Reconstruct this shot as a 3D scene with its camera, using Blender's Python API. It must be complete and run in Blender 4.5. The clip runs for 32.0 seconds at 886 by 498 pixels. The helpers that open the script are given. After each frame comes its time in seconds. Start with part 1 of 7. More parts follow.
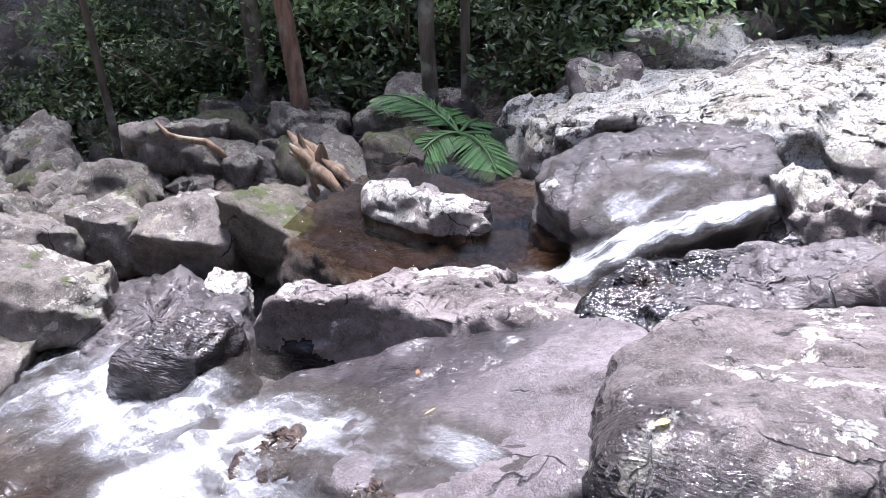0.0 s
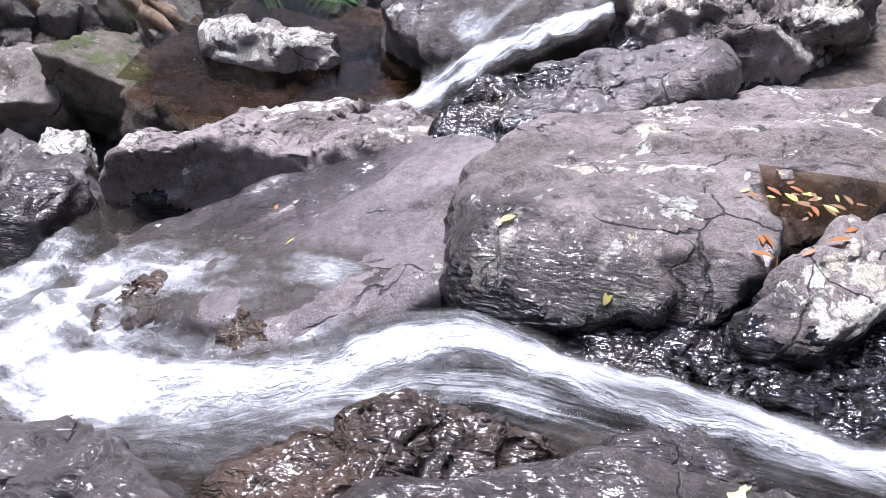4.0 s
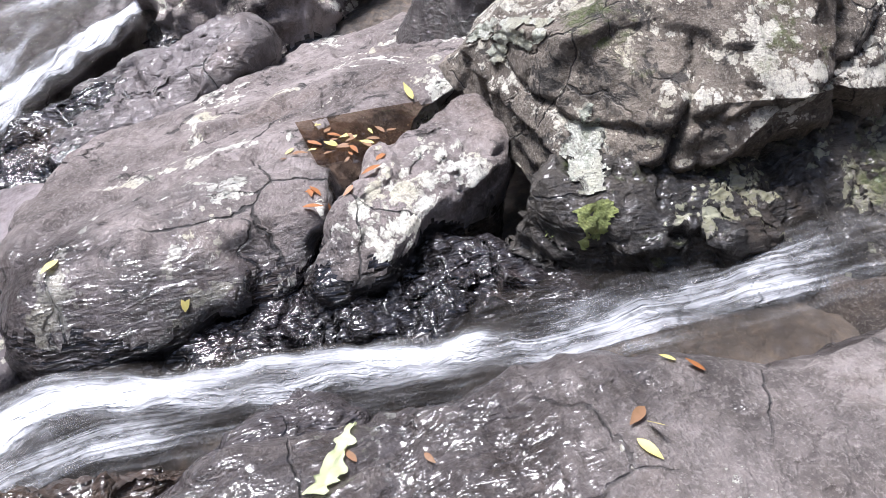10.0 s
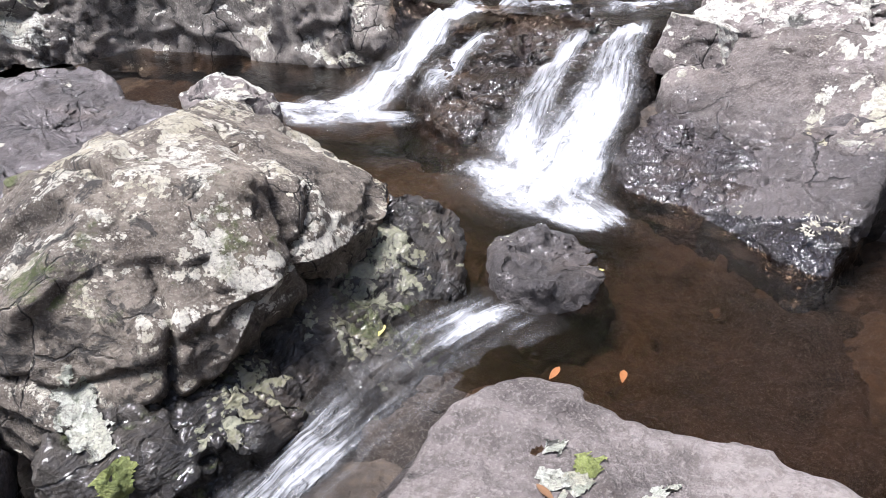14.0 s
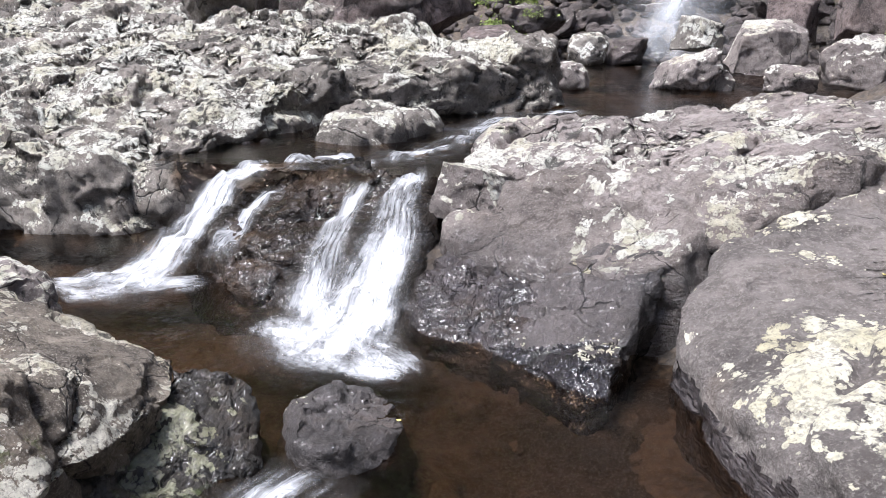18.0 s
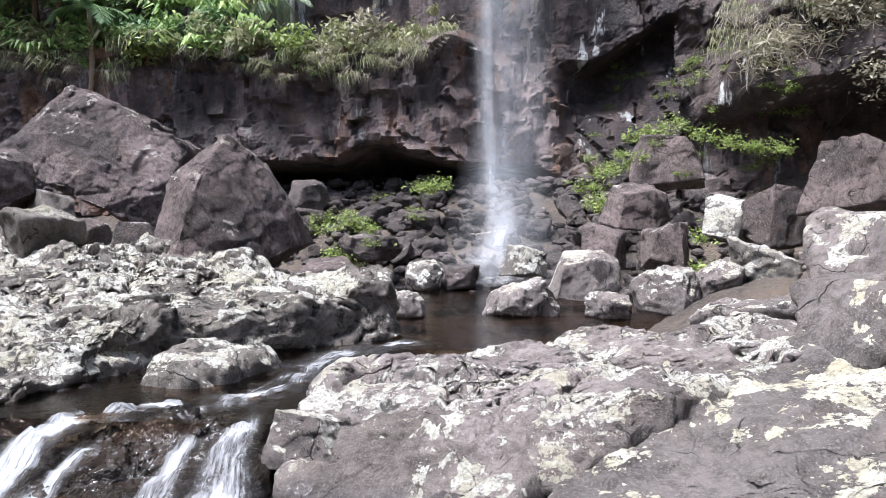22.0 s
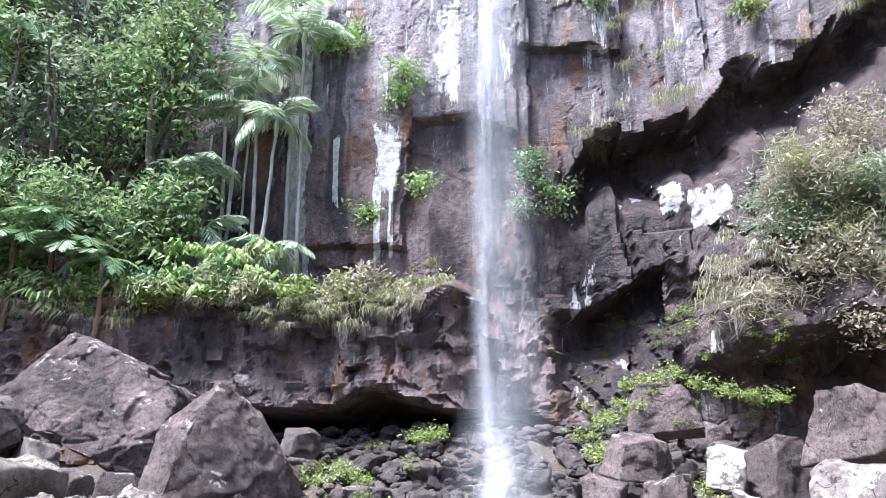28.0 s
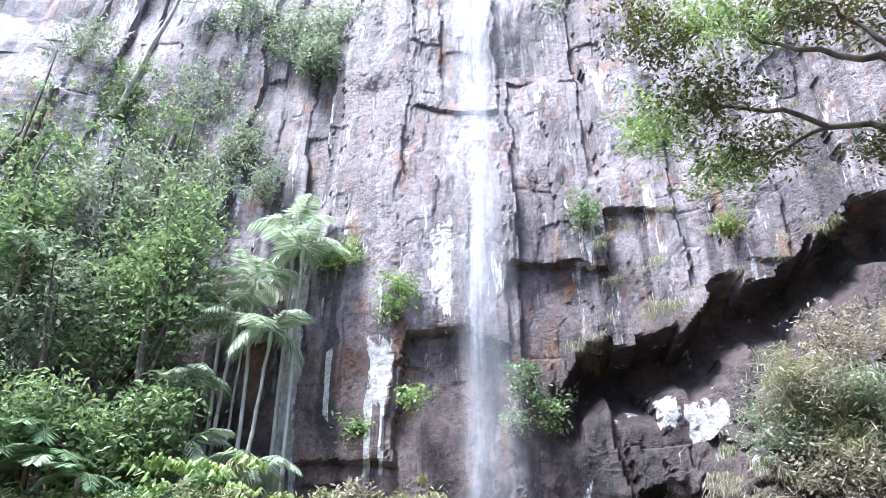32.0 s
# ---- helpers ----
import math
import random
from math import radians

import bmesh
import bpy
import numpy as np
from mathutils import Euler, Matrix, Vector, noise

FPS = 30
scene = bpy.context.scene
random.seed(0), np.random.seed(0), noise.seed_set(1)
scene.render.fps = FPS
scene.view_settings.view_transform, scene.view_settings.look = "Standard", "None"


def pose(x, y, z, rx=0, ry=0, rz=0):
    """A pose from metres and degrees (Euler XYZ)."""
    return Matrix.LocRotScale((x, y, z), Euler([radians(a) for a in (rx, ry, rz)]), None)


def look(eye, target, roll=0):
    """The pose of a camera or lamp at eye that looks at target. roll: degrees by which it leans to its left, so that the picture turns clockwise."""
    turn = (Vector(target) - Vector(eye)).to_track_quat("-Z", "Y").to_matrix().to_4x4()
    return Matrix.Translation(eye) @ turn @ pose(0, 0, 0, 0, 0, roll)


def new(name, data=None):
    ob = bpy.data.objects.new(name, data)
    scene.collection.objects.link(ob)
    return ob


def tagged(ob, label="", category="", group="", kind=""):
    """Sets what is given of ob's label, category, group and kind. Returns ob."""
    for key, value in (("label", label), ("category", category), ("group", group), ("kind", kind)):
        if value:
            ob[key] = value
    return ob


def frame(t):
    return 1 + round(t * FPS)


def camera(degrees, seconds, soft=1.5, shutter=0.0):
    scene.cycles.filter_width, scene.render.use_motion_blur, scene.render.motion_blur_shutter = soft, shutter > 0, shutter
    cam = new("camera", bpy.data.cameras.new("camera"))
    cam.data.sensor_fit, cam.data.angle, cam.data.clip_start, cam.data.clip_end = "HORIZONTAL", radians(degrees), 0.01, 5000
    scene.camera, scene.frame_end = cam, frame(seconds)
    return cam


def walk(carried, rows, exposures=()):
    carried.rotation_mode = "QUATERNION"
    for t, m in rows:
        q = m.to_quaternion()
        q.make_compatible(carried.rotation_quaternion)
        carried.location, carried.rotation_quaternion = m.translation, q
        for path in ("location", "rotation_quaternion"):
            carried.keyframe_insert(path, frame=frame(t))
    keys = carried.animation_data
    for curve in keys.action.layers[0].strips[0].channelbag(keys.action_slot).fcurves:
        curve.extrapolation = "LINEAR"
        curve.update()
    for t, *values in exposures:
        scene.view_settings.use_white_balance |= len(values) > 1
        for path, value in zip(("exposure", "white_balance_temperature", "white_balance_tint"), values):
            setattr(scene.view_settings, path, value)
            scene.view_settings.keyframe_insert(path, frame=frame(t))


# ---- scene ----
cam = camera(59.1, 32.0, soft=0.6)
PATH = [
    (0.0, pose(-0.146, -0.675, 0.884, 59.70, -3.61, 108.57)),
    (0.5, pose(-0.148, -0.649, 0.881, 59.91, -3.42, 104.82)),
    (1.0, pose(-0.145, -0.629, 0.869, 59.36, -3.28, 102.30)),
    (1.5, pose(-0.136, -0.616, 0.842, 58.24, -3.27, 101.39)),
    (2.0, pose(-0.128, -0.604, 0.822, 56.23, -3.58, 100.75)),
    (2.5, pose(-0.117, -0.597, 0.824, 54.10, -3.81, 100.01)),
    (3.0, pose(-0.110, -0.591, 0.820, 51.84, -4.15, 99.34)),
    (3.5, pose(-0.103, -0.588, 0.825, 50.09, -4.25, 98.51)),
    (5.5, pose(-0.066, -0.515, 0.819, 48.23, -2.86, 92.67)),
    (6.0, pose(-0.061, -0.494, 0.823, 48.15, -2.41, 90.15)),
    (6.5, pose(-0.058, -0.481, 0.828, 48.14, -2.25, 87.51)),
    (7.0, pose(-0.052, -0.458, 0.828, 48.29, -2.22, 84.68)),
    (7.5, pose(-0.048, -0.441, 0.827, 48.54, -2.39, 81.74)),
    (8.0, pose(-0.054, -0.419, 0.824, 48.77, -2.64, 78.33)),
    (8.5, pose(-0.056, -0.383, 0.826, 48.99, -2.73, 75.15)),
    (9.0, pose(-0.063, -0.338, 0.836, 49.01, -2.72, 71.74)),
    (9.5, pose(-0.065, -0.290, 0.840, 49.32, -2.66, 68.72)),
    (10.0, pose(-0.059, -0.214, 0.846, 49.72, -2.20, 65.89)),
    (10.5, pose(-0.051, -0.141, 0.854, 50.25, -1.60, 63.30)),
    (11.0, pose(-0.058, -0.121, 0.859, 51.34, -1.76, 58.66)),
    (11.5, pose(-0.072, -0.130, 0.861, 52.73, -2.41, 52.50)),
    (12.0, pose(-0.074, -0.104, 0.891, 54.16, -2.77, 45.40)),
    (12.5, pose(-0.042, -0.053, 0.908, 56.21, -2.26, 40.18)),
    (13.0, pose(-0.000, 0.000, 0.947, 58.28, -1.35, 35.70)),
    (13.5, pose(0.014, 0.012, 0.978, 60.44, -0.92, 31.96)),
    (14.0, pose(0.017, 0.006, 0.990, 62.49, -0.51, 28.62)),
    (14.5, pose(0.027, 0.010, 1.003, 63.70, -0.06, 26.75)),
    (16.5, pose(0.078, 0.039, 1.058, 68.59, -0.08, 21.38)),
    (17.0, pose(0.092, 0.042, 1.073, 69.78, 0.01, 19.29)),
    (17.5, pose(0.113, 0.050, 1.087, 70.90, 0.19, 16.98)),
    (18.0, pose(0.142, 0.054, 1.099, 72.23, 0.34, 14.16)),
    (18.5, pose(0.166, 0.072, 1.110, 73.47, 0.54, 11.50)),
    (19.0, pose(0.192, 0.093, 1.129, 74.81, 0.69, 8.68)),
    (19.5, pose(0.209, 0.115, 1.144, 76.31, 0.74, 6.42)),
    (20.0, pose(0.218, 0.118, 1.171, 78.35, 0.63, 4.52)),
    (20.5, pose(0.216, 0.114, 1.206, 80.68, 0.36, 3.38)),
    (21.0, pose(0.218, 0.109, 1.237, 83.43, 0.26, 3.02)),
    (21.5, pose(0.218, 0.093, 1.264, 85.71, 0.26, 2.98)),
    (22.0, pose(0.211, 0.081, 1.279, 87.78, 0.15, 2.89)),
    (22.5, pose(0.208, 0.074, 1.290, 89.28, 0.11, 2.81)),
    (23.0, pose(0.206, 0.064, 1.294, 90.47, 0.05, 2.76)),
    (23.5, pose(0.203, 0.059, 1.292, 91.31, 0.06, 2.72)),
    (24.0, pose(0.195, 0.050, 1.297, 92.16, 0.03, 2.67)),
    (24.5, pose(0.206, 0.060, 1.296, 93.07, 0.02, 2.71)),
    (26.5, pose(0.228, 0.029, 1.307, 99.13, 0.10, 2.76)),
    (27.0, pose(0.243, 0.020, 1.314, 101.30, 0.09, 2.79)),
    (27.5, pose(0.256, 0.009, 1.310, 103.37, 0.05, 2.80)),
    (28.0, pose(0.254, 0.006, 1.311, 105.61, 0.01, 2.75)),
    (28.5, pose(0.263, 0.010, 1.317, 107.69, -0.01, 2.69)),
    (29.0, pose(0.276, 0.004, 1.317, 109.89, -0.04, 2.64)),
    (29.5, pose(0.280, 0.015, 1.318, 111.87, -0.03, 2.60)),
    (30.0, pose(0.291, 0.019, 1.290, 113.97, -0.12, 2.52)),
    (30.5, pose(0.299, 0.021, 1.273, 115.86, -0.13, 2.49)),
    (31.0, pose(0.306, 0.042, 1.263, 117.84, -0.11, 2.43)),
    (31.5, pose(0.312, 0.045, 1.243, 119.64, -0.09, 2.39)),
    (32.0, pose(0.310, 0.052, 1.236, 121.35, -0.08, 2.31)),
]
walk(cam, PATH, [(0.0, 2.05, 5750, 19), (2.0, 1.72, 5750, 20), (8.0, 1.70, 5900, 14), (13.0, 1.76, 6000, 14), (19.0, 1.38, 6000, 12), (24.0, 1.55, 5800, 13), (28.0, 2.06, 5650, 15), (30.0, 2.28, 5500, 15), (32.0, 2.0, 5600, 14)])

# ---- light ----
world = bpy.data.worlds.new("sky")
scene.world = world
world.use_nodes = True
wn = world.node_tree
sky = wn.nodes.new("ShaderNodeTexSky")
sky.sky_type, sky.sun_disc = "NISHITA", False
sky.sun_elevation, sky.sun_rotation = radians(65), radians(236)
sky.air_density, sky.dust_density, sky.ozone_density = 1.0, 3.0, 1.0
wn.nodes["Background"].inputs["Strength"].default_value = 0.105
wn.links.new(sky.outputs["Color"], wn.nodes["Background"].inputs["Color"])
sun = new("sun", bpy.data.lights.new("sun", "SUN"))
sun.data.energy, sun.data.angle, sun.data.color = 3.7, radians(20), (1.0, 0.97, 0.94)
sun.matrix_world = look((-4.2, -2.8, 11), (0, 0, 0))

# ---- numeric tools ----
def smooth(a, b, x):
    t = np.clip((np.asarray(x, float) - a) / (b - a), 0, 1)
    return t * t * (3 - 2 * t)


def lattice(i, j, k, seed):
    h = (i.astype(np.int64) * 374761393 + j.astype(np.int64) * 668265263 + k.astype(np.int64) * 2147483647 + seed * 1274126177) & 0xFFFFFFFF
    h = ((h ^ (h >> 13)) * 1274126177) & 0xFFFFFFFF
    h = ((h ^ (h >> 16)) * 2246822519) & 0xFFFFFFFF
    return ((h ^ (h >> 15)) & 0xFFFFFF) / 8388607.5 - 1.0


def vnoise(p, seed=0):
    p = np.asarray(p, float)
    b = np.floor(p).astype(np.int64)
    f = p - b
    f = f * f * f * (f * (f * 6 - 15) + 10)
    out = 0
    for dx in (0, 1):
        wx = f[:, 0] if dx else 1 - f[:, 0]
        for dy in (0, 1):
            wy = f[:, 1] if dy else 1 - f[:, 1]
            for dz in (0, 1):
                wz = f[:, 2] if dz else 1 - f[:, 2]
                out = out + wx * wy * wz * lattice(b[:, 0] + dx, b[:, 1] + dy, b[:, 2] + dz, seed)
    return out


def fbm(p, octaves=4, seed=0, gain=0.5):
    p = np.asarray(p, float)
    total, amp = 0, 1.0
    for o in range(octaves):
        total = total + amp * vnoise(p * 2.03 ** o + 11.3 * o, seed + o)
        amp *= gain
    return total


def cells(x, y, seed=0):
    """Nearest and second nearest distance to scattered cell centres, and a number for the cell."""
    bx, by = np.floor(x).astype(np.int64), np.floor(y).astype(np.int64)
    zero = np.zeros_like(bx)
    d1, d2, who, tilt = np.full(x.shape, 9.0), np.full(x.shape, 9.0), np.zeros(x.shape), np.zeros(x.shape)
    for i in (-1, 0, 1):
        for j in (-1, 0, 1):
            cx = bx + i + 0.5 + 0.45 * lattice(bx + i, by + j, zero, seed)
            cy = by + j + 0.5 + 0.45 * lattice(bx + i, by + j, zero, seed + 7)
            d = np.hypot(x - cx, y - cy)
            n = lattice(bx + i, by + j, zero, seed + 19)
            lean = (x - cx) * lattice(bx + i, by + j, zero, seed + 23) + (y - cy) * lattice(bx + i, by + j, zero, seed + 29)
            near = d < d1
            tilt = np.where(near, lean, tilt)
            d2 = np.where(near, d1, np.minimum(d2, d))
            who = np.where(near, n, who)
            d1 = np.where(near, d, d1)
    return d1, d2, who, tilt


def cells3(p, seed=0):
    """The same in space, with number and lean for the nearest and the second nearest cell."""
    b = np.floor(p).astype(np.int64)
    n = len(p)
    d1, d2 = np.full(n, 9.0), np.full(n, 9.0)
    who, tilt, who2, tilt2 = np.zeros(n), np.zeros(n), np.zeros(n), np.zeros(n)
    for i in (-1, 0, 1):
        for j in (-1, 0, 1):
            for k in (-1, 0, 1):
                c = (b[:, 0] + i, b[:, 1] + j, b[:, 2] + k)
                v = np.stack([p[:, m] - c[m] - 0.5 - 0.42 * lattice(*c, seed + m) for m in range(3)], 1)
                d = np.sqrt((v * v).sum(1))
                w = lattice(*c, seed + 19)
                t = v[:, 0] * lattice(*c, seed + 23) + v[:, 1] * lattice(*c, seed + 29) + v[:, 2] * lattice(*c, seed + 31)
                near = d < d1
                next_one = ~near & (d < d2)
                who2, tilt2 = np.where(near, who, np.where(next_one, w, who2)), np.where(near, tilt, np.where(next_one, t, tilt2))
                d2 = np.where(near, d1, np.minimum(d2, d))
                d1, who, tilt = np.where(near, d, d1), np.where(near, w, who), np.where(near, t, tilt)
    return d1, d2, who, tilt, who2, tilt2


def normals_of(v, f):
    a, b, c = v[f[:, 0]], v[f[:, 1]], v[f[:, 2]]
    n = np.cross(b - a, c - a)
    if f.shape[1] == 4:
        n = n + np.cross(c - a, v[f[:, 3]] - a)
    out = np.zeros_like(v)
    for k in range(f.shape[1]):
        for m in range(3):
            out[:, m] += np.bincount(f[:, k], n[:, m], len(v))
    return out / (np.linalg.norm(out, axis=1)[:, None] + 1e-12)


def weathered(v, f, size, amount, seed, flat=1.0, joints=1.0):
    """Breaks a smooth shape into jointed rock: tilted facets that meet in sharp steps, here and there an open joint, then grain. size: a block's width in metres."""
    n = normals_of(v, f)
    for scale, deep, lean, gap, wide, k in ((1.0, 0.040, 0.30, 0.085, 0.035, 0), (2.7, 0.020, 0.30, 0.030, 0.03, 1), (7.0, 0.006, 0.20, 0.006, 0.03, 2)):
        q = v * np.array([1, 1, 1.0 + 0.6 * flat]) * scale / size
        q = q + 0.24 * np.stack([fbm(q * 0.9 + 3 * m, 3, seed + 40 + m + 5 * k) for m in range(3)], 1)
        a, b, who, tilt, who2, tilt2 = cells3(q, seed + 60 * k)
        w = 0.5 + 0.5 * np.clip((b - a) / 0.07, 0, 1)
        face = w * (deep * who + lean * tilt * 0.6 / scale) + (1 - w) * (deep * who2 + lean * tilt2 * 0.6 / scale)
        ajar = smooth(-0.25, 0.45, vnoise(q * 0.55 + 5, seed + 33 + k))
        v = v + n * (amount * size * (face - joints * gap * ajar * np.exp(-(b - a) / wide)))[:, None]
    q = v / size
    grain = 0.010 * fbm(q * 7, 4, seed + 91, 0.6) + 0.025 * fbm(q * 1.3, 3, seed + 95)
    pits = np.clip(fbm(q * 5, 3, seed + 97) - 0.62, 0, 1)
    return v + n * (amount * size * (grain - 0.06 * pits))[:, None]


def blocks(x, z, width, height, seed):
    """Jointed rock face: a number and a lean for each block, and the distance to its nearest joint."""
    i = np.floor(x / width)
    zero = np.zeros(x.shape, np.int64)
    h = height * (1 + 0.5 * lattice(i, zero, zero, seed))
    k = z / h + 5 * lattice(i, zero, zero, seed + 3)
    j = np.floor(k)
    who = lattice(i, j, zero, seed + 5)
    fx, fz = x / width - i, k - j
    lean = (fx - 0.5) * lattice(i, j, zero, seed + 7) + (fz - 0.5) * lattice(i, j, zero, seed + 9)
    joint = np.minimum(np.minimum(fx, 1 - fx) * width, np.minimum(fz, 1 - fz) * h)
    return who, lean, joint


def inside_distance(x, y, outline):
    """Distance to the outline, positive inside."""
    pts = np.array(outline, float)
    nxt = np.roll(pts, -1, axis=0)
    best, odd = np.full(x.shape, 1e9), np.zeros(x.shape, bool)
    for (ax, ay), (bx, by) in zip(pts, nxt):
        ex, ey = bx - ax, by - ay
        t = np.clip(((x - ax) * ex + (y - ay) * ey) / (ex * ex + ey * ey), 0, 1)
        best = np.minimum(best, np.hypot(x - ax - t * ex, y - ay - t * ey))
        cross = ((ay > y) != (by > y)) & (x < (bx - ax) * (y - ay) / (by - ay + 1e-12) + ax)
        odd ^= cross
    return np.where(odd, best, -best)


def mesh_of(name, verts, faces, material, soft=True, uv=None):
    """A mesh from arrays of corners and of equal-sided faces."""
    me = bpy.data.meshes.new(name)
    verts, faces = np.asarray(verts, np.float32), np.asarray(faces, np.int32)
    n, k = faces.shape
    me.vertices.add(len(verts))
    me.vertices.foreach_set("co", verts.ravel())
    me.loops.add(n * k)
    me.loops.foreach_set("vertex_index", faces.ravel())
    me.polygons.add(n)
    me.polygons.foreach_set("loop_start", np.arange(0, n * k, k, dtype=np.int32))
    me.polygons.foreach_set("loop_total", np.full(n, k, np.int32))
    me.polygons.foreach_set("use_smooth", np.full(n, soft))
    if uv is not None:
        layer = me.uv_layers.new(name="flow")
        layer.data.foreach_set("uv", np.asarray(uv, np.float32)[faces.ravel()].ravel())
    me.update(calc_edges=True)
    me.materials.append(material)
    return me


def grid_faces(nx, ny):
    i = np.arange(nx - 1)[:, None] * ny + np.arange(ny - 1)[None, :]
    i = i.ravel()
    return np.stack([i, i + ny, i + ny + 1, i + 1], 1)


def part(name, me, parent, label=""):
    ob = new(name, me)
    ob.parent = parent
    return tagged(ob, label)


def thing(name, me, label, category, group="", kind=""):
    return tagged(new(name, me), label, category, group, kind)


def compact(verts, faces):
    used = np.unique(faces)
    remap = np.zeros(len(verts), np.int32)
    remap[used] = np.arange(len(used))
    return verts[used], remap[faces]


# ---- materials ----
def nodes_of(name):
    m = bpy.data.materials.new(name)
    m.use_nodes = True
    t = m.node_tree
    b = t.nodes["Principled BSDF"]
    return m, t, b


class Net:
    """Short words for the nodes of one material."""

    def __init__(self, name):
        self.m, self.t, self.b = nodes_of(name)
        self.co = self.t.nodes.new("ShaderNodeTexCoord").outputs["Object"]

    def shifted(self):
        info = self.t.nodes.new("ShaderNodeObjectInfo")
        v = self.t.nodes.new("ShaderNodeVectorMath")
        v.operation = "MULTIPLY_ADD"
        self.t.links.new(info.outputs["Random"], v.inputs[0])
        v.inputs[1].default_value = (37, 53, 71)
        self.t.links.new(self.co, v.inputs[2])
        self.co = v.outputs[0]
        return info.outputs["Random"]

    def put(self, socket, value):
        if isinstance(value, bpy.types.NodeSocket):
            self.t.links.new(value, socket)
        elif value is not None:
            socket.default_value = (*value, 1.0) if isinstance(value, tuple) and len(value) == 3 and socket.type == "RGBA" else value

    def noise(self, scale, detail=4.0, rough=0.55, squash=None, co=None, distort=0.0):
        n = self.t.nodes.new("ShaderNodeTexNoise")
        n.inputs["Scale"].default_value, n.inputs["Detail"].default_value = scale, detail
        n.inputs["Roughness"].default_value, n.inputs["Distortion"].default_value = rough, distort
        c = co or self.co
        if squash:
            v = self.t.nodes.new("ShaderNodeVectorMath")
            v.operation = "MULTIPLY"
            self.t.links.new(c, v.inputs[0])
            v.inputs[1].default_value = squash
            c = v.outputs[0]
        self.t.links.new(c, n.inputs["Vector"])
        return n.outputs["Fac"]

    def cell(self, scale, out="Distance"):
        n = self.t.nodes.new("ShaderNodeTexVoronoi")
        n.inputs["Scale"].default_value = scale
        self.t.links.new(self.co, n.inputs["Vector"])
        return n.outputs[out]

    def span(self, x, lo, hi, a=0.0, b=1.0):
        n = self.t.nodes.new("ShaderNodeMapRange")
        n.interpolation_type = "SMOOTHSTEP"
        self.put(n.inputs["Value"], x)
        for key, v in (("From Min", lo), ("From Max", hi), ("To Min", a), ("To Max", b)):
            self.put(n.inputs[key], v)
        return n.outputs["Result"]

    def calc(self, how, x, y=0.0):
        n = self.t.nodes.new("ShaderNodeMath")
        n.operation = how
        self.put(n.inputs[0], x), self.put(n.inputs[1], y)
        return n.outputs[0]

    def mix(self, f, a, b, how="MIX"):
        n = self.t.nodes.new("ShaderNodeMix")
        n.data_type, n.blend_type = "RGBA", how
        self.put(n.inputs["Factor"], f), self.put(n.inputs["A"], a), self.put(n.inputs["B"], b)
        return n.outputs["Result"]

    def facing_up(self):
        g = self.t.nodes.new("ShaderNodeNewGeometry")
        s = self.t.nodes.new("ShaderNodeSeparateXYZ")
        self.t.links.new(g.outputs["Normal"], s.inputs[0])
        return s.outputs["Z"]

    def bump(self, height, strength, distance=0.02):
        n = self.t.nodes.new("ShaderNodeBump")
        n.inputs["Strength"].default_value, n.inputs["Distance"].default_value = strength, distance
        self.t.links.new(height, n.inputs["Height"])
        self.t.links.new(n.outputs["Normal"], self.b.inputs["Normal"])

    def done(self, colour=None, rough=None, **more):
        self.put(self.b.inputs["Base Color"], colour)
        self.put(self.b.inputs["Roughness"], rough)
        for key, v in more.items():
            self.put(self.b.inputs[key.replace("_", " ").title().replace("Ior", "IOR")], v)
        return self.m


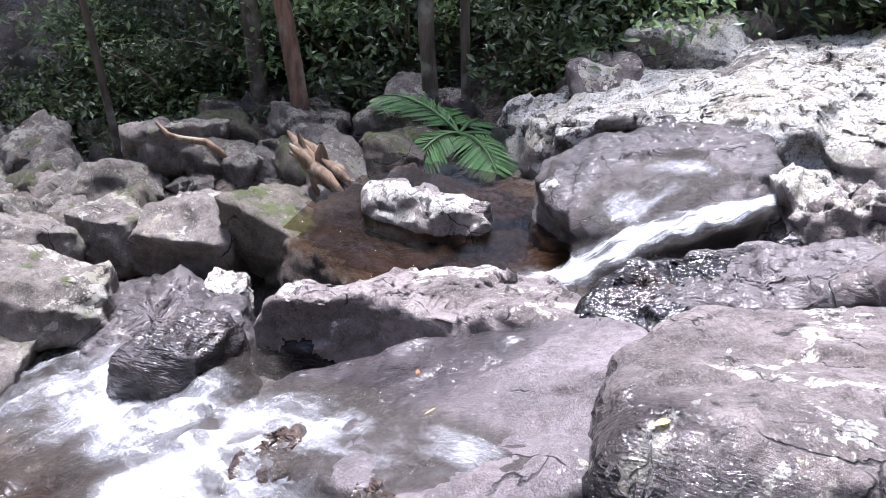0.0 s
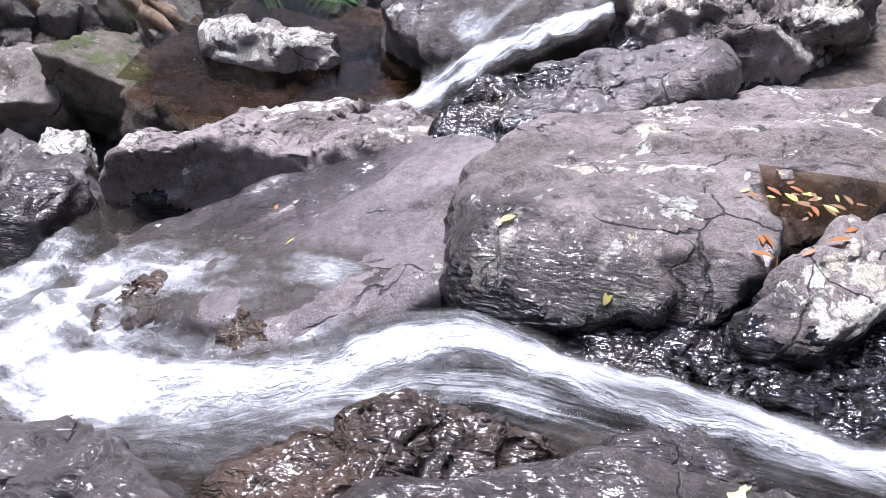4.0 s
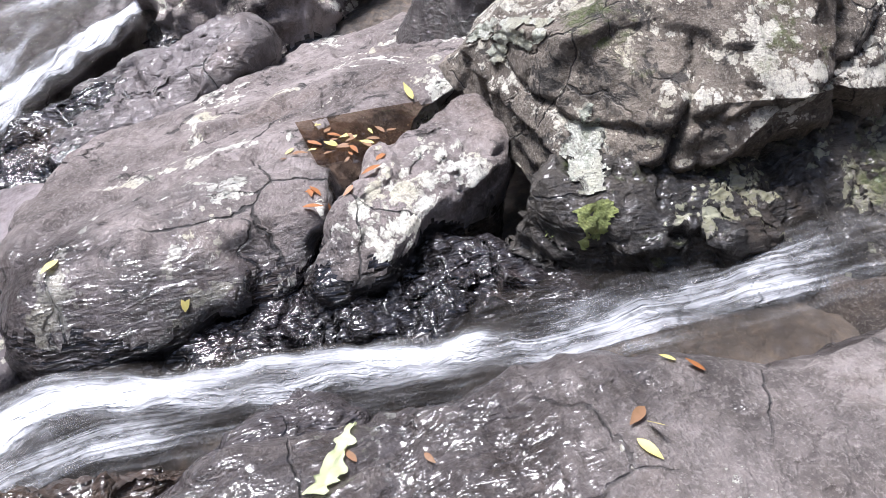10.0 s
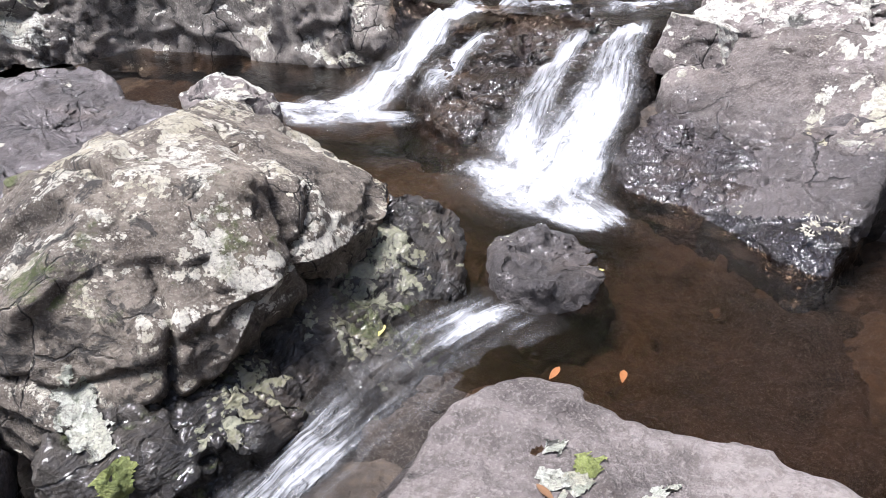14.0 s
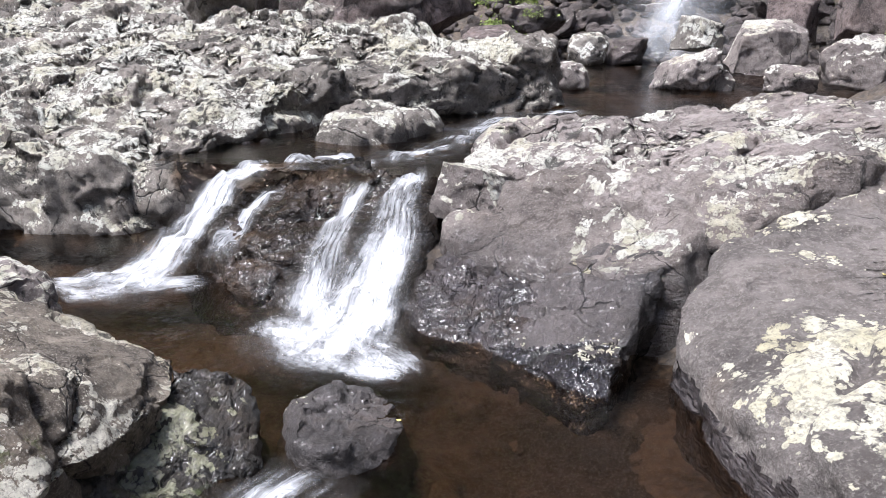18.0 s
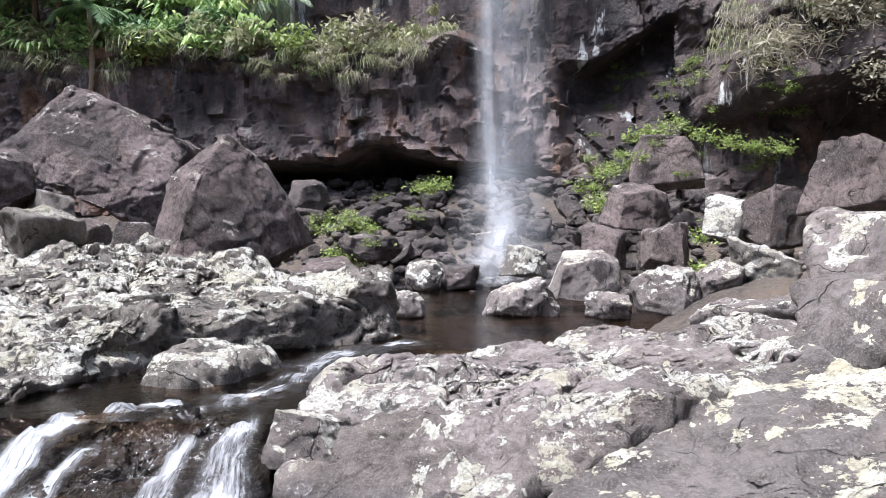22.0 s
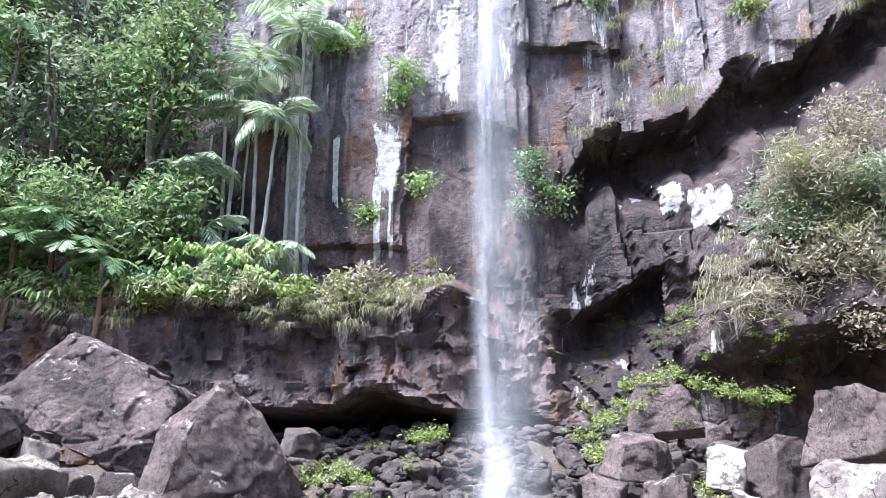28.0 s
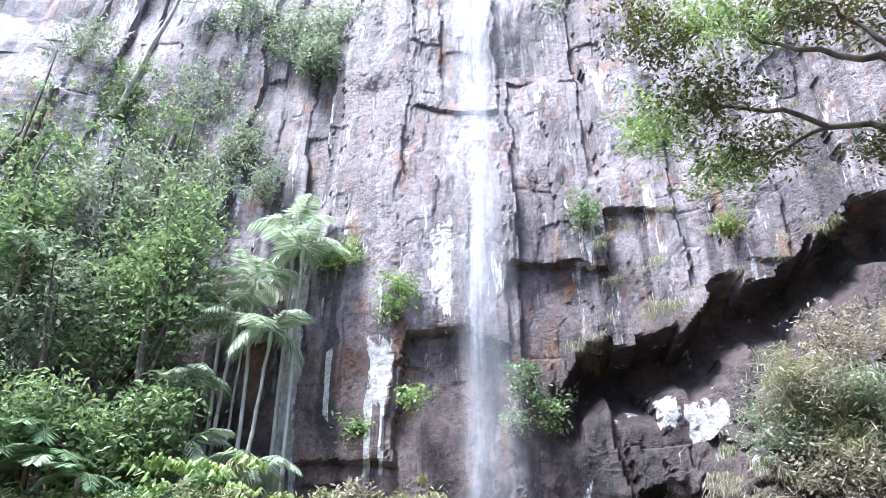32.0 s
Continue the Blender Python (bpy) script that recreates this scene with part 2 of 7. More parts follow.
def stone(name, dark, light, lichen=0.3, pale=(0.78, 0.77, 0.70), moss=0.0, wet=0.0, grain=1.0, rust=0.15, cracks=0.85, busy=0.62, spot=13.0, pit_shade=0.0, soak=None):
    """Volcanic rock with lichen crusts on its upper faces; wet from 0 (dry) to 1 (running with water)."""
    n = Net(name)
    level = n.t.nodes.new("ShaderNodeSeparateXYZ")
    n.t.links.new(n.co, level.inputs[0])
    n.shifted()
    broad = n.noise(1.3 * grain, 7, 0.62, distort=0.5)
    fine = n.noise(17 * grain, 10, 0.72)
    specks = n.noise(80 * grain, 5, 0.7)
    colour = n.mix(n.span(broad, 0.34, 0.66), dark, light)
    colour = n.mix(n.span(n.noise(2.3 * grain, 6, 0.62), 0.52, 0.72, 0.0, rust), colour, (0.22, 0.13, 0.06))
    stain = n.span(n.noise(3.1 * grain, 8, 0.68, squash=(1, 1, 0.6), distort=0.3), 0.50, 0.66, 0.0, 0.62)
    colour = n.mix(stain, colour, n.mix(1.0, colour, (0.36, 0.34, 0.33), "MULTIPLY"))
    colour = n.mix(n.span(fine, 0.43, 0.60, 0.0, busy * (1 - 0.6 * wet)), colour, n.mix(1.0, colour, (0.42, 0.40, 0.38), "MULTIPLY"))
    colour = n.mix(n.span(specks, 0.50, 0.64, 0.0, 0.7 * busy * (1 - 0.9 * wet)), colour, n.mix(0.35, light, (0.55, 0.52, 0.47)))
    up = n.span(n.facing_up(), 0.0, 0.65, -0.14, 0.05)
    height = n.calc("MULTIPLY", n.calc("ADD", fine, n.calc("MULTIPLY", n.noise(4.5 * grain, 6, 0.6), 1.2)), 1.0 - 0.85 * wet)
    chips = n.t.nodes.new("ShaderNodeTexVoronoi")
    chips.inputs["Scale"].default_value = 5.5 * grain
    n.t.links.new(n.co, chips.inputs["Vector"])
    shard = n.t.nodes.new("ShaderNodeSeparateXYZ")
    n.t.links.new(chips.outputs["Color"], shard.inputs[0])
    height = n.calc("ADD", height, n.calc("MULTIPLY", n.calc("MULTIPLY", shard.outputs["X"], n.span(n.noise(1.6 * grain, 3), 0.45, 0.6)), 0.55))
    if cracks > 0:
        bent = n.t.nodes.new("ShaderNodeVectorMath")
        bent.operation = "MULTIPLY_ADD"
        swirl = n.t.nodes.new("ShaderNodeTexNoise")
        swirl.inputs["Scale"].default_value, swirl.inputs["Detail"].default_value = 6.0 * grain, 6.0
        n.t.links.new(n.co, swirl.inputs["Vector"])
        n.t.links.new(swirl.outputs["Color"], bent.inputs[0])
        bent.inputs[1].default_value = (0.12 / grain, 0.12 / grain, 0.12 / grain)
        n.t.links.new(n.co, bent.inputs[2])
        joint = n.t.nodes.new("ShaderNodeTexVoronoi")
        joint.feature = "DISTANCE_TO_EDGE"
        joint.inputs["Scale"].default_value = 1.9 * grain
        n.t.links.new(bent.outputs[0], joint.inputs["Vector"])
        line = n.calc("MULTIPLY", n.span(joint.outputs["Distance"], 0.012, 0.003), n.span(n.noise(1.7 * grain, 4), 0.50, 0.56))
        colour = n.mix(n.calc("MULTIPLY", line, cracks), colour, (0.015, 0.013, 0.012))
        height = n.calc("SUBTRACT", height, n.calc("MULTIPLY", line, 2.0 * cracks))
    if lichen > 0:
        gate = n.calc("ADD", n.noise(1.9 * grain, 7, 0.64, distort=0.7), up)
        lo = 0.665 - 0.27 * lichen
        cover = n.span(gate, lo, lo + 0.17)
        ragged = n.noise(48 * grain, 6, 0.75)
        rub = n.calc("MULTIPLY", n.calc("SUBTRACT", ragged, 0.5), 0.9)
        grown = None
        for scale, most, luck in ((spot * grain, 0.62, 0.26), (2.7 * spot * grain, 0.34, 0.42)):
            thallus = n.t.nodes.new("ShaderNodeTexVoronoi")
            thallus.inputs["Scale"].default_value = scale
            n.t.links.new(n.co, thallus.inputs["Vector"])
            rand = n.t.nodes.new("ShaderNodeSeparateXYZ")
            n.t.links.new(thallus.outputs["Color"], rand.inputs[0])
            reach = n.calc("MULTIPLY", cover, n.calc("ADD", n.calc("MULTIPLY", rand.outputs["X"], luck), most))
            disc = n.span(n.calc("SUBTRACT", n.calc("SUBTRACT", reach, thallus.outputs["Distance"]), rub), -0.01, 0.05)
            disc = n.calc("MULTIPLY", disc, n.span(cover, 0.02, 0.15))
            grown = disc if grown is None else n.calc("MAXIMUM", grown, n.calc("MULTIPLY", disc, 0.8))
            if scale == spot * grain:
                shade = rand.outputs["Y"]
        mask = n.calc("MULTIPLY", grown, n.span(n.noise(7 * grain, 7, 0.7), 0.34, 0.42, 0.25, 1.0))
        tone = n.mix(n.span(n.noise(2.3, 5, 0.6), 0.42, 0.62), (pale[0] * 0.82, pale[1] * 0.82, pale[2] * 0.80), (pale[0] * 0.66, pale[1] * 0.63, pale[2] * 0.53))
        tone = n.mix(n.span(shade, 0.55, 1.0, 0.0, 0.7), tone, pale)
        tone = n.mix(n.span(ragged, 0.47, 0.62, 0.0, 0.75), tone, (0.27, 0.245, 0.21))
        tone = n.mix(n.span(n.noise(14 * grain, 8, 0.75), 0.54, 0.64, 0.0, 0.5), tone, (0.20, 0.18, 0.155))
        colour = n.mix(n.calc("MULTIPLY", mask, 0.93), colour, tone)
        height = n.calc("ADD", height, n.calc("MULTIPLY", mask, 0.3))
    # dark pits: shade of small holes and black lichen patches put into the colour
    if pit_shade > 0:
        black = n.span(n.calc("ADD", n.noise(6.5 * grain, 8, 0.7, distort=0.6), n.calc("MULTIPLY", n.noise(1.1 * grain, 3), 0.35)), 0.80 - 0.1 * pit_shade, 0.86 - 0.1 * pit_shade, 0.0, 0.85)
        colour = n.mix(black, colour, (0.030, 0.027, 0.024))
        height = n.calc("SUBTRACT", height, n.calc("MULTIPLY", black, 0.9))
    if moss > 0:
        green = n.span(n.calc("ADD", n.noise(2.6, 8, 0.7), up), 0.66 - 0.2 * moss, 0.76 - 0.2 * moss)
        colour = n.mix(n.calc("MULTIPLY", green, 0.8), colour, n.mix(n.noise(30, 4), (0.045, 0.07, 0.015), (0.15, 0.18, 0.045)))
        height = n.calc("ADD", height, n.calc("MULTIPLY", green, 0.6))
    rough = n.span(n.noise(5, 4, 0.6), 0.35, 0.7, 0.80 - 0.66 * wet, 0.95 - 0.62 * wet)
    height = n.calc("ADD", height, n.calc("MULTIPLY", specks, 0.9 - 0.8 * wet))
    if wet > 0:
        colour = n.mix(wet * 0.85, colour, n.mix(1.0, colour, (0.40, 0.40, 0.42), "MULTIPLY"))
        height = n.calc("ADD", height, n.calc("MULTIPLY", n.noise(30, 2, 0.45, squash=(1.3, 0.33, 1.7), distort=0.8), 2.0 * wet * wet))
    if soak:
        edge = n.calc("ADD", level.outputs["Z"], n.calc("MULTIPLY", n.calc("SUBTRACT", n.noise(3.0, 7, 0.65), 0.5), 0.3))
        damp = n.span(edge, soak[0], soak[1])
        if len(soak) > 2:
            damp = n.calc("MULTIPLY", damp, n.span(level.outputs["X"], soak[2], soak[3]))
        colour = n.mix(n.calc("MULTIPLY", damp, 0.85), colour, n.mix(1.0, colour, (0.27, 0.265, 0.275), "MULTIPLY"))
        rough = n.calc("MULTIPLY", rough, n.span(damp, 0.0, 1.0, 1.0, 0.32))
        height = n.calc("ADD", height, n.calc("MULTIPLY", n.calc("MULTIPLY", n.noise(30, 2, 0.45, squash=(1.3, 0.40, 1.7), distort=0.8), damp), 1.3))
        n.put(n.b.inputs["Coat Weight"], n.calc("MULTIPLY", damp, 0.6))
        n.put(n.b.inputs["Coat Roughness"], 0.12)
    n.bump(height, 0.9, 0.035 + 0.02 * (1 - wet))
    if wet > 0:
        n.put(n.b.inputs["Coat Weight"], 0.75 * wet)
        n.put(n.b.inputs["Specular IOR Level"], 0.5 - 0.4 * wet)
        n.put(n.b.inputs["Coat Roughness"], 0.06)
    if wet > 0 or soak:
        film = n.t.nodes.new("ShaderNodeBump")
        film.inputs["Strength"].default_value, film.inputs["Distance"].default_value = 0.6, 0.03
        ripples = n.calc("ADD", n.noise(26, 2, 0.5, squash=(1.3, 0.40, 1.7), distort=0.8), n.calc("MULTIPLY", n.noise(90, 2, 0.5), 0.06))
        n.t.links.new(ripples, film.inputs["Height"])
        n.t.links.new(film.outputs[0], n.b.inputs["Coat Normal"])
    return n.done(colour, rough)


STONE = {
    "bare": stone("bare stone", (0.15, 0.129, 0.132), (0.34, 0.294, 0.298), 0.20, busy=0.45, soak=(-1.15, -1.55)),
    "near": stone("worn grey shelf stone", (0.15, 0.128, 0.120), (0.36, 0.313, 0.293), 0.34, spot=20.0, soak=(-.57, -.72), cracks=0.5),
    "slope": stone("pinkish bedrock stone", (0.175, 0.145, 0.135), (0.41, 0.352, 0.338), 0.56, (0.86, 0.84, 0.76), pit_shade=0.25),
    "nose": stone("pinkish stone wet at its foot", (0.16, 0.133, 0.124), (0.37, 0.318, 0.303), 0.50, (0.86, 0.84, 0.76), pit_shade=0.25, soak=(-.69, -.78, -2.5, -2.2)),
    "brow": stone("brownish smooth slab stone", (0.15, 0.126, 0.114), (0.33, 0.284, 0.262), 0.42, soak=(-.12, -.36), cracks=0.5),
    "brown": stone("wet brown stone", (0.030, 0.019, 0.013), (0.11, 0.072, 0.05), 0.0, wet=0.8, cracks=0.0),
    "patchy": stone("patchy lichen stone", (0.18, 0.153, 0.142), (0.38, 0.328, 0.308), 0.76, (0.84, 0.82, 0.74), spot=18.0, pit_shade=0.45),
    "crusted": stone("lichen crusted stone", (0.15, 0.133, 0.116), (0.34, 0.30, 0.265), 0.84, (0.86, 0.85, 0.77), spot=21.0, busy=0.7, pit_shade=0.7),
    "lumpy": stone("brown lichened boulder stone", (0.13, 0.107, 0.086), (0.33, 0.280, 0.225), 0.76, (0.84, 0.80, 0.70), moss=0.12, grain=1.5, busy=0.8, pit_shade=0.5, spot=17.0),
    "grey": stone("grey slab stone", (0.115, 0.100, 0.093), (0.245, 0.215, 0.200), 0.66, (0.86, 0.82, 0.66), grain=0.72, spot=13.0),
    "damp": stone("damp stone", (0.075, 0.065, 0.064), (0.19, 0.165, 0.163), 0.12, wet=0.5),
    "slick": stone("smooth wet slab stone", (0.050, 0.043, 0.043), (0.12, 0.103, 0.102), 0.0, wet=0.88, cracks=0.3),
    "slate": stone("dark cracked slate stone", (0.050, 0.044, 0.043), (0.15, 0.130, 0.125), 0.30, (0.80, 0.76, 0.60), wet=0.5, cracks=0.7),
    "tarry": stone("black brown streaming stone", (0.010, 0.007, 0.006), (0.060, 0.042, 0.030), 0.0, wet=0.9, cracks=0.3, rust=0.3),
    "wet": stone("wet black stone", (0.012, 0.011, 0.012), (0.045, 0.039, 0.040), 0.0, wet=1.0, cracks=0.0),
    "red": stone("red brown boulder stone", (0.058, 0.043, 0.040), (0.235, 0.180, 0.170), 0.45, (0.52, 0.48, 0.45), cracks=0.6, spot=9.0, busy=0.9, pit_shade=0.3),
    "bank": stone("dull bank stone", (0.15, 0.13, 0.112), (0.33, 0.29, 0.26), 0.62, (0.55, 0.53, 0.46), moss=0.25),
    "mossy": stone("mossy stone", (0.10, 0.088, 0.068), (0.24, 0.205, 0.16), 0.4, (0.42, 0.42, 0.33), moss=0.75),
    "white": stone("white lichen stone", (0.20, 0.18, 0.16), (0.37, 0.335, 0.30), 1.15, (0.88, 0.87, 0.81), pit_shade=0.5),
    "ledge": stone("layered damp stone", (0.018, 0.015, 0.013), (0.085, 0.073, 0.060), 0.5, (0.40, 0.40, 0.28), moss=0.25, wet=0.55),
    "bed": stone("brown pool bed stone", (0.026, 0.020, 0.016), (0.115, 0.082, 0.060), 0.0, rust=0.3, cracks=0.0),
    "crust": stone("thick grey green lichen", (0.42, 0.44, 0.34), (0.62, 0.64, 0.54), 1.1, (0.80, 0.81, 0.72), cracks=0.0, grain=2.0, pit_shade=0.5),
    "moss": stone("yellow green moss", (0.20, 0.24, 0.05), (0.40, 0.45, 0.14), 0.0, moss=0.5, cracks=0.0, grain=2.0),
    "rubble": stone("talus stone", (0.050, 0.040, 0.038), (0.16, 0.130, 0.125), 0.3, (0.45, 0.43, 0.40), moss=0.15, cracks=0.0),
}

def leafy(name, a, b, c=None, rough=0.5, through_light=0.35):
    n = Net(name)
    g = n.t.nodes.new("ShaderNodeNewGeometry")
    r = g.outputs["Random Per Island"]
    colour = n.mix(r, a, b)
    if c:
        colour = n.mix(n.span(n.noise(0.9, 3), 0.45, 0.65), colour, c)
    colour = n.mix(n.span(n.noise(25, 3), 0.4, 0.7, 0.0, 0.4), colour, n.mix(1.0, colour, (0.5, 0.55, 0.4), "MULTIPLY"))
    n.done(colour, n.span(r, 0.0, 1.0, rough - 0.12, rough + 0.15))
    thin = n.t.nodes.new("ShaderNodeBsdfTranslucent")
    n.t.links.new(colour, thin.inputs["Color"])
    m = n.t.nodes.new("ShaderNodeMixShader")
    m.inputs[0].default_value = through_light
    n.t.links.new(n.b.outputs[0], m.inputs[1])
    n.t.links.new(thin.outputs[0], m.inputs[2])
    n.t.links.new(m.outputs[0], n.t.nodes["Material Output"].inputs["Surface"])
    return n.m


LEAF = {
    "forest": leafy("forest leaves", (0.10, 0.175, 0.080), (0.37, 0.48, 0.21)),
    "bright": leafy("sunlit leaves", (0.15, 0.27, 0.075), (0.45, 0.57, 0.22)),
    "grey": leafy("grey green leaves", (0.17, 0.23, 0.15), (0.46, 0.52, 0.35)),
    "palm": leafy("palm leaflets", (0.30, 0.40, 0.28), (0.64, 0.71, 0.52), rough=0.3),
    "fern": leafy("fern leaflets", (0.095, 0.18, 0.080), (0.28, 0.41, 0.20)),
    "herb": leafy("herb leaves", (0.15, 0.21, 0.06), (0.38, 0.45, 0.14)),
    "grass": leafy("hanging grass blades", (0.19, 0.22, 0.10), (0.46, 0.45, 0.27)),
    "dry": leafy("dry grass blades", (0.26, 0.23, 0.16), (0.52, 0.48, 0.38)),
    "dusk": leafy("dull olive tree leaves", (0.045, 0.058, 0.020), (0.17, 0.175, 0.06)),
    # forest leaf colour darkened, the shade under the trees put into it
    "shade": leafy("forest leaves with shade in their colour", (0.030, 0.050, 0.022), (0.115, 0.155, 0.068)),
    "gloss": leafy("glossy fern leaflets", (0.08, 0.19, 0.06), (0.20, 0.36, 0.14)),
    "yellow": leafy("fallen yellow leaf", (0.55, 0.45, 0.10), (0.62, 0.55, 0.22)),
    "orange": leafy("fallen orange leaf", (0.22, 0.075, 0.025), (0.36, 0.15, 0.05)),
    "pale": leafy("pale green fallen leaf", (0.33, 0.37, 0.19), (0.48, 0.49, 0.32)),
    "brown": leafy("fallen brown leaf", (0.16, 0.08, 0.04), (0.28, 0.16, 0.09)),
}


def barked(name, a, b, scale=1.0, rough=0.85):
    n = Net(name)
    n.shifted()
    long = n.noise(9 * scale, 6, 0.65, squash=(1, 1, 0.18))
    colour = n.mix(n.span(long, 0.35, 0.65), a, b)
    colour = n.mix(n.span(n.noise(3 * scale, 4), 0.5, 0.68, 0.0, 0.6), colour, (0.30, 0.31, 0.25))
    n.bump(long, 0.8, 0.02)
    return n.done(colour, rough)


BARK = {
    "dark": barked("dark bark", (0.05, 0.04, 0.03), (0.13, 0.105, 0.08)),
    "brown": barked("brown bark", (0.10, 0.06, 0.04), (0.22, 0.14, 0.09)),
    "palm": barked("pale palm trunk", (0.30, 0.29, 0.25), (0.52, 0.50, 0.45)),
    "dead": barked("weathered dead wood", (0.10, 0.064, 0.038), (0.25, 0.175, 0.11), 1.5),
}


def soil_material():
    n = Net("creek gravel and litter")
    big = n.noise(1.3, 6, 0.6)
    fine = n.noise(24, 8, 0.7)
    colour = n.mix(n.span(big, 0.35, 0.65), (0.035, 0.03, 0.026), (0.11, 0.085, 0.065))
    colour = n.mix(n.span(fine, 0.45, 0.7, 0, 0.8), colour, (0.15, 0.11, 0.075))
    pebbles = n.cell(16)
    colour = n.mix(n.span(pebbles, 0.05, 0.5, 0.5, 0.0), colour, (0.14, 0.12, 0.11))
    n.bump(n.calc("SUBTRACT", fine, pebbles), 0.9, 0.05)
    return n.done(colour, n.span(big, 0.3, 0.7, 0.55, 0.95))


def clear_water():
    """Still tea-brown water: it mirrors the sky and lets the bed show through."""
    n = Net("clear creek water")
    a = n.calc("ADD", n.noise(6, 5, 0.6), n.calc("MULTIPLY", n.noise(23, 3, 0.6), 0.35))
    n.bump(a, 0.55, 0.03)
    bump = n.b.inputs["Normal"].links[0].from_socket
    clear, gloss = n.t.nodes.new("ShaderNodeBsdfTransparent"), n.t.nodes.new("ShaderNodeBsdfGlossy")
    clear.inputs["Color"].default_value, gloss.inputs["Roughness"].default_value = (0.50, 0.40, 0.31, 1), 0.03
    facing = n.t.nodes.new("ShaderNodeFresnel")
    facing.inputs["IOR"].default_value = 1.45
    for socket in (gloss.inputs["Normal"], facing.inputs["Normal"]):
        n.t.links.new(bump, socket)
    m = n.t.nodes.new("ShaderNodeMixShader")
    n.t.links.new(facing.outputs[0], m.inputs[0])
    n.t.links.new(clear.outputs[0], m.inputs[1])
    n.t.links.new(gloss.outputs[0], m.inputs[2])
    n.t.links.new(m.outputs[0], n.t.nodes["Material Output"].inputs["Surface"])
    return n.m


def flowing(name, foam, streak=(5.0, 0.9), film=0.35):
    """Running water over rock: a glossy clear film with white aerated streaks along the flow, thin at its sides and ends."""
    n = Net(name)
    uv = n.t.nodes.new("ShaderNodeTexCoord").outputs["UV"]
    n.co = uv
    long = n.noise(1.0, 7, 0.6, squash=(streak[0], streak[1], 1), distort=0.6)
    fine = n.noise(1.0, 6, 0.66, squash=(streak[0] * 4.5, streak[1] * 3.2, 1), distort=0.5)
    patch = n.noise(1.0, 5, 0.6, squash=(2.2, 1.9, 1))
    sep = n.t.nodes.new("ShaderNodeSeparateXYZ")
    n.t.links.new(uv, sep.inputs[0])
    ends = n.t.nodes.new("ShaderNodeUVMap")
    ends.uv_map = "ends"
    near_end = n.t.nodes.new("ShaderNodeSeparateXYZ")
    n.t.links.new(ends.outputs[0], near_end.inputs[0])
    fade = near_end.outputs["X"]
    off = n.calc("ABSOLUTE", n.calc("SUBTRACT", sep.outputs["X"], 0.5))
    side = n.calc("ADD", n.span(off, 0.10, 0.48, 0.05, -0.26), n.span(fade, 0.0, 1.0, -0.3, 0.0))
    m = n.calc("ADD", n.calc("ADD", n.calc("MULTIPLY", long, 0.42), n.calc("MULTIPLY", fine, 0.20)), n.calc("MULTIPLY", patch, 0.63))
    white = n.span(n.calc("ADD", m, side), 0.665 - 0.34 * foam, 1.04 - 0.34 * foam)
    border = n.span(n.calc("ADD", off, n.calc("MULTIPLY", n.calc("SUBTRACT", long, 0.5), 0.5)), 0.5, 0.26)
    alpha = n.calc("MULTIPLY", n.calc("MULTIPLY", border, n.span(fade, 0.0, 0.6)), n.calc("MAXIMUM", white, film))
    n.bump(n.calc("ADD", n.calc("ADD", long, n.calc("MULTIPLY", fine, 0.4)), n.calc("MULTIPLY", n.noise(1.0, 3, 0.5, squash=(20, 24, 1), distort=1.2), 0.8)), 1.0, 0.05)
    n.done(n.mix(white, (0.07, 0.062, 0.055), (0.82, 0.84, 0.88)), n.span(white, 0.0, 0.8, 0.06, 0.6), alpha=alpha, ior=1.33)
    return n.m


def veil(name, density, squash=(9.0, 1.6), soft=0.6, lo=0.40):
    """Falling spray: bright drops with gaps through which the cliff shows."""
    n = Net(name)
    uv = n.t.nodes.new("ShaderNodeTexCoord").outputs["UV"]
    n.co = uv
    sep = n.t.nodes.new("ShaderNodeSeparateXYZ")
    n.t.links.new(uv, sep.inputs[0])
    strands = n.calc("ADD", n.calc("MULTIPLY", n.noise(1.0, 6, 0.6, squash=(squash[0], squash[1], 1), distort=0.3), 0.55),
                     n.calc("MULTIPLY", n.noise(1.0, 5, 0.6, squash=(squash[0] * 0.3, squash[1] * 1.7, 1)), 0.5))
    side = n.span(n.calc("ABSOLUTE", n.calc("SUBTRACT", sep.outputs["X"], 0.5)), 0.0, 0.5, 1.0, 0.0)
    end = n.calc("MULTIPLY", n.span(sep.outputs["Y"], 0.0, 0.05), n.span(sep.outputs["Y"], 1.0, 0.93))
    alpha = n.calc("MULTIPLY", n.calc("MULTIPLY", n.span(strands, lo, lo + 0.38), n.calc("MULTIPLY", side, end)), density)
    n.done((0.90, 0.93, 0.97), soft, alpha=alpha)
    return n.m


WATER = {
    "clear": clear_water(),
    "stream": flowing("running stream water", 0.46),
    "white": flowing("white water", 0.76, (4.0, 0.8), film=0.4),
    "cascade": flowing("falling white water", 0.68, (6.0, 0.7), film=0.3),
    "ripple": flowing("rippling thin water", 0.30, (4.0, 1.4), 0.62),
    "slide": flowing("sliding film water", 0.36, (11.0, 0.55), 0.22),
    "foam": flowing("spread foam", 0.7, (4.0, 3.0), 0.15),
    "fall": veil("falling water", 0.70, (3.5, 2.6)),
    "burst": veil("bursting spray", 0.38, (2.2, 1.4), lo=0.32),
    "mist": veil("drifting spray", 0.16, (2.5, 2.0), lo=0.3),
}
SOIL = soil_material()

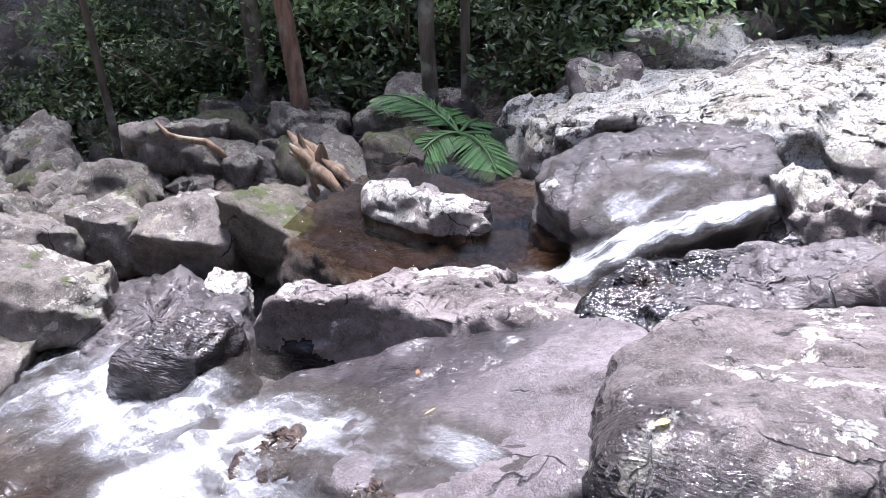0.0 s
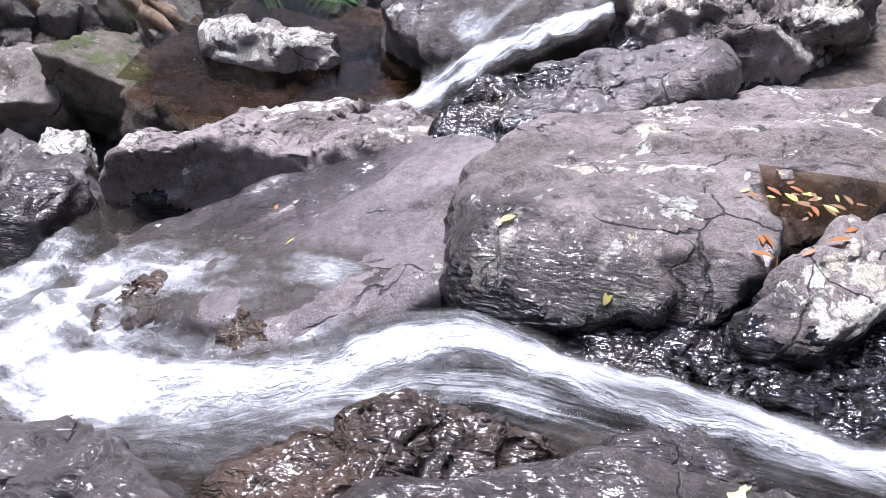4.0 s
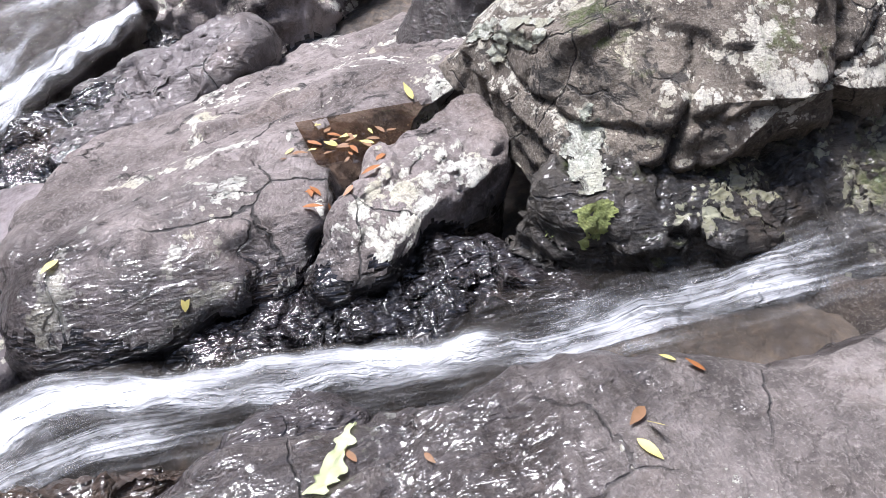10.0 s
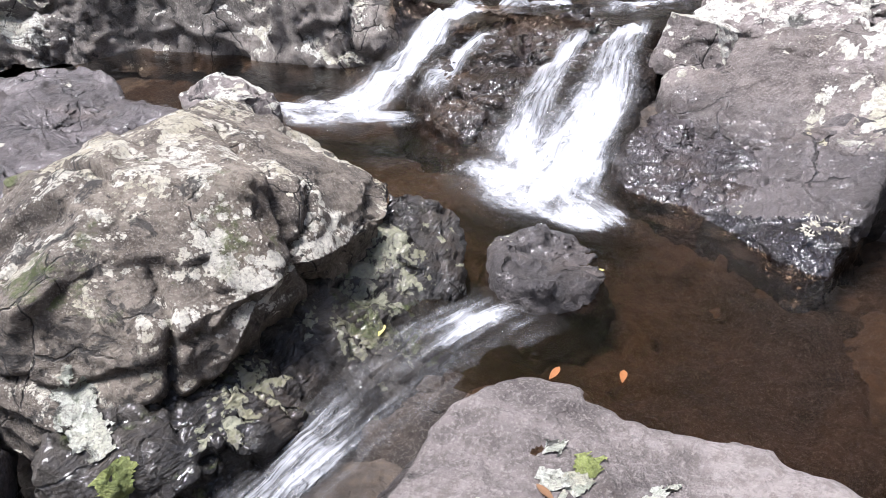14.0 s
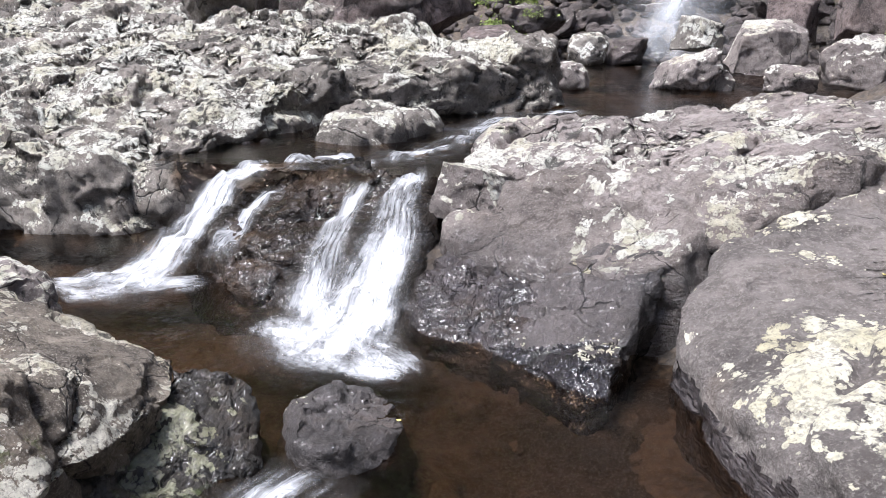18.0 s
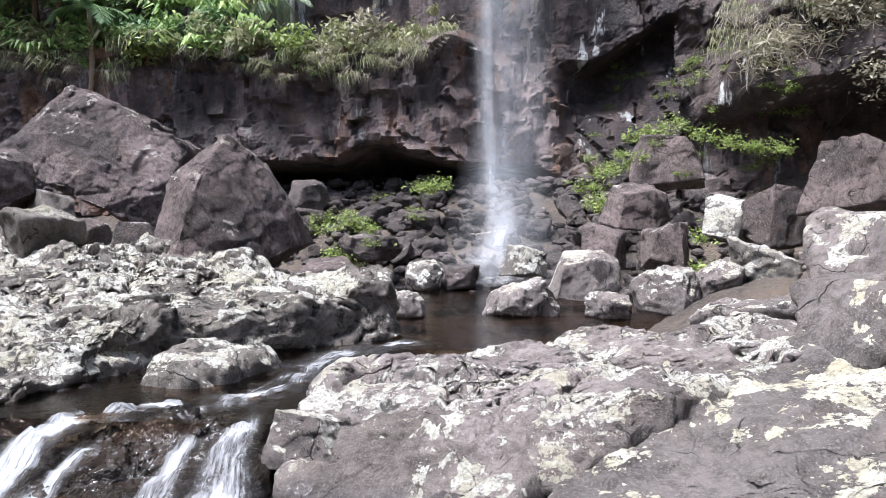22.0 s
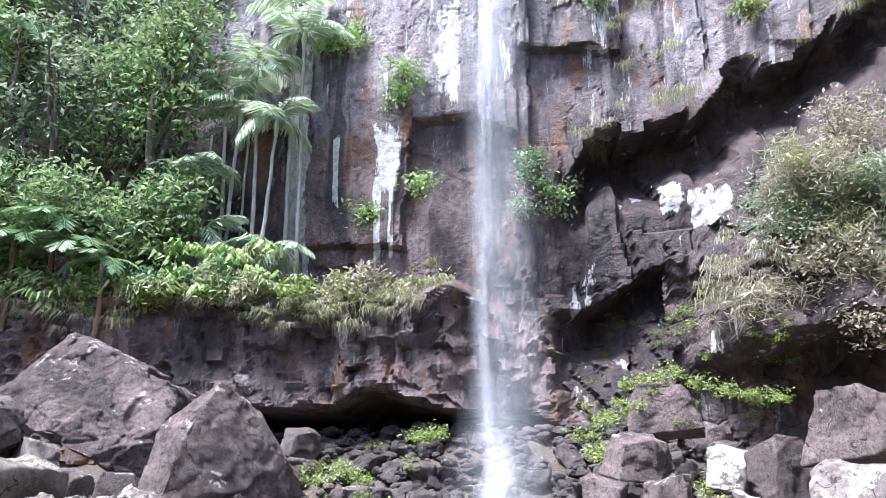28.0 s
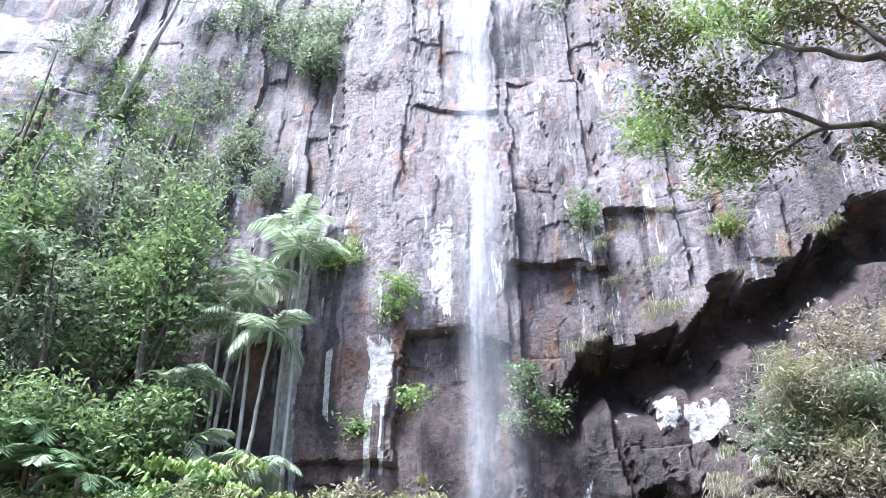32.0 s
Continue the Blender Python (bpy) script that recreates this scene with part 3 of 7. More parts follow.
# ---- ground ----
SPOTS = [(0, .5, -.8), (-1.5, .2, -1.1), (-1.1, 1.9, -.75), (-.2, 2.6, -.8), (.5, 3, -.7), (-2.3, 3.9, -.75), (-4, 4.4, -.75), (-1.5, 5.2, -.3),
         (.5, 5, -.2), (-.5, 7.5, -.2), (.5, 10, -.5), (.2, 13, -.35), (-4, 8, -.1), (-7, 9, .4), (3, 6, .1), (4, 9, .5), (6, 3, .9), (2.5, 1, -.4),
         (-2.5, -.8, -1.35), (-2, -1.6, -2.1), (-2.6, -2.8, -2.75), (-2.2, -3.6, -3.0), (-5, -.9, -2.0), (-5.3, -2, -2.3), (-6.5, .5, -1.5), (-8.5, 1.5, -1.15),
         (-5, 2.5, -1.1), (-4.5, -4.5, -3.1), (-7.5, -4, -2.7), (-8, -8, -3.6)]


def ground_height(x, y):
    x, y = np.asarray(x, float), np.asarray(y, float)
    top, total = 0, 0
    for sx, sy, sz in SPOTS:
        w = ((x - sx) ** 2 + (y - sy) ** 2 + 0.3) ** -1.6
        top, total = top + w * sz, total + w
    z = top / total
    z = z + 0.42 * np.maximum(0, -x - 9.5) * smooth(-14, 4, y) + 0.25 * np.maximum(0, -x - 9.5)
    # unseen hillside east of the creek, raised to block low sky
    z = z + 0.45 * np.maximum(0, x - 4.5)
    z = z + 0.62 * np.clip(y - 14.3, 0, 4)
    z = z - 0.22 * np.clip(-y - 7, 0, 25) * smooth(-16, -6, x) + 0.5 * np.maximum(0, -y - 34)
    return np.minimum(z, 30)


def spaced(edges, steps):
    out = [edges[0]]
    for a, b, s in zip(edges, edges[1:], steps):
        out += list(np.linspace(a, b, int(round((b - a) / s)) + 1)[1:])
    return np.array(out)


def build_ground():
    gx = spaced([-200, -60, -20, -10, -7, 4, 10, 40, 200], [20, 2.5, 0.5, 0.2, 0.07, 0.2, 2, 20])
    gy = spaced([-200, -60, -20, -8, 6, 18, 30, 200], [20, 2.5, 0.35, 0.07, 0.14, 2, 20])
    x, y = [a.ravel() for a in np.meshgrid(gx, gy, indexing="ij")]
    z = ground_height(x, y)
    p = np.stack([x, y, 0 * x], 1)
    z = z + 0.10 * fbm(p * 0.9, 4, 3) + 0.03 * fbm(p * 6, 3, 9)
    me = mesh_of("ground", np.stack([x, y, z], 1), grid_faces(len(gx), len(gy)), SOIL)
    thing("ground", me, "dark damp gravel, bedrock and leaf litter of the creek bed", "ground", kind="structure")


build_ground()


# ---- bedrock slabs ----
def slab(outline, top, material, label, name="rock_slab", rim=0.09, wall=0.10, depth=0.6, rough=1.0, step=0.02, seed=1, cracks=0.5, category="rock", wet_below=None, block=0.55, wet_look="wet", hollows=(), under=(), wet_from=-99.0, ledge=0.016):
    """A shelf of bedrock: its plan, its top as height at (x, y) with slopes (or several such planes, the lowest of which counts), a rounded rim and battered or undercut sides, weathered all over."""
    pts = np.array(outline, float)
    for _ in range(2):
        nxt = np.roll(pts, -1, axis=0)
        pts = np.stack([0.78 * pts + 0.22 * nxt, 0.22 * pts + 0.78 * nxt], 1).reshape(-1, 2)
    seg = np.linalg.norm(np.roll(pts, -1, axis=0) - pts, axis=1)
    run = np.concatenate([[0], np.cumsum(seg)])
    n = max(40, int(run[-1] / (step * 1.3)))
    at = np.linspace(0, run[-1], n, endpoint=False)
    loop = np.vstack([pts, pts[:1]])
    edge = np.stack([np.interp(at, run, loop[:, 0]), np.interp(at, run, loop[:, 1])], 1)
    q3 = np.stack([edge[:, 0], edge[:, 1], 0 * at + seed], 1)
    centre = edge.mean(0)
    out = edge - centre
    reach = np.linalg.norm(out, axis=1)
    out = out / reach[:, None]
    edge = edge + out * (0.05 * fbm(q3 * 3.0, 3, seed + 3))[:, None]
    reach = np.linalg.norm(edge - centre, axis=1)
    inner = np.linspace(0.0005, 1, max(12, int(reach.max() / (step * 1.25)))) ** 0.8
    planes = top if isinstance(top, list) else [top]
    rows = []
    for u in inner:
        xy = centre + (edge - centre) * u
        d = reach * (1 - u)
        z = -np.log(sum(np.exp(-45 * (z0 + sx * (xy[:, 0] - cx) + sy * (xy[:, 1] - cy))) for z0, cx, cy, sx, sy in planes)) / 45
        z = z - 0.5 * rim * np.clip(1 - d / rim, 0, 1) ** 2.2
        rows.append(np.column_stack([xy, z]))
    base = rows[-1]
    for t in np.linspace(0, 1, max(8, int(depth / (step * 1.3))))[1:]:
        push = wall * (0.35 * t ** 0.5 + 0.65 * t) + 0 * reach
        for hx, hy, hr, deep in under:
            push = push - deep * np.exp(-((base[:, 0] - hx) ** 2 + (base[:, 1] - hy) ** 2) / hr ** 2) * smooth(0.05, 0.5, t)
        rows.append(np.column_stack([base[:, :2] + out * push[:, None], base[:, 2] - depth * t]))
    v = np.array(rows)
    m = len(rows)
    i, j = np.arange(m - 1)[:, None] * n + np.arange(n)[None, :], np.arange(m - 1)[:, None] * n + (np.arange(n)[None, :] + 1) % n
    f = np.stack([i, i + n, j + n, j], -1).reshape(-1, 4)
    v = v.reshape(-1, 3)
    swell = 0.04 * rough * fbm(v * np.array([1.3, 1.3, 0.6]) + seed, 4, seed + 11)
    v[:, 2] += swell
    ledges = fbm(v * np.array([1.5, 2.4, 0.8]) + seed, 4, seed + 31) * 3.5
    v[:, 2] += rough * ledge * (np.floor(ledges) + smooth(0.0, 0.15, ledges - np.floor(ledges)))
    for hx, hy, hr, hd in hollows:
        v[:, 2] -= hd * np.exp(-(((v[:, 0] - hx) ** 2 + (v[:, 1] - hy) ** 2) / hr ** 2) ** 2)
    if normals_of(v, f)[: n * 3, 2].mean() < 0:
        f = f[:, ::-1]
    v = weathered(v, f, block, 0.9 * rough, seed, joints=cracks)
    me = mesh_of(name, v, f, STONE[material])
    if wet_below is not None:
        me.materials.append(STONE[wet_look])
        c = v[f].mean(1)
        me.polygons.foreach_set("material_index", ((c[:, 2] < wet_below + 0.06 * fbm(c * 4, 5, seed, 0.7)) & ((c[:, 0] > wet_from) | (np.arange(len(f)) > n * (len(inner) - 2)))).astype(np.int32))
    return thing(name, me, label, category, kind="structure" if name.endswith("bed") else "")


slab([(-1.0, -.85), (-1.14, -.72), (-1.28, -.50), (-1.32, -.2), (-1.29, .15), (-1.20, .55), (-1.13, .8), (-1.01, 1.06), (-.92, 1.3), (-.89, 1.6), (-.86, 1.86), (-.67, 1.99), (-.45, 1.98),
      (-.22, 1.92), (.25, 1.84), (.75, 1.6), (.95, .5), (.8, -.8), (0, -1.3), (-.7, -1.2)], (-.635, -.85, .8, .08, .10), "near",
     "damp grey-brown bedrock shelf with scattered pale lichen beside the channel", rim=0.09, rough=0.5, cracks=0.3, seed=2, step=0.012, wet_below=-.86, wet_look="slick")
slab([(-3.05, -2.5), (-3.3, -2.15), (-3.52, -1.75), (-3.6, -1.15), (-3.4, -.6), (-2.9, -.55), (-2.2, -.55), (-1.9, -.8), (-1.8, -1.15), (-1.95, -1.6), (-2.3, -2.1)], (-1.10, -2.2, -.9, .22, .42), "bare",
     "smooth dark purple-grey slab sloping into the stream", rough=0.4, cracks=0.5, seed=3, rim=0.12, step=0.014, depth=.45, block=.7)
slab([(-3.42, -2.66), (-3.5, -2.42), (-3.56, -2.15), (-3.56, -1.9), (-3.5, -1.5), (-3.46, -1.05), (-3.95, -.88), (-4.3, -1.1), (-4.45, -1.35), (-4.55, -1.7), (-4.15, -2.1), (-3.8, -2.5), (-3.62, -2.75)],
     (-1.44, -3.43, -1.07, .27, .15), "slope", "purple-brown slab with a white lichen-crusted broken edge", seed=4, rough=0.6, cracks=0.6, step=0.014, wet_below=-2.02, wet_from=9, rim=.05, wall=.12, depth=.6,
     under=[(-3.5, -2.2, .3, .03)], ledge=.03)
slab([(-1.86, -.56), (-2.05, -.68), (-2.4, -.70), (-2.8, -.74), (-3.2, -.62), (-3.75, -.38), (-4.0, .3), (-4.5, .9), (-4.9, 2.0), (-4.0, 2.4), (-3.0, 1.5), (-2.6, .98), (-2.36, .45), (-2.0, .30), (-1.88, .12), (-1.92, -.2)],
     [(-.70, -2.2, 0, .02, .03), (-.70, -2.45, .3, .37, .17), (-.71, -2.06, -.3, -.85, .10), (-.735, -2.3, -.6, .05, .9)], "nose", "brown bedrock slope with cream lichen, ending in a rounded nose over a black undercut", seed=6, rim=0.13, depth=0.46, step=0.014,
     rough=0.5, cracks=0.5, block=.6, wall=.03, wet_below=-.86, wet_from=-2.25, under=[(-1.9, -.12, .16, .22), (-1.88, .12, .14, .2), (-1.9, .3, .15, .15)], hollows=[(-2.40, .48, .12, .10), (-2.47, .72, .13, .12)])
slab([(-1.80, .14), (-1.99, .33), (-2.2, .5), (-2.33, .8), (-2.3, 1.0), (-2.12, 1.0), (-1.98, .93), (-1.86, .68), (-1.74, .45), (-1.70, .25)], [(-.63, -2.0, .6, -.02, .10), (-.645, -1.85, .5, -.5, .1)], "nose",
     "black-sided rock with cream lichen and litter on top", seed=7, rim=0.08, depth=0.42, step=0.011, wet_below=-.76, rough=.7, cracks=.5, wall=.02, block=.4, under=[(-1.72, .35, .25, .10)])
slab([(-1.84, -.62), (-1.95, -.45), (-1.98, .1), (-1.90, .45), (-1.8, .8), (-1.58, 1.0), (-1.4, 1.5), (-1.3, 1.45), (-1.36, 1.0), (-1.44, .7), (-1.52, .4), (-1.6, .1), (-1.69, -.2), (-1.76, -.5)],
     (-.885, -1.65, .1, -.12, .16), "wet", "glistening black wet rock ledge along the channel", seed=8, rim=0.05, rough=1.1, step=0.010, cracks=0.8, block=.26, wall=.12)
slab([(-1.3, -1.6), (-1.15, -1.3), (-1.0, -1.05), (-.6, -1.3), (-.8, -2.2), (-1.35, -2.4)], (-.95, -1.1, -1.5, .1, .2), "damp", "dark smooth damp rock beside white water", seed=9, rim=0.15)
slab([(-1.13, -1.2), (-1.3, -1.05), (-1.42, -.75), (-1.42, -.45), (-1.36, -.25), (-1.25, -.4), (-1.12, -.7), (-1.02, -.95)], (-.92, -1.25, -.7, .05, .10), "brown", "wet brown rocks washed by the channel", seed=10, step=0.011, rough=1.1, block=.22, cracks=1.2, depth=.4)
slab([(-1.40, -.14), (-1.42, .0), (-1.38, .14), (-1.28, .2), (-1.2, .1), (-1.2, -.08), (-1.3, -.18)], (-.80, -1.3, .02, .06, .05), "slick", "rounded wet knob of rock at the edge of the channel", seed=33, step=.009, rim=.09, depth=.3, rough=.6, block=.25, wall=.1)
slab([(-3.44, -1.08), (-4.05, -.85), (-4.38, -.72), (-4.56, -.2), (-4.52, .42), (-4.25, .75), (-3.85, .40), (-3.72, -.1), (-3.55, -.55)], [(-1.36, -4.1, -.65, .05, .24), (-1.33, -3.8, -.4, -.5, .2)], "damp", "long dark wet ridge of bedrock", seed=11, rim=0.10, wet_below=-1.34, cracks=.9, step=.014, depth=.5, wall=.05, under=[(-3.75, -.2, .4, .15)], rough=.8)
slab([(-4.75, .1), (-5.2, -.05), (-5.5, .7), (-5.4, 1.5), (-4.6, 1.5), (-4.5, .8)], (-1.0, -5, .7, .05, .2), "patchy", "blocky rocks with dark gaps above the chute", seed=12, cracks=1.5, rough=1.8, wet_below=-1.3)
slab([(-5.15, -.25), (-4.95, -.75), (-5.0, -1.15), (-5.5, -1.55), (-6.4, -1.6), (-7.0, -.8), (-6.4, .1), (-5.7, .2)], [(-1.44, -5.6, -.6, -.04, .22), (-1.50, -5.05, -.9, -.45, .1)], "damp", "wet grey rock hump washed by a thin sheet of water", seed=13, wall=.05, under=[(-5.1, -1.35, .35, .25)], rough=.7, step=.016)
slab([(-6.6, -1.7), (-7.4, -2.1), (-8.8, -1.7), (-9.4, 1.2), (-9.2, 3.6), (-7, 4.2), (-5.6, 2.9), (-5.6, 1.4), (-6.3, .3), (-6.9, -.7)], (-.95, -7.5, 1, .0, .24), "white",
     "sunlit bedrock slope white with lichen, broken into steps", seed=14, rough=0.6, wall=.35, depth=1.0, block=1.2, step=0.022, cracks=2.2, ledge=.035)
slab([(-4.3, -4.9), (-4.6, -4.3), (-4.3, -3.5), (-3.8, -3.0), (-3.4, -3.3), (-3.4, -4.3)], (-2.5, -4, -3.9, 0, .3), "damp", "dark wet rock at the foot of the slabs", seed=15)
# pool side
slab([(-1.0, 4.15), (-.66, 3.72), (-.39, 3.36), (-.12, 3.14), (.04, 3.08), (.16, 3.35), (.27, 3.74), (.30, 3.98), (-.1, 4.2), (-.7, 4.4)], [(-.42, .1, 3.4, .25, .40), (-.415, -.05, 3.35, -.1, .75), (-.33, -.3, 3.75, .6, .1)], "slate", "dark grey cracked wedge of rock rising from the pool", seed=16, rim=0.025, wall=.01, depth=0.5, step=0.011, cracks=0.9, wet_below=-.47, block=.38, rough=.7)
slab([(.36, 3.55), (.46, 3.1), (.58, 2.75), (.78, 2.2), (1.3, 1.7), (2.6, 2.2), (3.2, 4), (2.4, 5.4), (1.5, 4.9), (.72, 4.12)], [(-.10, .9, 3.2, .20, .12), (-.22, .60, 3.1, .55, .2)], "grey",
     "smooth grey-brown slab with large cream lichen patches", seed=17, rough=0.45, cracks=0.7, wet_below=-.46, wet_look="slick", block=.9, step=.016, rim=.06, wall=.05)
slab([(-1.0, 5.05), (-.8, 4.75), (-.3, 4.55), (.3, 4.2), (.75, 4.1), (1.5, 4.7), (2.8, 5.3), (2.7, 6.5), (1.3, 6.35), (.3, 6.3), (-.3, 5.95), (-.95, 5.6)], [(.03, .26, 4.25, .2, .50), (.30, .9, 5.0, .08, .02)], "patchy",
     "rock platform crusted with white and cream lichen", seed=18, rough=0.9, cracks=1.3, wet_below=-.12, block=.65, step=.015, rim=.12)
slab([(-2.75, 7.2), (-3.0, 6.4), (-3.1, 5.6), (-3.3, 5.0), (-4.2, 4.85), (-5.4, 4.65), (-6.2, 4.0), (-7.6, 3.9), (-9.0, 5.0), (-8.6, 7.4), (-7.5, 10), (-5, 10.8), (-3, 9.8), (-1.6, 8.9), (-.7, 9.0), (-.9, 8.3), (-1.9, 7.65)],
     (.25, -2.4, 6.8, -.05, .20), "crusted", "lumpy platform of pale lichen-covered bedrock", seed=19, rough=1.1, step=0.021, cracks=2.6, block=.62, ledge=.03, wall=.1)
slab([(-2.7, 5.4), (-1.3, 5.3), (-1.05, 4.5), (-1.15, 3.75), (-1.7, 3.65), (-2.2, 3.95), (-2.75, 4.4)], (-.27, -1.7, 4.6, .03, .26), "tarry", "black wet rock between two small cascades", seed=20, rough=0.95, step=0.013, cracks=1.6, block=.5, wall=.15)
slab([(-1.22, 2.82), (-1.10, 2.45), (-.85, 2.32), (-.70, 2.55), (-.80, 2.90), (-1.08, 2.98)], (-.52, -.9, 2.65, .05, -.06), "slate", "low wet grey rock breaking the pool surface", seed=21, rim=0.06, step=0.010, rough=1.1, block=.17, cracks=1.2)

slab([(-1.68, .85), (-1.4, 1.02), (-1.2, 1.5), (-1.08, 2.0), (-1.15, 2.45), (-1.6, 2.7), (-1.9, 1.6)], (-.485, -1.45, 1.6, -.42, .06), "ledge",
     "black layered rock ledge with olive lichen under the boulder", seed=22, rim=0.06, rough=1.2, cracks=1.4, step=0.011, block=.2, ledge=.022)
slab([(-1.4, 1.7), (-.9, 1.5), (.4, 1.6), (1.1, 2.0), (1.0, 3.9), (-.2, 4.5), (-2.2, 4.6), (-5.2, 5.2), (-5.4, 3.6), (-3, 3.0), (-1.7, 2.4)], (-.74, -.4, 2.6, .03, .0), "bed",
     "reddish-brown rock bed of the shallow pool", seed=23, rough=1.0, name="pool_bed", cracks=0.5)
slab([(-6.6, -2.8), (-6.4, -1.6), (-5.0, -1.0), (-4.2, -1.1), (-4.2, -2.3), (-4.8, -3.5), (-5.8, -3.4)], (-2.16, -5.2, -2.2, 0, 0), "bed", "brown rock bed of the shaded pool", seed=24, name="pool_bed")
slab([(-3.2, 14.9), (-3.4, 10), (-1.4, 8.2), (-.5, 7.3), (.5, 7.3), (2.6, 7.5), (3.2, 9.5), (3, 11.5), (2, 15)], (-.14, 0, 8, 0, -.05), "bed", "brown stony bed of the plunge pool", seed=25, name="pool_bed", step=0.05)
slab([(-1.4, -.9), (-1.9, -.8), (-2.3, -1.6), (-2.8, -2.4), (-3.3, -3.0), (-3.9, -4.6), (-2.6, -5.2), (-1.3, -4.2), (-1.1, -2.6), (-1.3, -1.6)], (-1.64, -2.0, -1.9, .1, .5), "brown",
     "dark wet rock bed under the white water", seed=26, name="stream_bed", rough=0.9, block=.4, step=0.018, wall=.3)

slab([(-3.4, 5.0), (-2.2, 5.2), (-1.0, 4.9), (-.9, 6.4), (-.3, 7.6), (-.9, 8.8), (-2.3, 8.2), (-3.3, 7.0)], (-.10, -1.8, 6.4, 0, .01), "wet", "dark wet bedrock under the pool's outlet", seed=27, name="stream_bed", rough=.8, block=.4, step=0.024)
slab([(-2.5, 6.05), (-2.55, 6.6), (-2.2, 7.15), (-1.72, 7.2), (-1.62, 6.6), (-1.95, 5.95)], (.12, -2.1, 6.5, .02, .06), "crusted", "pale lichened block standing in the outlet stream", seed=28, rim=.1, depth=.4, block=.5)

slab([(-1.0, 4.5), (-.75, 4.2), (-.35, 3.95), (.20, 3.84), (.44, 3.98), (.60, 4.2), (.5, 4.5), (-.2, 4.75), (-.9, 4.75)], (-.06, .57, 3.93, .30, .50), "brow", "smooth brownish slab rising behind the wedge of rock", seed=30, rim=.04, depth=.5, rough=.5, cracks=.9, step=.014)

slab([(-5.6, 2.0), (-4.4, 2.2), (-3.3, 1.9), (-2.7, 2.5), (-2.9, 3.3), (-4.2, 3.6), (-5.6, 3.9)], (-.58, -3.8, 2.8, .0, .03), "damp", "flat dark wet rock between the boulder and the pool", seed=34, rough=.8, cracks=1.0, step=.02, depth=.4)
slab([(-3.9, 1.55), (-3.95, 1.95), (-3.6, 2.05), (-3.3, 1.85), (-3.3, 1.45), (-3.6, 1.35)], (-.50, -3.6, 1.7, .05, .05), "near", "smooth grey rock behind the lichened boulder", seed=35, rough=.5, rim=.12, depth=.5, step=.016)
slab([(-2.25, -2.15), (-2.45, -1.95), (-2.3, -1.8), (-2.05, -1.9), (-2.0, -2.1)], (-1.50, -2.2, -2.0, .05, .3), "brown", "brown wet stone standing out of the white water", seed=36, rough=1.2, rim=.08, depth=.35, step=.011, block=.2)
slab([(-2.1, -1.5), (-2.0, -1.3), (-1.85, -1.22), (-1.78, -1.32), (-1.9, -1.52)], (-1.215, -1.9, -1.38, .05, .4), "brown", "low brown rock in the rippling water", seed=37, rough=1.2, rim=.06, depth=.3, step=.010, block=.18)
slab([(-2.75, -3.3), (-3.1, -3.3), (-3.3, -3.0), (-3.3, -2.8), (-3.05, -2.75), (-2.75, -2.95)], (-1.74, -3.05, -3.0, -.05, .12), "slick", "black wet rock hump beside the white water", seed=38, rough=.8, rim=.12, depth=.9, step=.014, wall=.12)
slab([(-1.02, 4.3), (-1.02, 3.8), (-.75, 3.52), (-.42, 3.45), (-.25, 3.75), (-.4, 4.2), (-.75, 4.5)], [(-.40, -.7, 4.0, .12, .32), (-.42, -.7, 3.7, -.1, .8)], "slick", "black wet cracked rock between the cascade and the wedge", seed=39, rough=.9, cracks=1.2, step=.012, rim=.06, depth=.4, block=.35, wall=.06)
# ---- boulders ----
def ball(sub):
    bm = bmesh.new()
    bmesh.ops.create_icosphere(bm, subdivisions=sub, radius=1.0)
    v = np.array([x.co[:] for x in bm.verts])
    f = np.array([[x.index for x in t.verts] for t in bm.faces])
    bm.free()
    return v / np.linalg.norm(v, axis=1)[:, None], f


BALL = {s: ball(s) for s in (2, 3, 4, 5, 6)}


def boulder_mesh(size, seed, edge=9.0, sub=4, material="bank", planes=None, rough=1.0, name="boulder", block=None):
    """A block cut by flat faces; edge sets how sharp its arrises are."""
    rng = np.random.RandomState(seed)
    u, f = BALL[sub]
    if planes is None:
        planes = [(*(np.array(a) + rng.normal(0, 0.22, 3)), rng.uniform(0.8, 1.0)) for a in ((1, 0, 0), (-1, 0, 0), (0, 1, 0), (0, -1, 0), (0, 0, 1), (0, 0, -1))]
        planes += [(*rng.normal(0, 1, 3), rng.uniform(0.80, 1.02)) for _ in range(9)]
    s = 0
    for a, b, c, d in planes:
        k = np.array((a, b, c), float)
        k /= np.linalg.norm(k)
        s = s + np.maximum(u @ k / d, 0) ** edge
    r = s ** (-1 / edge)
    big = max(size)
    q = u * r[:, None] * np.array(size)
    q = q + u * (0.05 * big * fbm(q * 1.3 / big + seed, 3, seed))[:, None]
    q = weathered(q, f, block or 0.75 * big, rough, seed, flat=0.2)
    return mesh_of(name, q, f, STONE[material])


def boulder(at, size, label, seed, rz=0.0, tilt=(0, 0), name="boulder", group="", **more):
    ob = thing(name, boulder_mesh(size, seed, name=name, **more), label, "rock", group)
    ob.matrix_basis = pose(*at, tilt[0], tilt[1], rz)
    return ob


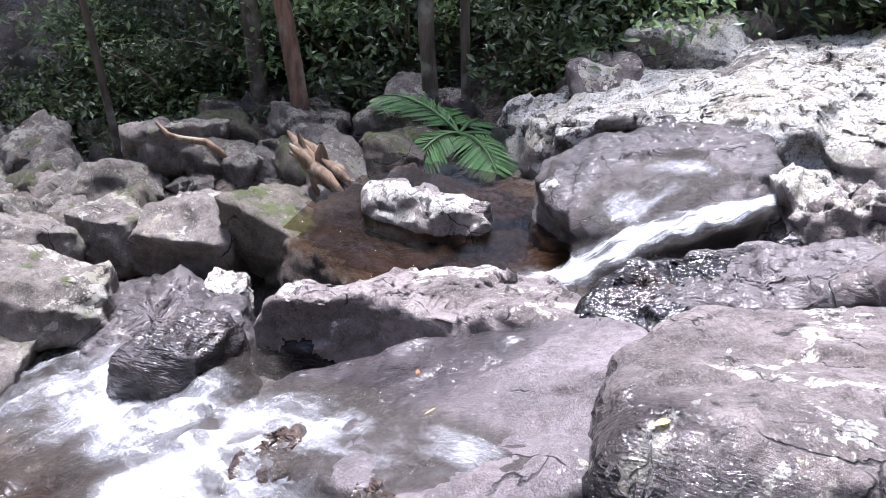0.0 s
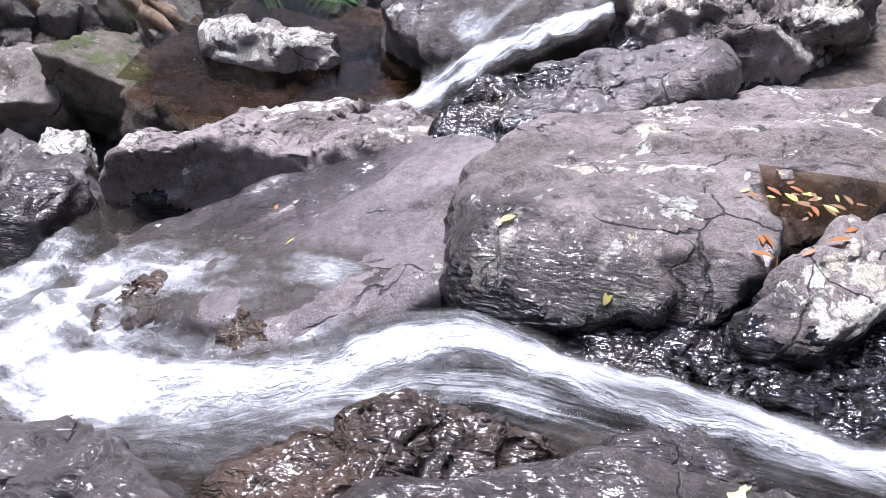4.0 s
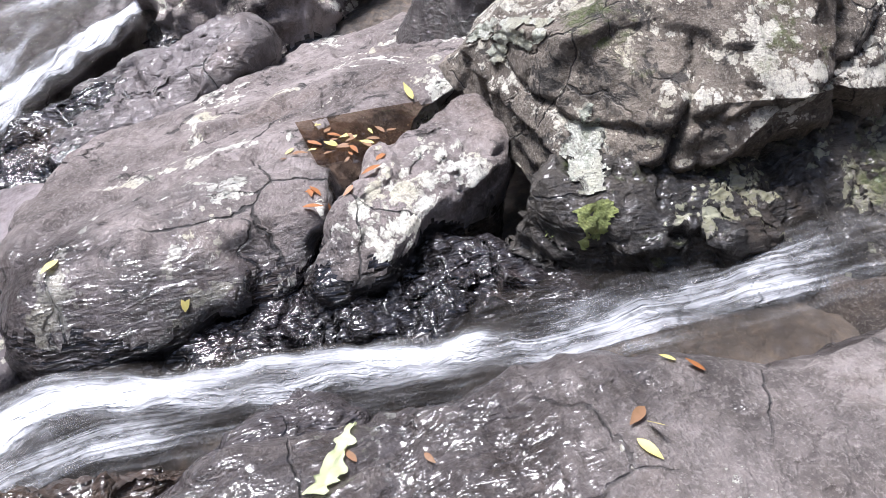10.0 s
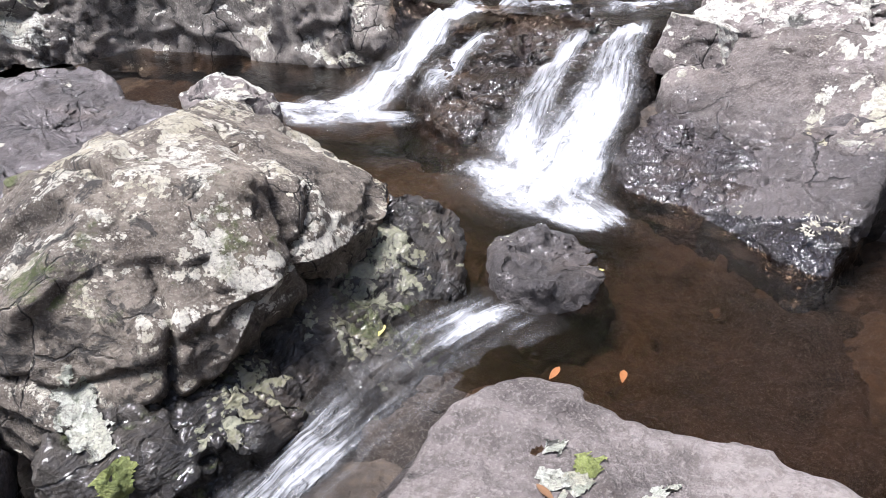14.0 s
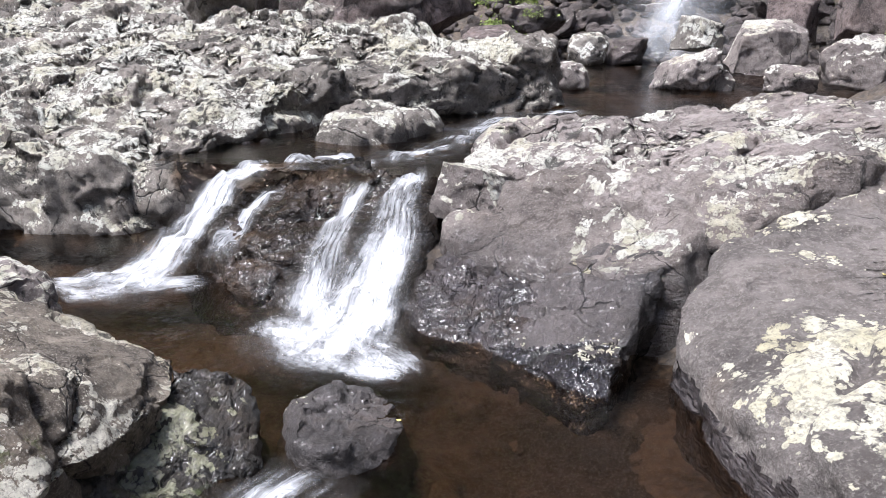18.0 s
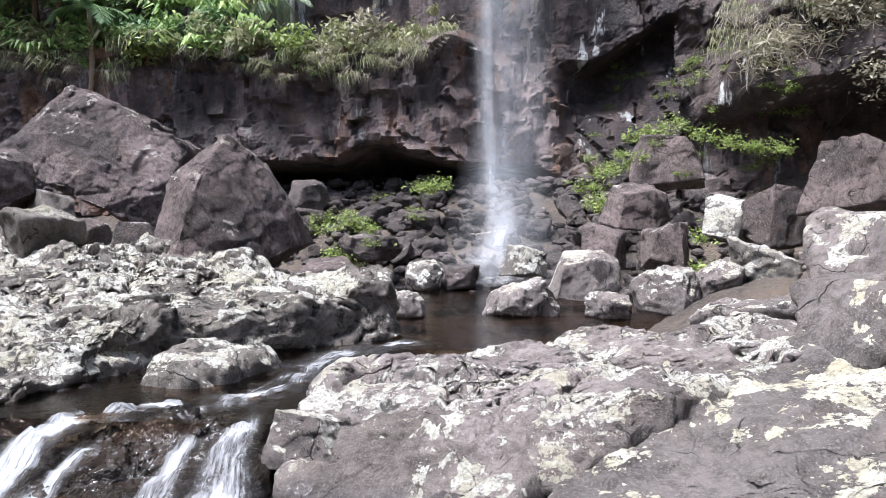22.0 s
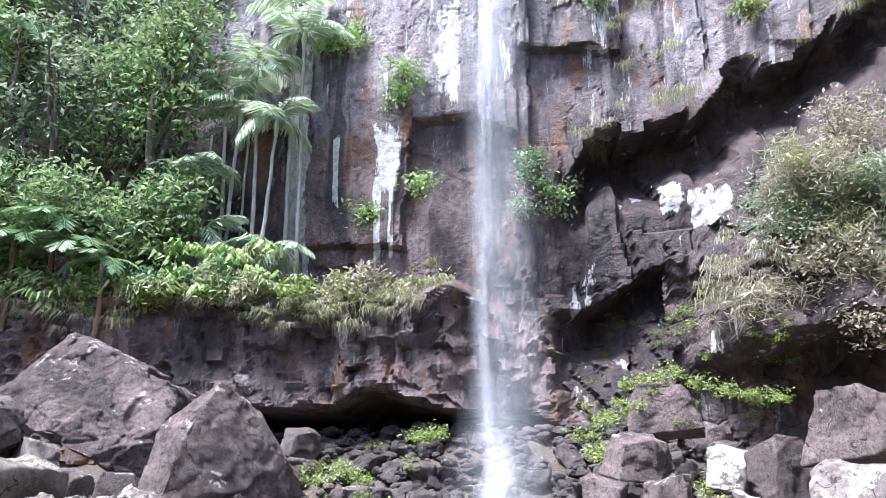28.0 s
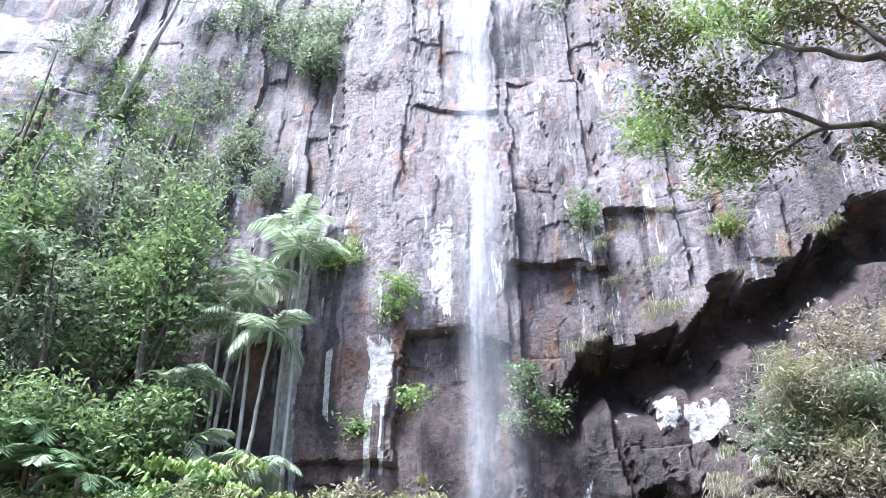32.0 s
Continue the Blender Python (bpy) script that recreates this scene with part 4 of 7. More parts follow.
def cleft(q, clefts, seed):
    """Cuts open cracks along planes (a, b, c, offset, depth, width), one lip standing back from the other; with a negative width all below the plane stands back."""
    u = q / (np.linalg.norm(q, axis=1)[:, None] + 1e-9)
    for a, b, c, off, deep, wide in clefts:
        k = np.array((a, b, c), float) / math.sqrt(a * a + b * b + c * c)
        d = q @ k - off + 0.04 * fbm(q * 2.5, 3, seed + 9)
        if wide < 0:
            q = q - u * np.array([1, 1, 0.2]) * (deep * smooth(-wide, wide, d))[:, None]
            continue
        q = q - u * (deep * (np.exp(-np.abs(d) / wide) + 0.55 * smooth(0, 0.3 * wide, d) * smooth(4 * wide, 0.5 * wide, d)) * smooth(-0.2, 0.2, fbm(q * 1.4 + a, 2, seed + 5)))[:, None]
    return q


def cut_block(at, corners, label, seed, material="red", fine=0.05, rough=0.65, block=0.8, name="fallen_block", turn=0.0, size=1.0, clefts=(), joints=0.7):
    """An angular block: the hull of its corners, its faces then broken and weathered."""
    bm = bmesh.new()
    for c in corners:
        bm.verts.new(Vector(c) * size)
    hull = bmesh.ops.convex_hull(bm, input=bm.verts)
    bmesh.ops.delete(bm, geom=list({g for g in hull["geom_interior"] + hull["geom_unused"] if isinstance(g, bmesh.types.BMVert)}), context="VERTS")
    for _ in range(7):
        long = [e for e in bm.edges if e.calc_length() > fine]
        if not long:
            break
        bmesh.ops.subdivide_edges(bm, edges=long, cuts=1)
        bmesh.ops.triangulate(bm, faces=[g for g in bm.faces if len(g.verts) > 3])
    bmesh.ops.recalc_face_normals(bm, faces=bm.faces)
    bm.verts.index_update()
    v = np.array([p.co[:] for p in bm.verts])
    f = np.array([[p.index for p in g.verts] for g in bm.faces])
    bm.free()
    v = weathered(v, f, block, rough, seed, flat=0.2, joints=joints)
    v = cleft(v, clefts, seed)
    ob = thing(name, mesh_of(name, v, f, STONE[material]), label, "rock")
    ob.matrix_basis = pose(*at, 0, 0, turn)
    return ob


# the lichen boulder beside the channel
cut_block((-2.1, 1.75, -.3), [(-.18, .35, .38), (.42, .02, .33), (.12, -.25, .35), (-.5, -.2, .2), (-.4, .95, .2), (.66, -.12, .06), (.64, .60, -.02), (.50, .85, .02), (.24, -.68, .15), (.52, -.45, .02), (.54, -.74, -.48), (.40, -.78, -.42),
                             (-.5, -.82, -.28), (.53, -.15, -.42), (.52, .55, -.40), (-.5, .9, -.4), (-.9, 0, -.3), (-.8, .6, 0), (-.15, -.75, .02)],
          "big grey-brown boulder crusted with white and yellow-green lichen", 40, "lumpy", .015, .55, .5, "lichen_boulder", joints=1.2,
          clefts=[(.12, -.22, .97, .00, .035, -.02), (.15, -.3, .95, .17, .025, .008), (.55, .75, .35, .42, .06, .014), (-.5, .8, .3, .12, .04, .010), (.3, .9, -.2, -.28, .05, .012)])
# two fallen blocks under the cliff
cut_block((-6.4, 13.6, 2.3), [(-.41, -.4, 1.26), (-1.5, -.8, .2), (.34, -.4, .92), (1.3, -.2, .45), (1.46, -.3, .04), (1.4, -.7, -.37), (1.11, -.7, -1.26), (.44, -1.1, -.84), (-.31, -1.2, -.52), (-1.2, -1.1, 0),
                              (-.1, 1.1, 1.06), (1.3, 1.2, .25), (-1.5, .7, .16), (1.1, .8, -1.16)], "huge angular red-brown fallen block with pale lichen specks", 41, block=.9)
cut_block((-3.2, 10.7, 1.5), [(0, -.3, .91), (.28, -.1, .70), (-.62, -.7, .34), (-.19, -.95, .22), (-.88, -.7, -.48), (-.45, -1.1, -.70), (.38, -.8, -.91), (.88, .2, -.58), (.79, .2, -.11), (.49, 0, .36),
                              (.2, .9, .6), (-.5, .6, .24), (-.77, .5, -.48), (.88, 1.1, -.58), (.38, .5, -.91)], "angular dark red-brown block with a pale chipped crest", 42, rough=.4, fine=.05)
SHARD = [(-.9, -.5, -.6), (-1, .5, -.4), (.9, .6, -.6), (1, -.4, -.3), (.2, -.8, -.7), (-.7, -.6, .35), (-.5, .5, .7), (.6, .4, .75), (.95, -.2, .4), (.1, -.75, .5)]
for at, size, turn, mat, lab in [((2.70, 12.9, 1.45), .55, 20, "red", "dark tilted block in the talus"), ((2.07, 12.5, .82), .50, 75, "red", "dark angular block in the talus"), ((3.40, 13.8, 2.2), .66, 160, "red", "brown block below the mossy bank"),
                                 ((3.62, 11.2, 1.25), .47, 60, "white", "white leaning block among the boulders"), ((4.3, 10.9, 1.25), .62, 200, "red", "brown boulder in the heap of rocks"),
                                 ((4.9, 10.0, 1.75), .70, 110, "red", "dark boulder in the heap of rocks"), ((3.0, 12.0, .85), .5, 250, "red", "dark boulder in the heap of rocks"),
                                 ((-6.85, 10.9, 1.85), .62, 30, "red", "dark boulder beside the fallen block"), ((-1.9, 10.5, .42), .46, 10, "red", "flat brown rock at the pool edge"), ((-6.1, 11.2, 1.42), .42, 140, "bank", "rounded boulder under the fallen block"), ((-5.9, 10.3, .95), .45, 70, "red", "dark boulder beside the fallen block"), ((-7.3, 10.2, 1.2), .6, 210, "red", "dark boulder beside the fallen block"), ((-5.0, 10.2, 1.05), .34, 80, "red", "small angular rock under the fallen block"), ((-4.3, 10.1, 1.0), .34, 190, "red", "small angular rock under the fallen block"),
                                 ((.95, 14.0, .5), .42, 130, "white", "white wet-worn boulder at the foot of the waterfall"), ((1.72, 11.75, .42), .52, 5, "patchy", "block of pale stone behind the pool"),
                                 ((-3.2, 15.3, 1.75), .42, 45, "rubble", "pointed dark slab in front of the cave"), ((-.84, 4.72, -.06), .27, 160, "patchy", "lichened block beside the small cascade")]:
    cut_block(at, SHARD, lab, 43 + int(7 * size + turn), mat, .045 if size > .3 else .02, .45, .9 * size, "boulder", turn, size)
for k, (at, size, mat, lab) in enumerate([
        ((-.82, 10.36, .13), (.34, .28, .20), "patchy", "rounded pale boulder standing in the pool"),
        ((.72, 10.4, .17), (.31, .27, .25), "patchy", "brown boulder with lichen specks at the pool edge"),
        ((1.08, 10.5, .08), (.16, .16, .14), "patchy", "small rock wedged beside the pool boulders"),
        ((1.84, 10.3, .13), (.34, .28, .20), "patchy", "flat-topped grey boulder in the pool"),
        ((-.82, 14.0, .22), (.34, .3, .28), "white", "pale boulder splashed by the waterfall"),
        ((-.2, 14.2, .2), (.3, .3, .25), "rubble", "dark stone at the foot of the waterfall"),
        ((2.4, 9.5, .38), (.4, .35, .3), "patchy", "lichen-spotted boulder beside the pool"),
        ((3.0, 9.6, .42), (.30, .3, .28), "patchy", "lichen-spotted boulder beside the pool"),
        ((3.6, 9.7, .6), (.34, .3, .27), "white", "pale boulder beside the pool"),
        ((2.85, 7.6, .18), (.70, .6, .34), "patchy", "low boulder on the rock platform"),
        ((3.02, 5.25, .42), (.74, .60, .50), "grey", "large dark grey boulder with white lichen discs"),
        ((4.55, 7.9, .72), (1.15, 1.0, .72), "patchy", "large sloping grey boulder spotted with lichen"),
        ((-5.4, 9.7, 1.05), (.42, .4, .42), "bank", "rounded boulder under the fallen block"),
        ((-1.9, 14.6, .75), (.55, .4, .25), "rubble", "flat slab lying on the talus"),
        ((-5.42, -2.38, -2.06), (.36, .62, .27), "patchy", "white-topped boulder with a wet dark foot"),
        ((-3.15, 3.3, -.45), (.36, .28, .22), "patchy", "small dark rock beside the pool"),
        ((-5.05, -4.25, -2.50), (.46, .52, .36), "bank", "squared pinkish-grey boulder on the bank"),
        ((-5.2, -3.5, -2.42), (.40, .46, .33), "mossy", "low mossy boulder beside the creek"),
        ((-4.45, -3.62, -2.5), (.17, .2, .12), "white", "small pale-topped rock at the water"),
        ((-6.6, -5.7, -2.7), (.46, .55, .42), "bank", "pale tilted boulder on the bank"),
        ((-6.9, -5.0, -2.85), (.35, .35, .3), "bank", "grey-brown boulder of the creek bank"),
        ((-6.8, -4.5, -2.7), (.38, .38, .33), "bank", "grey-brown boulder of the creek bank"),
        ((-7.0, -3.25, -2.4), (.45, .42, .36), "mossy", "mossy block beside the fern"),
        ((-8.0, -3.6, -2.5), (.5, .5, .5), "bank", "grey block at the foot of the trees"),
        ((-7.6, -4.5, -2.6), (.4, .4, .35), "bank", "pale rock at the foot of the trees"),
        ((-5.95, -5.7, -2.9), (.4, .4, .28), "bank", "grey-brown boulder of the creek bank"),
        ((-5.1, -5.2, -2.75), (.42, .4, .33), "bank", "grey-brown boulder of the creek bank"),
        ((-4.5, -5.6, -2.75), (.4, .42, .33), "bank", "pinkish boulder of the creek bank"),
        ((-3.85, -4.75, -2.6), (.45, .5, .4), "bank", "pinkish boulder beside the creek"),
        ((-5.8, -6.5, -3.0), (.42, .45, .34), "bank", "grey-brown boulder of the creek bank"),
        ((-6.5, -7.4, -3.0), (.45, .5, .36), "bank", "grey-brown boulder of the creek bank"),
        ((-3.2, -4.9, -2.75), (.45, .4, .4), "bank", "dark boulder beside the creek"),
        ((-6.25, -4.0, -2.75), (.3, .3, .25), "bank", "grey-brown boulder of the creek bank"),
        ((-7.7, -2.1, -2.05), (.4, .3, .3), "white", "white rock beside the fern"),
        ((-8.3, -1.4, -1.7), (.5, .5, .38), "patchy", "squared block at the forest edge"),
        ((-9.0, -.6, -1.3), (.6, .7, .35), "white", "white slab at the forest edge"),
]):
    boulder(at, size, lab, 60 + k, rz=(k * 47) % 70 - 35, edge=130 if mat in ("red", "rubble") else 60, sub=5, material=mat, rough=.9)

# boulders of the far bank
rng = random.Random(5)
BANK = [boulder_mesh((1, .85, .75), 120 + k, edge=80, sub=4, material=m, name="boulder") for k, m in enumerate(["bank", "bank", "bank", "mossy", "bank", "bank"])]
for k in range(150):
    x = rng.uniform(-10.5, -4.2)
    y = rng.uniform(-12, -2.7)
    if x > -6.4 and y > -3.6 or x > -5 and y > -5.6:
        continue
    s = rng.uniform(.12, .40) * (1.25 if y < -7 else 1)
    ob = thing("boulder", BANK[k % 6], "grey-brown boulder of the tumbled creek bank", "rock", "boulders of the far bank")
    ob.matrix_basis = pose(x, y, float(ground_height(x, y)) + .35 * s, rng.uniform(-25, 25), rng.uniform(-25, 25), rng.uniform(0, 360)) @ Matrix.Diagonal((s, s, s, 1))
for k in range(26):
    x, y, s = rng.uniform(-11.5, -9.4), rng.uniform(-1.4, 5.5), rng.uniform(.25, .5)
    ob = thing("boulder", BANK[k % 3], "pale weathered boulder at the forest edge", "rock", "boulders of the far bank")
    ob.matrix_basis = pose(x, y, float(ground_height(x, y)) + .3 * s, rng.uniform(-25, 25), rng.uniform(-25, 25), rng.uniform(0, 360)) @ Matrix.Diagonal((s, s, s, 1))
for k in range(24):
    x, y, s = rng.uniform(-10.2, -9.2), rng.uniform(-.8, 4.6), rng.uniform(.28, .5)
    ob = thing("boulder", BANK[k % 3], "pale weathered boulder at the forest edge", "rock", "boulders of the far bank")
    ob.matrix_basis = pose(x, y, float(ground_height(x, y)) + .3 * s, rng.uniform(-25, 25), rng.uniform(-25, 25), rng.uniform(0, 360)) @ Matrix.Diagonal((s, s, s, 1))
TALUS = [boulder_mesh((1, .8, .62), 140 + k, edge=140, sub=4, material="rubble", name="talus_rock") for k in range(6)]
for k in range(290):
    x = rng.uniform(-5.5, 5.5)
    y = rng.uniform(13.6, 18.3)
    s = rng.choice((.10, .13, .16, .2, .24, .32))
    ob = thing("talus_rock", TALUS[k % 6], "dark broken stone of the talus below the cliff", "rock", "talus below the cliff")
    ob.matrix_basis = pose(x, y, float(ground_height(x, y)) + .25 * s, rng.uniform(-30, 30), rng.uniform(-30, 30), rng.uniform(0, 360)) @ Matrix.Diagonal((s, s, s, 1))


def scree(count, seed):
    """Small broken stone between the larger talus blocks, as one heap."""
    rs = np.random.RandomState(seed)
    u, f = BALL[2]
    vs, fs = [], []
    for k in range(count):
        kk = rs.normal(0, 1, (9, 3))
        kk /= np.linalg.norm(kk, axis=1)[:, None]
        r = (np.maximum(u @ kk.T, 0) ** 18).sum(1) ** (-1 / 18)
        s = rs.uniform(.04, .15)
        x, y = rs.uniform(-6, 6), rs.uniform(13.3, 18.6)
        v = u * np.clip(r, 0.5, 1.6)[:, None] * s * np.array([1, .85, .6])
        a = rs.uniform(0, 6.3)
        v = v @ np.array([[math.cos(a), math.sin(a), 0], [-math.sin(a), math.cos(a), 0], [0, 0, 1]])
        vs.append(v + np.array([x, y, float(ground_height(x, y)) + .4 * s + rs.uniform(0, .06)]))
        fs.append(f + k * len(u))
    return mesh_of("scree", np.vstack(vs), np.vstack(fs), STONE["rubble"], soft=False)


thing("scree", scree(1500, 77), "loose dark broken stones below the cliff", "stones", kind="stuff")


# ---- cliff ----
def cliff_material():
    n = Net("cliff stone")
    sep = n.t.nodes.new("ShaderNodeSeparateXYZ")
    n.t.links.new(n.co, sep.inputs[0])
    x, z = sep.outputs["X"], sep.outputs["Z"]
    tall = n.noise(1.1, 8, 0.66, squash=(1, 1, 0.13), distort=0.3)
    blot = n.noise(0.5, 7, 0.62)
    fine = n.noise(5, 9, 0.7)
    wet = n.mix(n.span(blot, 0.38, 0.62), (0.085, 0.066, 0.063), (0.30, 0.228, 0.208))
    dry = n.mix(n.span(blot, 0.36, 0.64), (0.145, 0.120, 0.122), (0.30, 0.260, 0.267))
    high = n.span(n.calc("ADD", n.calc("ADD", z, n.calc("MULTIPLY", blot, 9.0)), n.calc("MULTIPLY", n.calc("ABSOLUTE", n.calc("SUBTRACT", x, 0.5)), -0.15)), 12.0, 17.0)
    colour = n.mix(high, wet, dry)
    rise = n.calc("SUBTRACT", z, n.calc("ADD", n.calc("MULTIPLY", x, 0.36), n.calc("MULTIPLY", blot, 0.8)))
    # zone below the sloping lip line, coloured darker brown-black further down
    below_lip = n.calc("MULTIPLY", n.span(rise, 8.15, 7.7), n.calc("MULTIPLY", n.span(x, 1.2, 2.8), n.span(z, 2.0, 3.5)))
    colour = n.mix(n.span(tall, 0.47, 0.60, 0.0, 0.45), colour, n.mix(high, (0.26, 0.215, 0.21), (0.45, 0.42, 0.435)))
    colour = n.mix(n.span(n.noise(1.3, 6, 0.65, squash=(1, 1, 0.35)), 0.52, 0.65, 0, 0.65), colour, (0.25, 0.115, 0.05))
    colour = n.mix(n.span(n.noise(1.0, 7, 0.6, squash=(1.6, 1.6, 0.10)), 0.39, 0.48, 0.8, 0.0), colour, (0.045, 0.040, 0.042))
    colour = n.mix(n.calc("MULTIPLY", below_lip, 0.85), colour, n.mix(n.span(tall, 0.40, 0.60), (0.030, 0.024, 0.026), (0.115, 0.085, 0.078)))
    chalk = n.noise(1.7, 8, 0.68, squash=(1, 1, 0.16))
    colour = n.mix(n.calc("MULTIPLY", n.span(chalk, 0.60, 0.64), n.calc("MAXIMUM", n.span(high, 0.0, 1.0, 0.35, 0.95), n.calc("MULTIPLY", below_lip, 0.9))), colour, (0.74, 0.74, 0.72))
    ragged = n.calc("MULTIPLY", n.calc("SUBTRACT", n.noise(2.2, 6, 0.7, squash=(1, 1, 0.4)), 0.5), 2.4)
    for cx, cz, rx, rz in ((-2.15, 9.15, 0.36, 0.95), (-2.38, 7.7, 0.10, 1.5), (-2.02, 7.5, 0.07, 1.3), (5.15, 7.9, 0.25, 0.45), (5.98, 7.35, 0.42, 0.6), (-4.75, 9.6, 0.30, 3.4), (-3.6, 9.0, 0.09, 0.9), (-0.55, 12.2, 0.3, 1.6)):
        d = n.calc("MAXIMUM", n.calc("DIVIDE", n.calc("ABSOLUTE", n.calc("SUBTRACT", x, cx)), rx), n.calc("DIVIDE", n.calc("ABSOLUTE", n.calc("SUBTRACT", z, cz)), rz))
        colour = n.mix(n.span(n.calc("ADD", d, ragged), 1.0, 0.85, 0.0, 0.92), colour, (0.78, 0.77, 0.72))
    colour = n.mix(n.span(fine, 0.42, 0.62, 0, 0.65), colour, n.mix(1.0, colour, (0.42, 0.40, 0.41), "MULTIPLY"))
    n.bump(n.calc("ADD", n.calc("ADD", fine, n.calc("MULTIPLY", n.noise(17, 5, 0.65), 0.4)), n.calc("MULTIPLY", tall, 1.0)), 1.0, 0.16)
    return n.done(colour, n.span(blot, 0.3, 0.7, 0.35, 0.8))


CLIFF = cliff_material()


def cliff_face(x, z):
    """How far back the cliff stands at x across and height z."""
    y = 19.2 - 0.10 * np.maximum(0, x - 3) ** 1.7 - 0.02 * np.maximum(0, -x - 9) ** 2 + 0 * z
    y = y + 1.4 * smooth(-1.5, -5.5, x)
    y = y + 0.14 * np.maximum(0, z - 14)
    lower = smooth(5.5, 5.0, z + 0.25 * np.sin(x * 1.3)) * smooth(1.5, -1.5, x)
    y = y - (2.0 + 1.4 * smooth(-2, -5, x)) * lower
    roof = 2.62 + 0.12 * np.exp(-((x + 2.0) / 1.8) ** 2) + 0.12 * np.sin(2.3 * x)
    y = y + 3.4 * smooth(roof + .1, roof - .35, z) * smooth(-7.5, -5.5, x) * smooth(2.6, .8, x)
    lip = 9.6 + 0.36 * (x - 3.4) + 0.22 * np.sin(2.1 * x) + 0.16 * np.sign(np.sin(3.7 * x + 1))
    y = y + 1.9 * smooth(lip + .06, lip - .2, z) * smooth(lip - 2.3, lip - .7, z) * smooth(2.0, 3.4, x)
    lip2 = 5.4 + 0.25 * (x - 3.4) + 0.3 * np.sin(1.7 * x)
    y = y + 1.3 * smooth(lip2 + .06, lip2 - .2, z) * smooth(lip2 - 2.2, lip2 - .5, z) * smooth(1.8, 3.2, x)
    return y


def build_cliff():
    gx = spaced([-40, -15, 13, 32], [0.5, 0.075, 0.5])
    gz = spaced([-2, 25, 34], [0.075, 0.5])
    x, z = [a.ravel() for a in np.meshgrid(gx, gz, indexing="ij")]
    p = np.stack([x, z, 0 * x], 1)
    wx, wz = x + 0.16 * fbm(p * 0.8, 4, 71), z + 0.30 * fbm(p * 0.6, 3, 72)
    y = cliff_face(wx, wz)
    for width, height, deep, lean_by, joint_by, seed in ((2.9, 13.0, 0.2, 0.30, 0.05, 73), (1.15, 8.0, 0.09, 0.11, 0.03, 75), (0.42, 3.2, 0.025, 0.035, 0.015, 79)):
        who, lean, joint = blocks(wx + 0.3 * seed, wz + 0.12 * wx, width, height, seed)
        y = y + deep * who + lean_by * lean + joint_by * np.exp(-joint / 0.05)
    who, lean, joint = blocks(wx + 0.5 * wz, wz - 0.15 * wx, 0.5, 0.45, 81)
    y = y + smooth(6.5, 4.5, z) * (0.09 * who + 0.25 * lean) + smooth(9, 5, z) * 0.05 * fbm(p * 2.2, 4, 83)
    y = y + 0.35 * fbm(p * 0.2, 3, 76) + 0.03 * fbm(p * np.array([4, 1.6, 1]), 4, 77)
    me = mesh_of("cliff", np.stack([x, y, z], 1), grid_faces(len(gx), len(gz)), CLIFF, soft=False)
    thing("cliff", me, "dark volcanic cliff with overhangs, a low cave and pale mineral streaks", "cliff", kind="structure")


build_cliff()


# ---- water ----
def pool(outline, z, label, step=0.08, name="water"):
    pts = np.array(outline, float)
    lo, hi = pts.min(0), pts.max(0)
    gx, gy = np.arange(lo[0], hi[0] + step, step), np.arange(lo[1], hi[1] + step, step)
    x, y = [a.ravel() for a in np.meshgrid(gx, gy, indexing="ij")]
    d = inside_distance(x, y, outline)
    f = grid_faces(len(gx), len(gy))
    f = f[(d[f] > 0).any(1)]
    p = np.stack([x, y, 0 * x], 1)
    v, f = compact(np.stack([x, y, z + 0.006 * fbm(p * 3, 3, 5)], 1), f)
    return thing(name, mesh_of(name, v, f, WATER["clear"]), label, "water", kind="structure")


pool([(-2.9, 14.6), (-3.2, 10), (-1.4, 8.4), (-.5, 7.7), (.5, 7.6), (2.4, 7.7), (3, 9.5), (3, 11.5), (1.8, 14.8)], 0.0, "still brown plunge pool below the waterfall")
pool([(-1.2, 2.1), (-.85, 1.85), (-.3, 1.6), (.5, 1.3), (1.0, 1.5), (1.0, 2.0), (.7, 3.2), (.2, 3.6), (-.8, 3.7), (-1.2, 4.1), (-2.2, 4.3), (-2.6, 5), (-5.2, 5.1), (-5.3, 3.8), (-3, 3.2), (-1.9, 3.0), (-1.5, 2.5)], -.55,
     "shallow tea-brown pool over reddish rock")
pool([(-6.4, -2.6), (-6.3, -1.7), (-5.0, -1.1), (-4.4, -1.2), (-4.3, -2.2), (-4.8, -3.3), (-5.6, -3.2)], -2.02, "shaded brown pool below the chute")


pool([(-2.6, .4), (-2.35, .38), (-2.3, .6), (-2.35, .92), (-2.58, .95), (-2.62, .7)], -.735, "rain-filled pocket of brown water in the rock", step=0.03)


pool([(-3.3, 5.1), (-1.0, 4.95), (-.95, 6.3), (-.3, 7.6), (-.9, 8.6), (-2.2, 7.9), (-3.2, 7.0)], -.025, "thin clear water over the dark outlet rock")


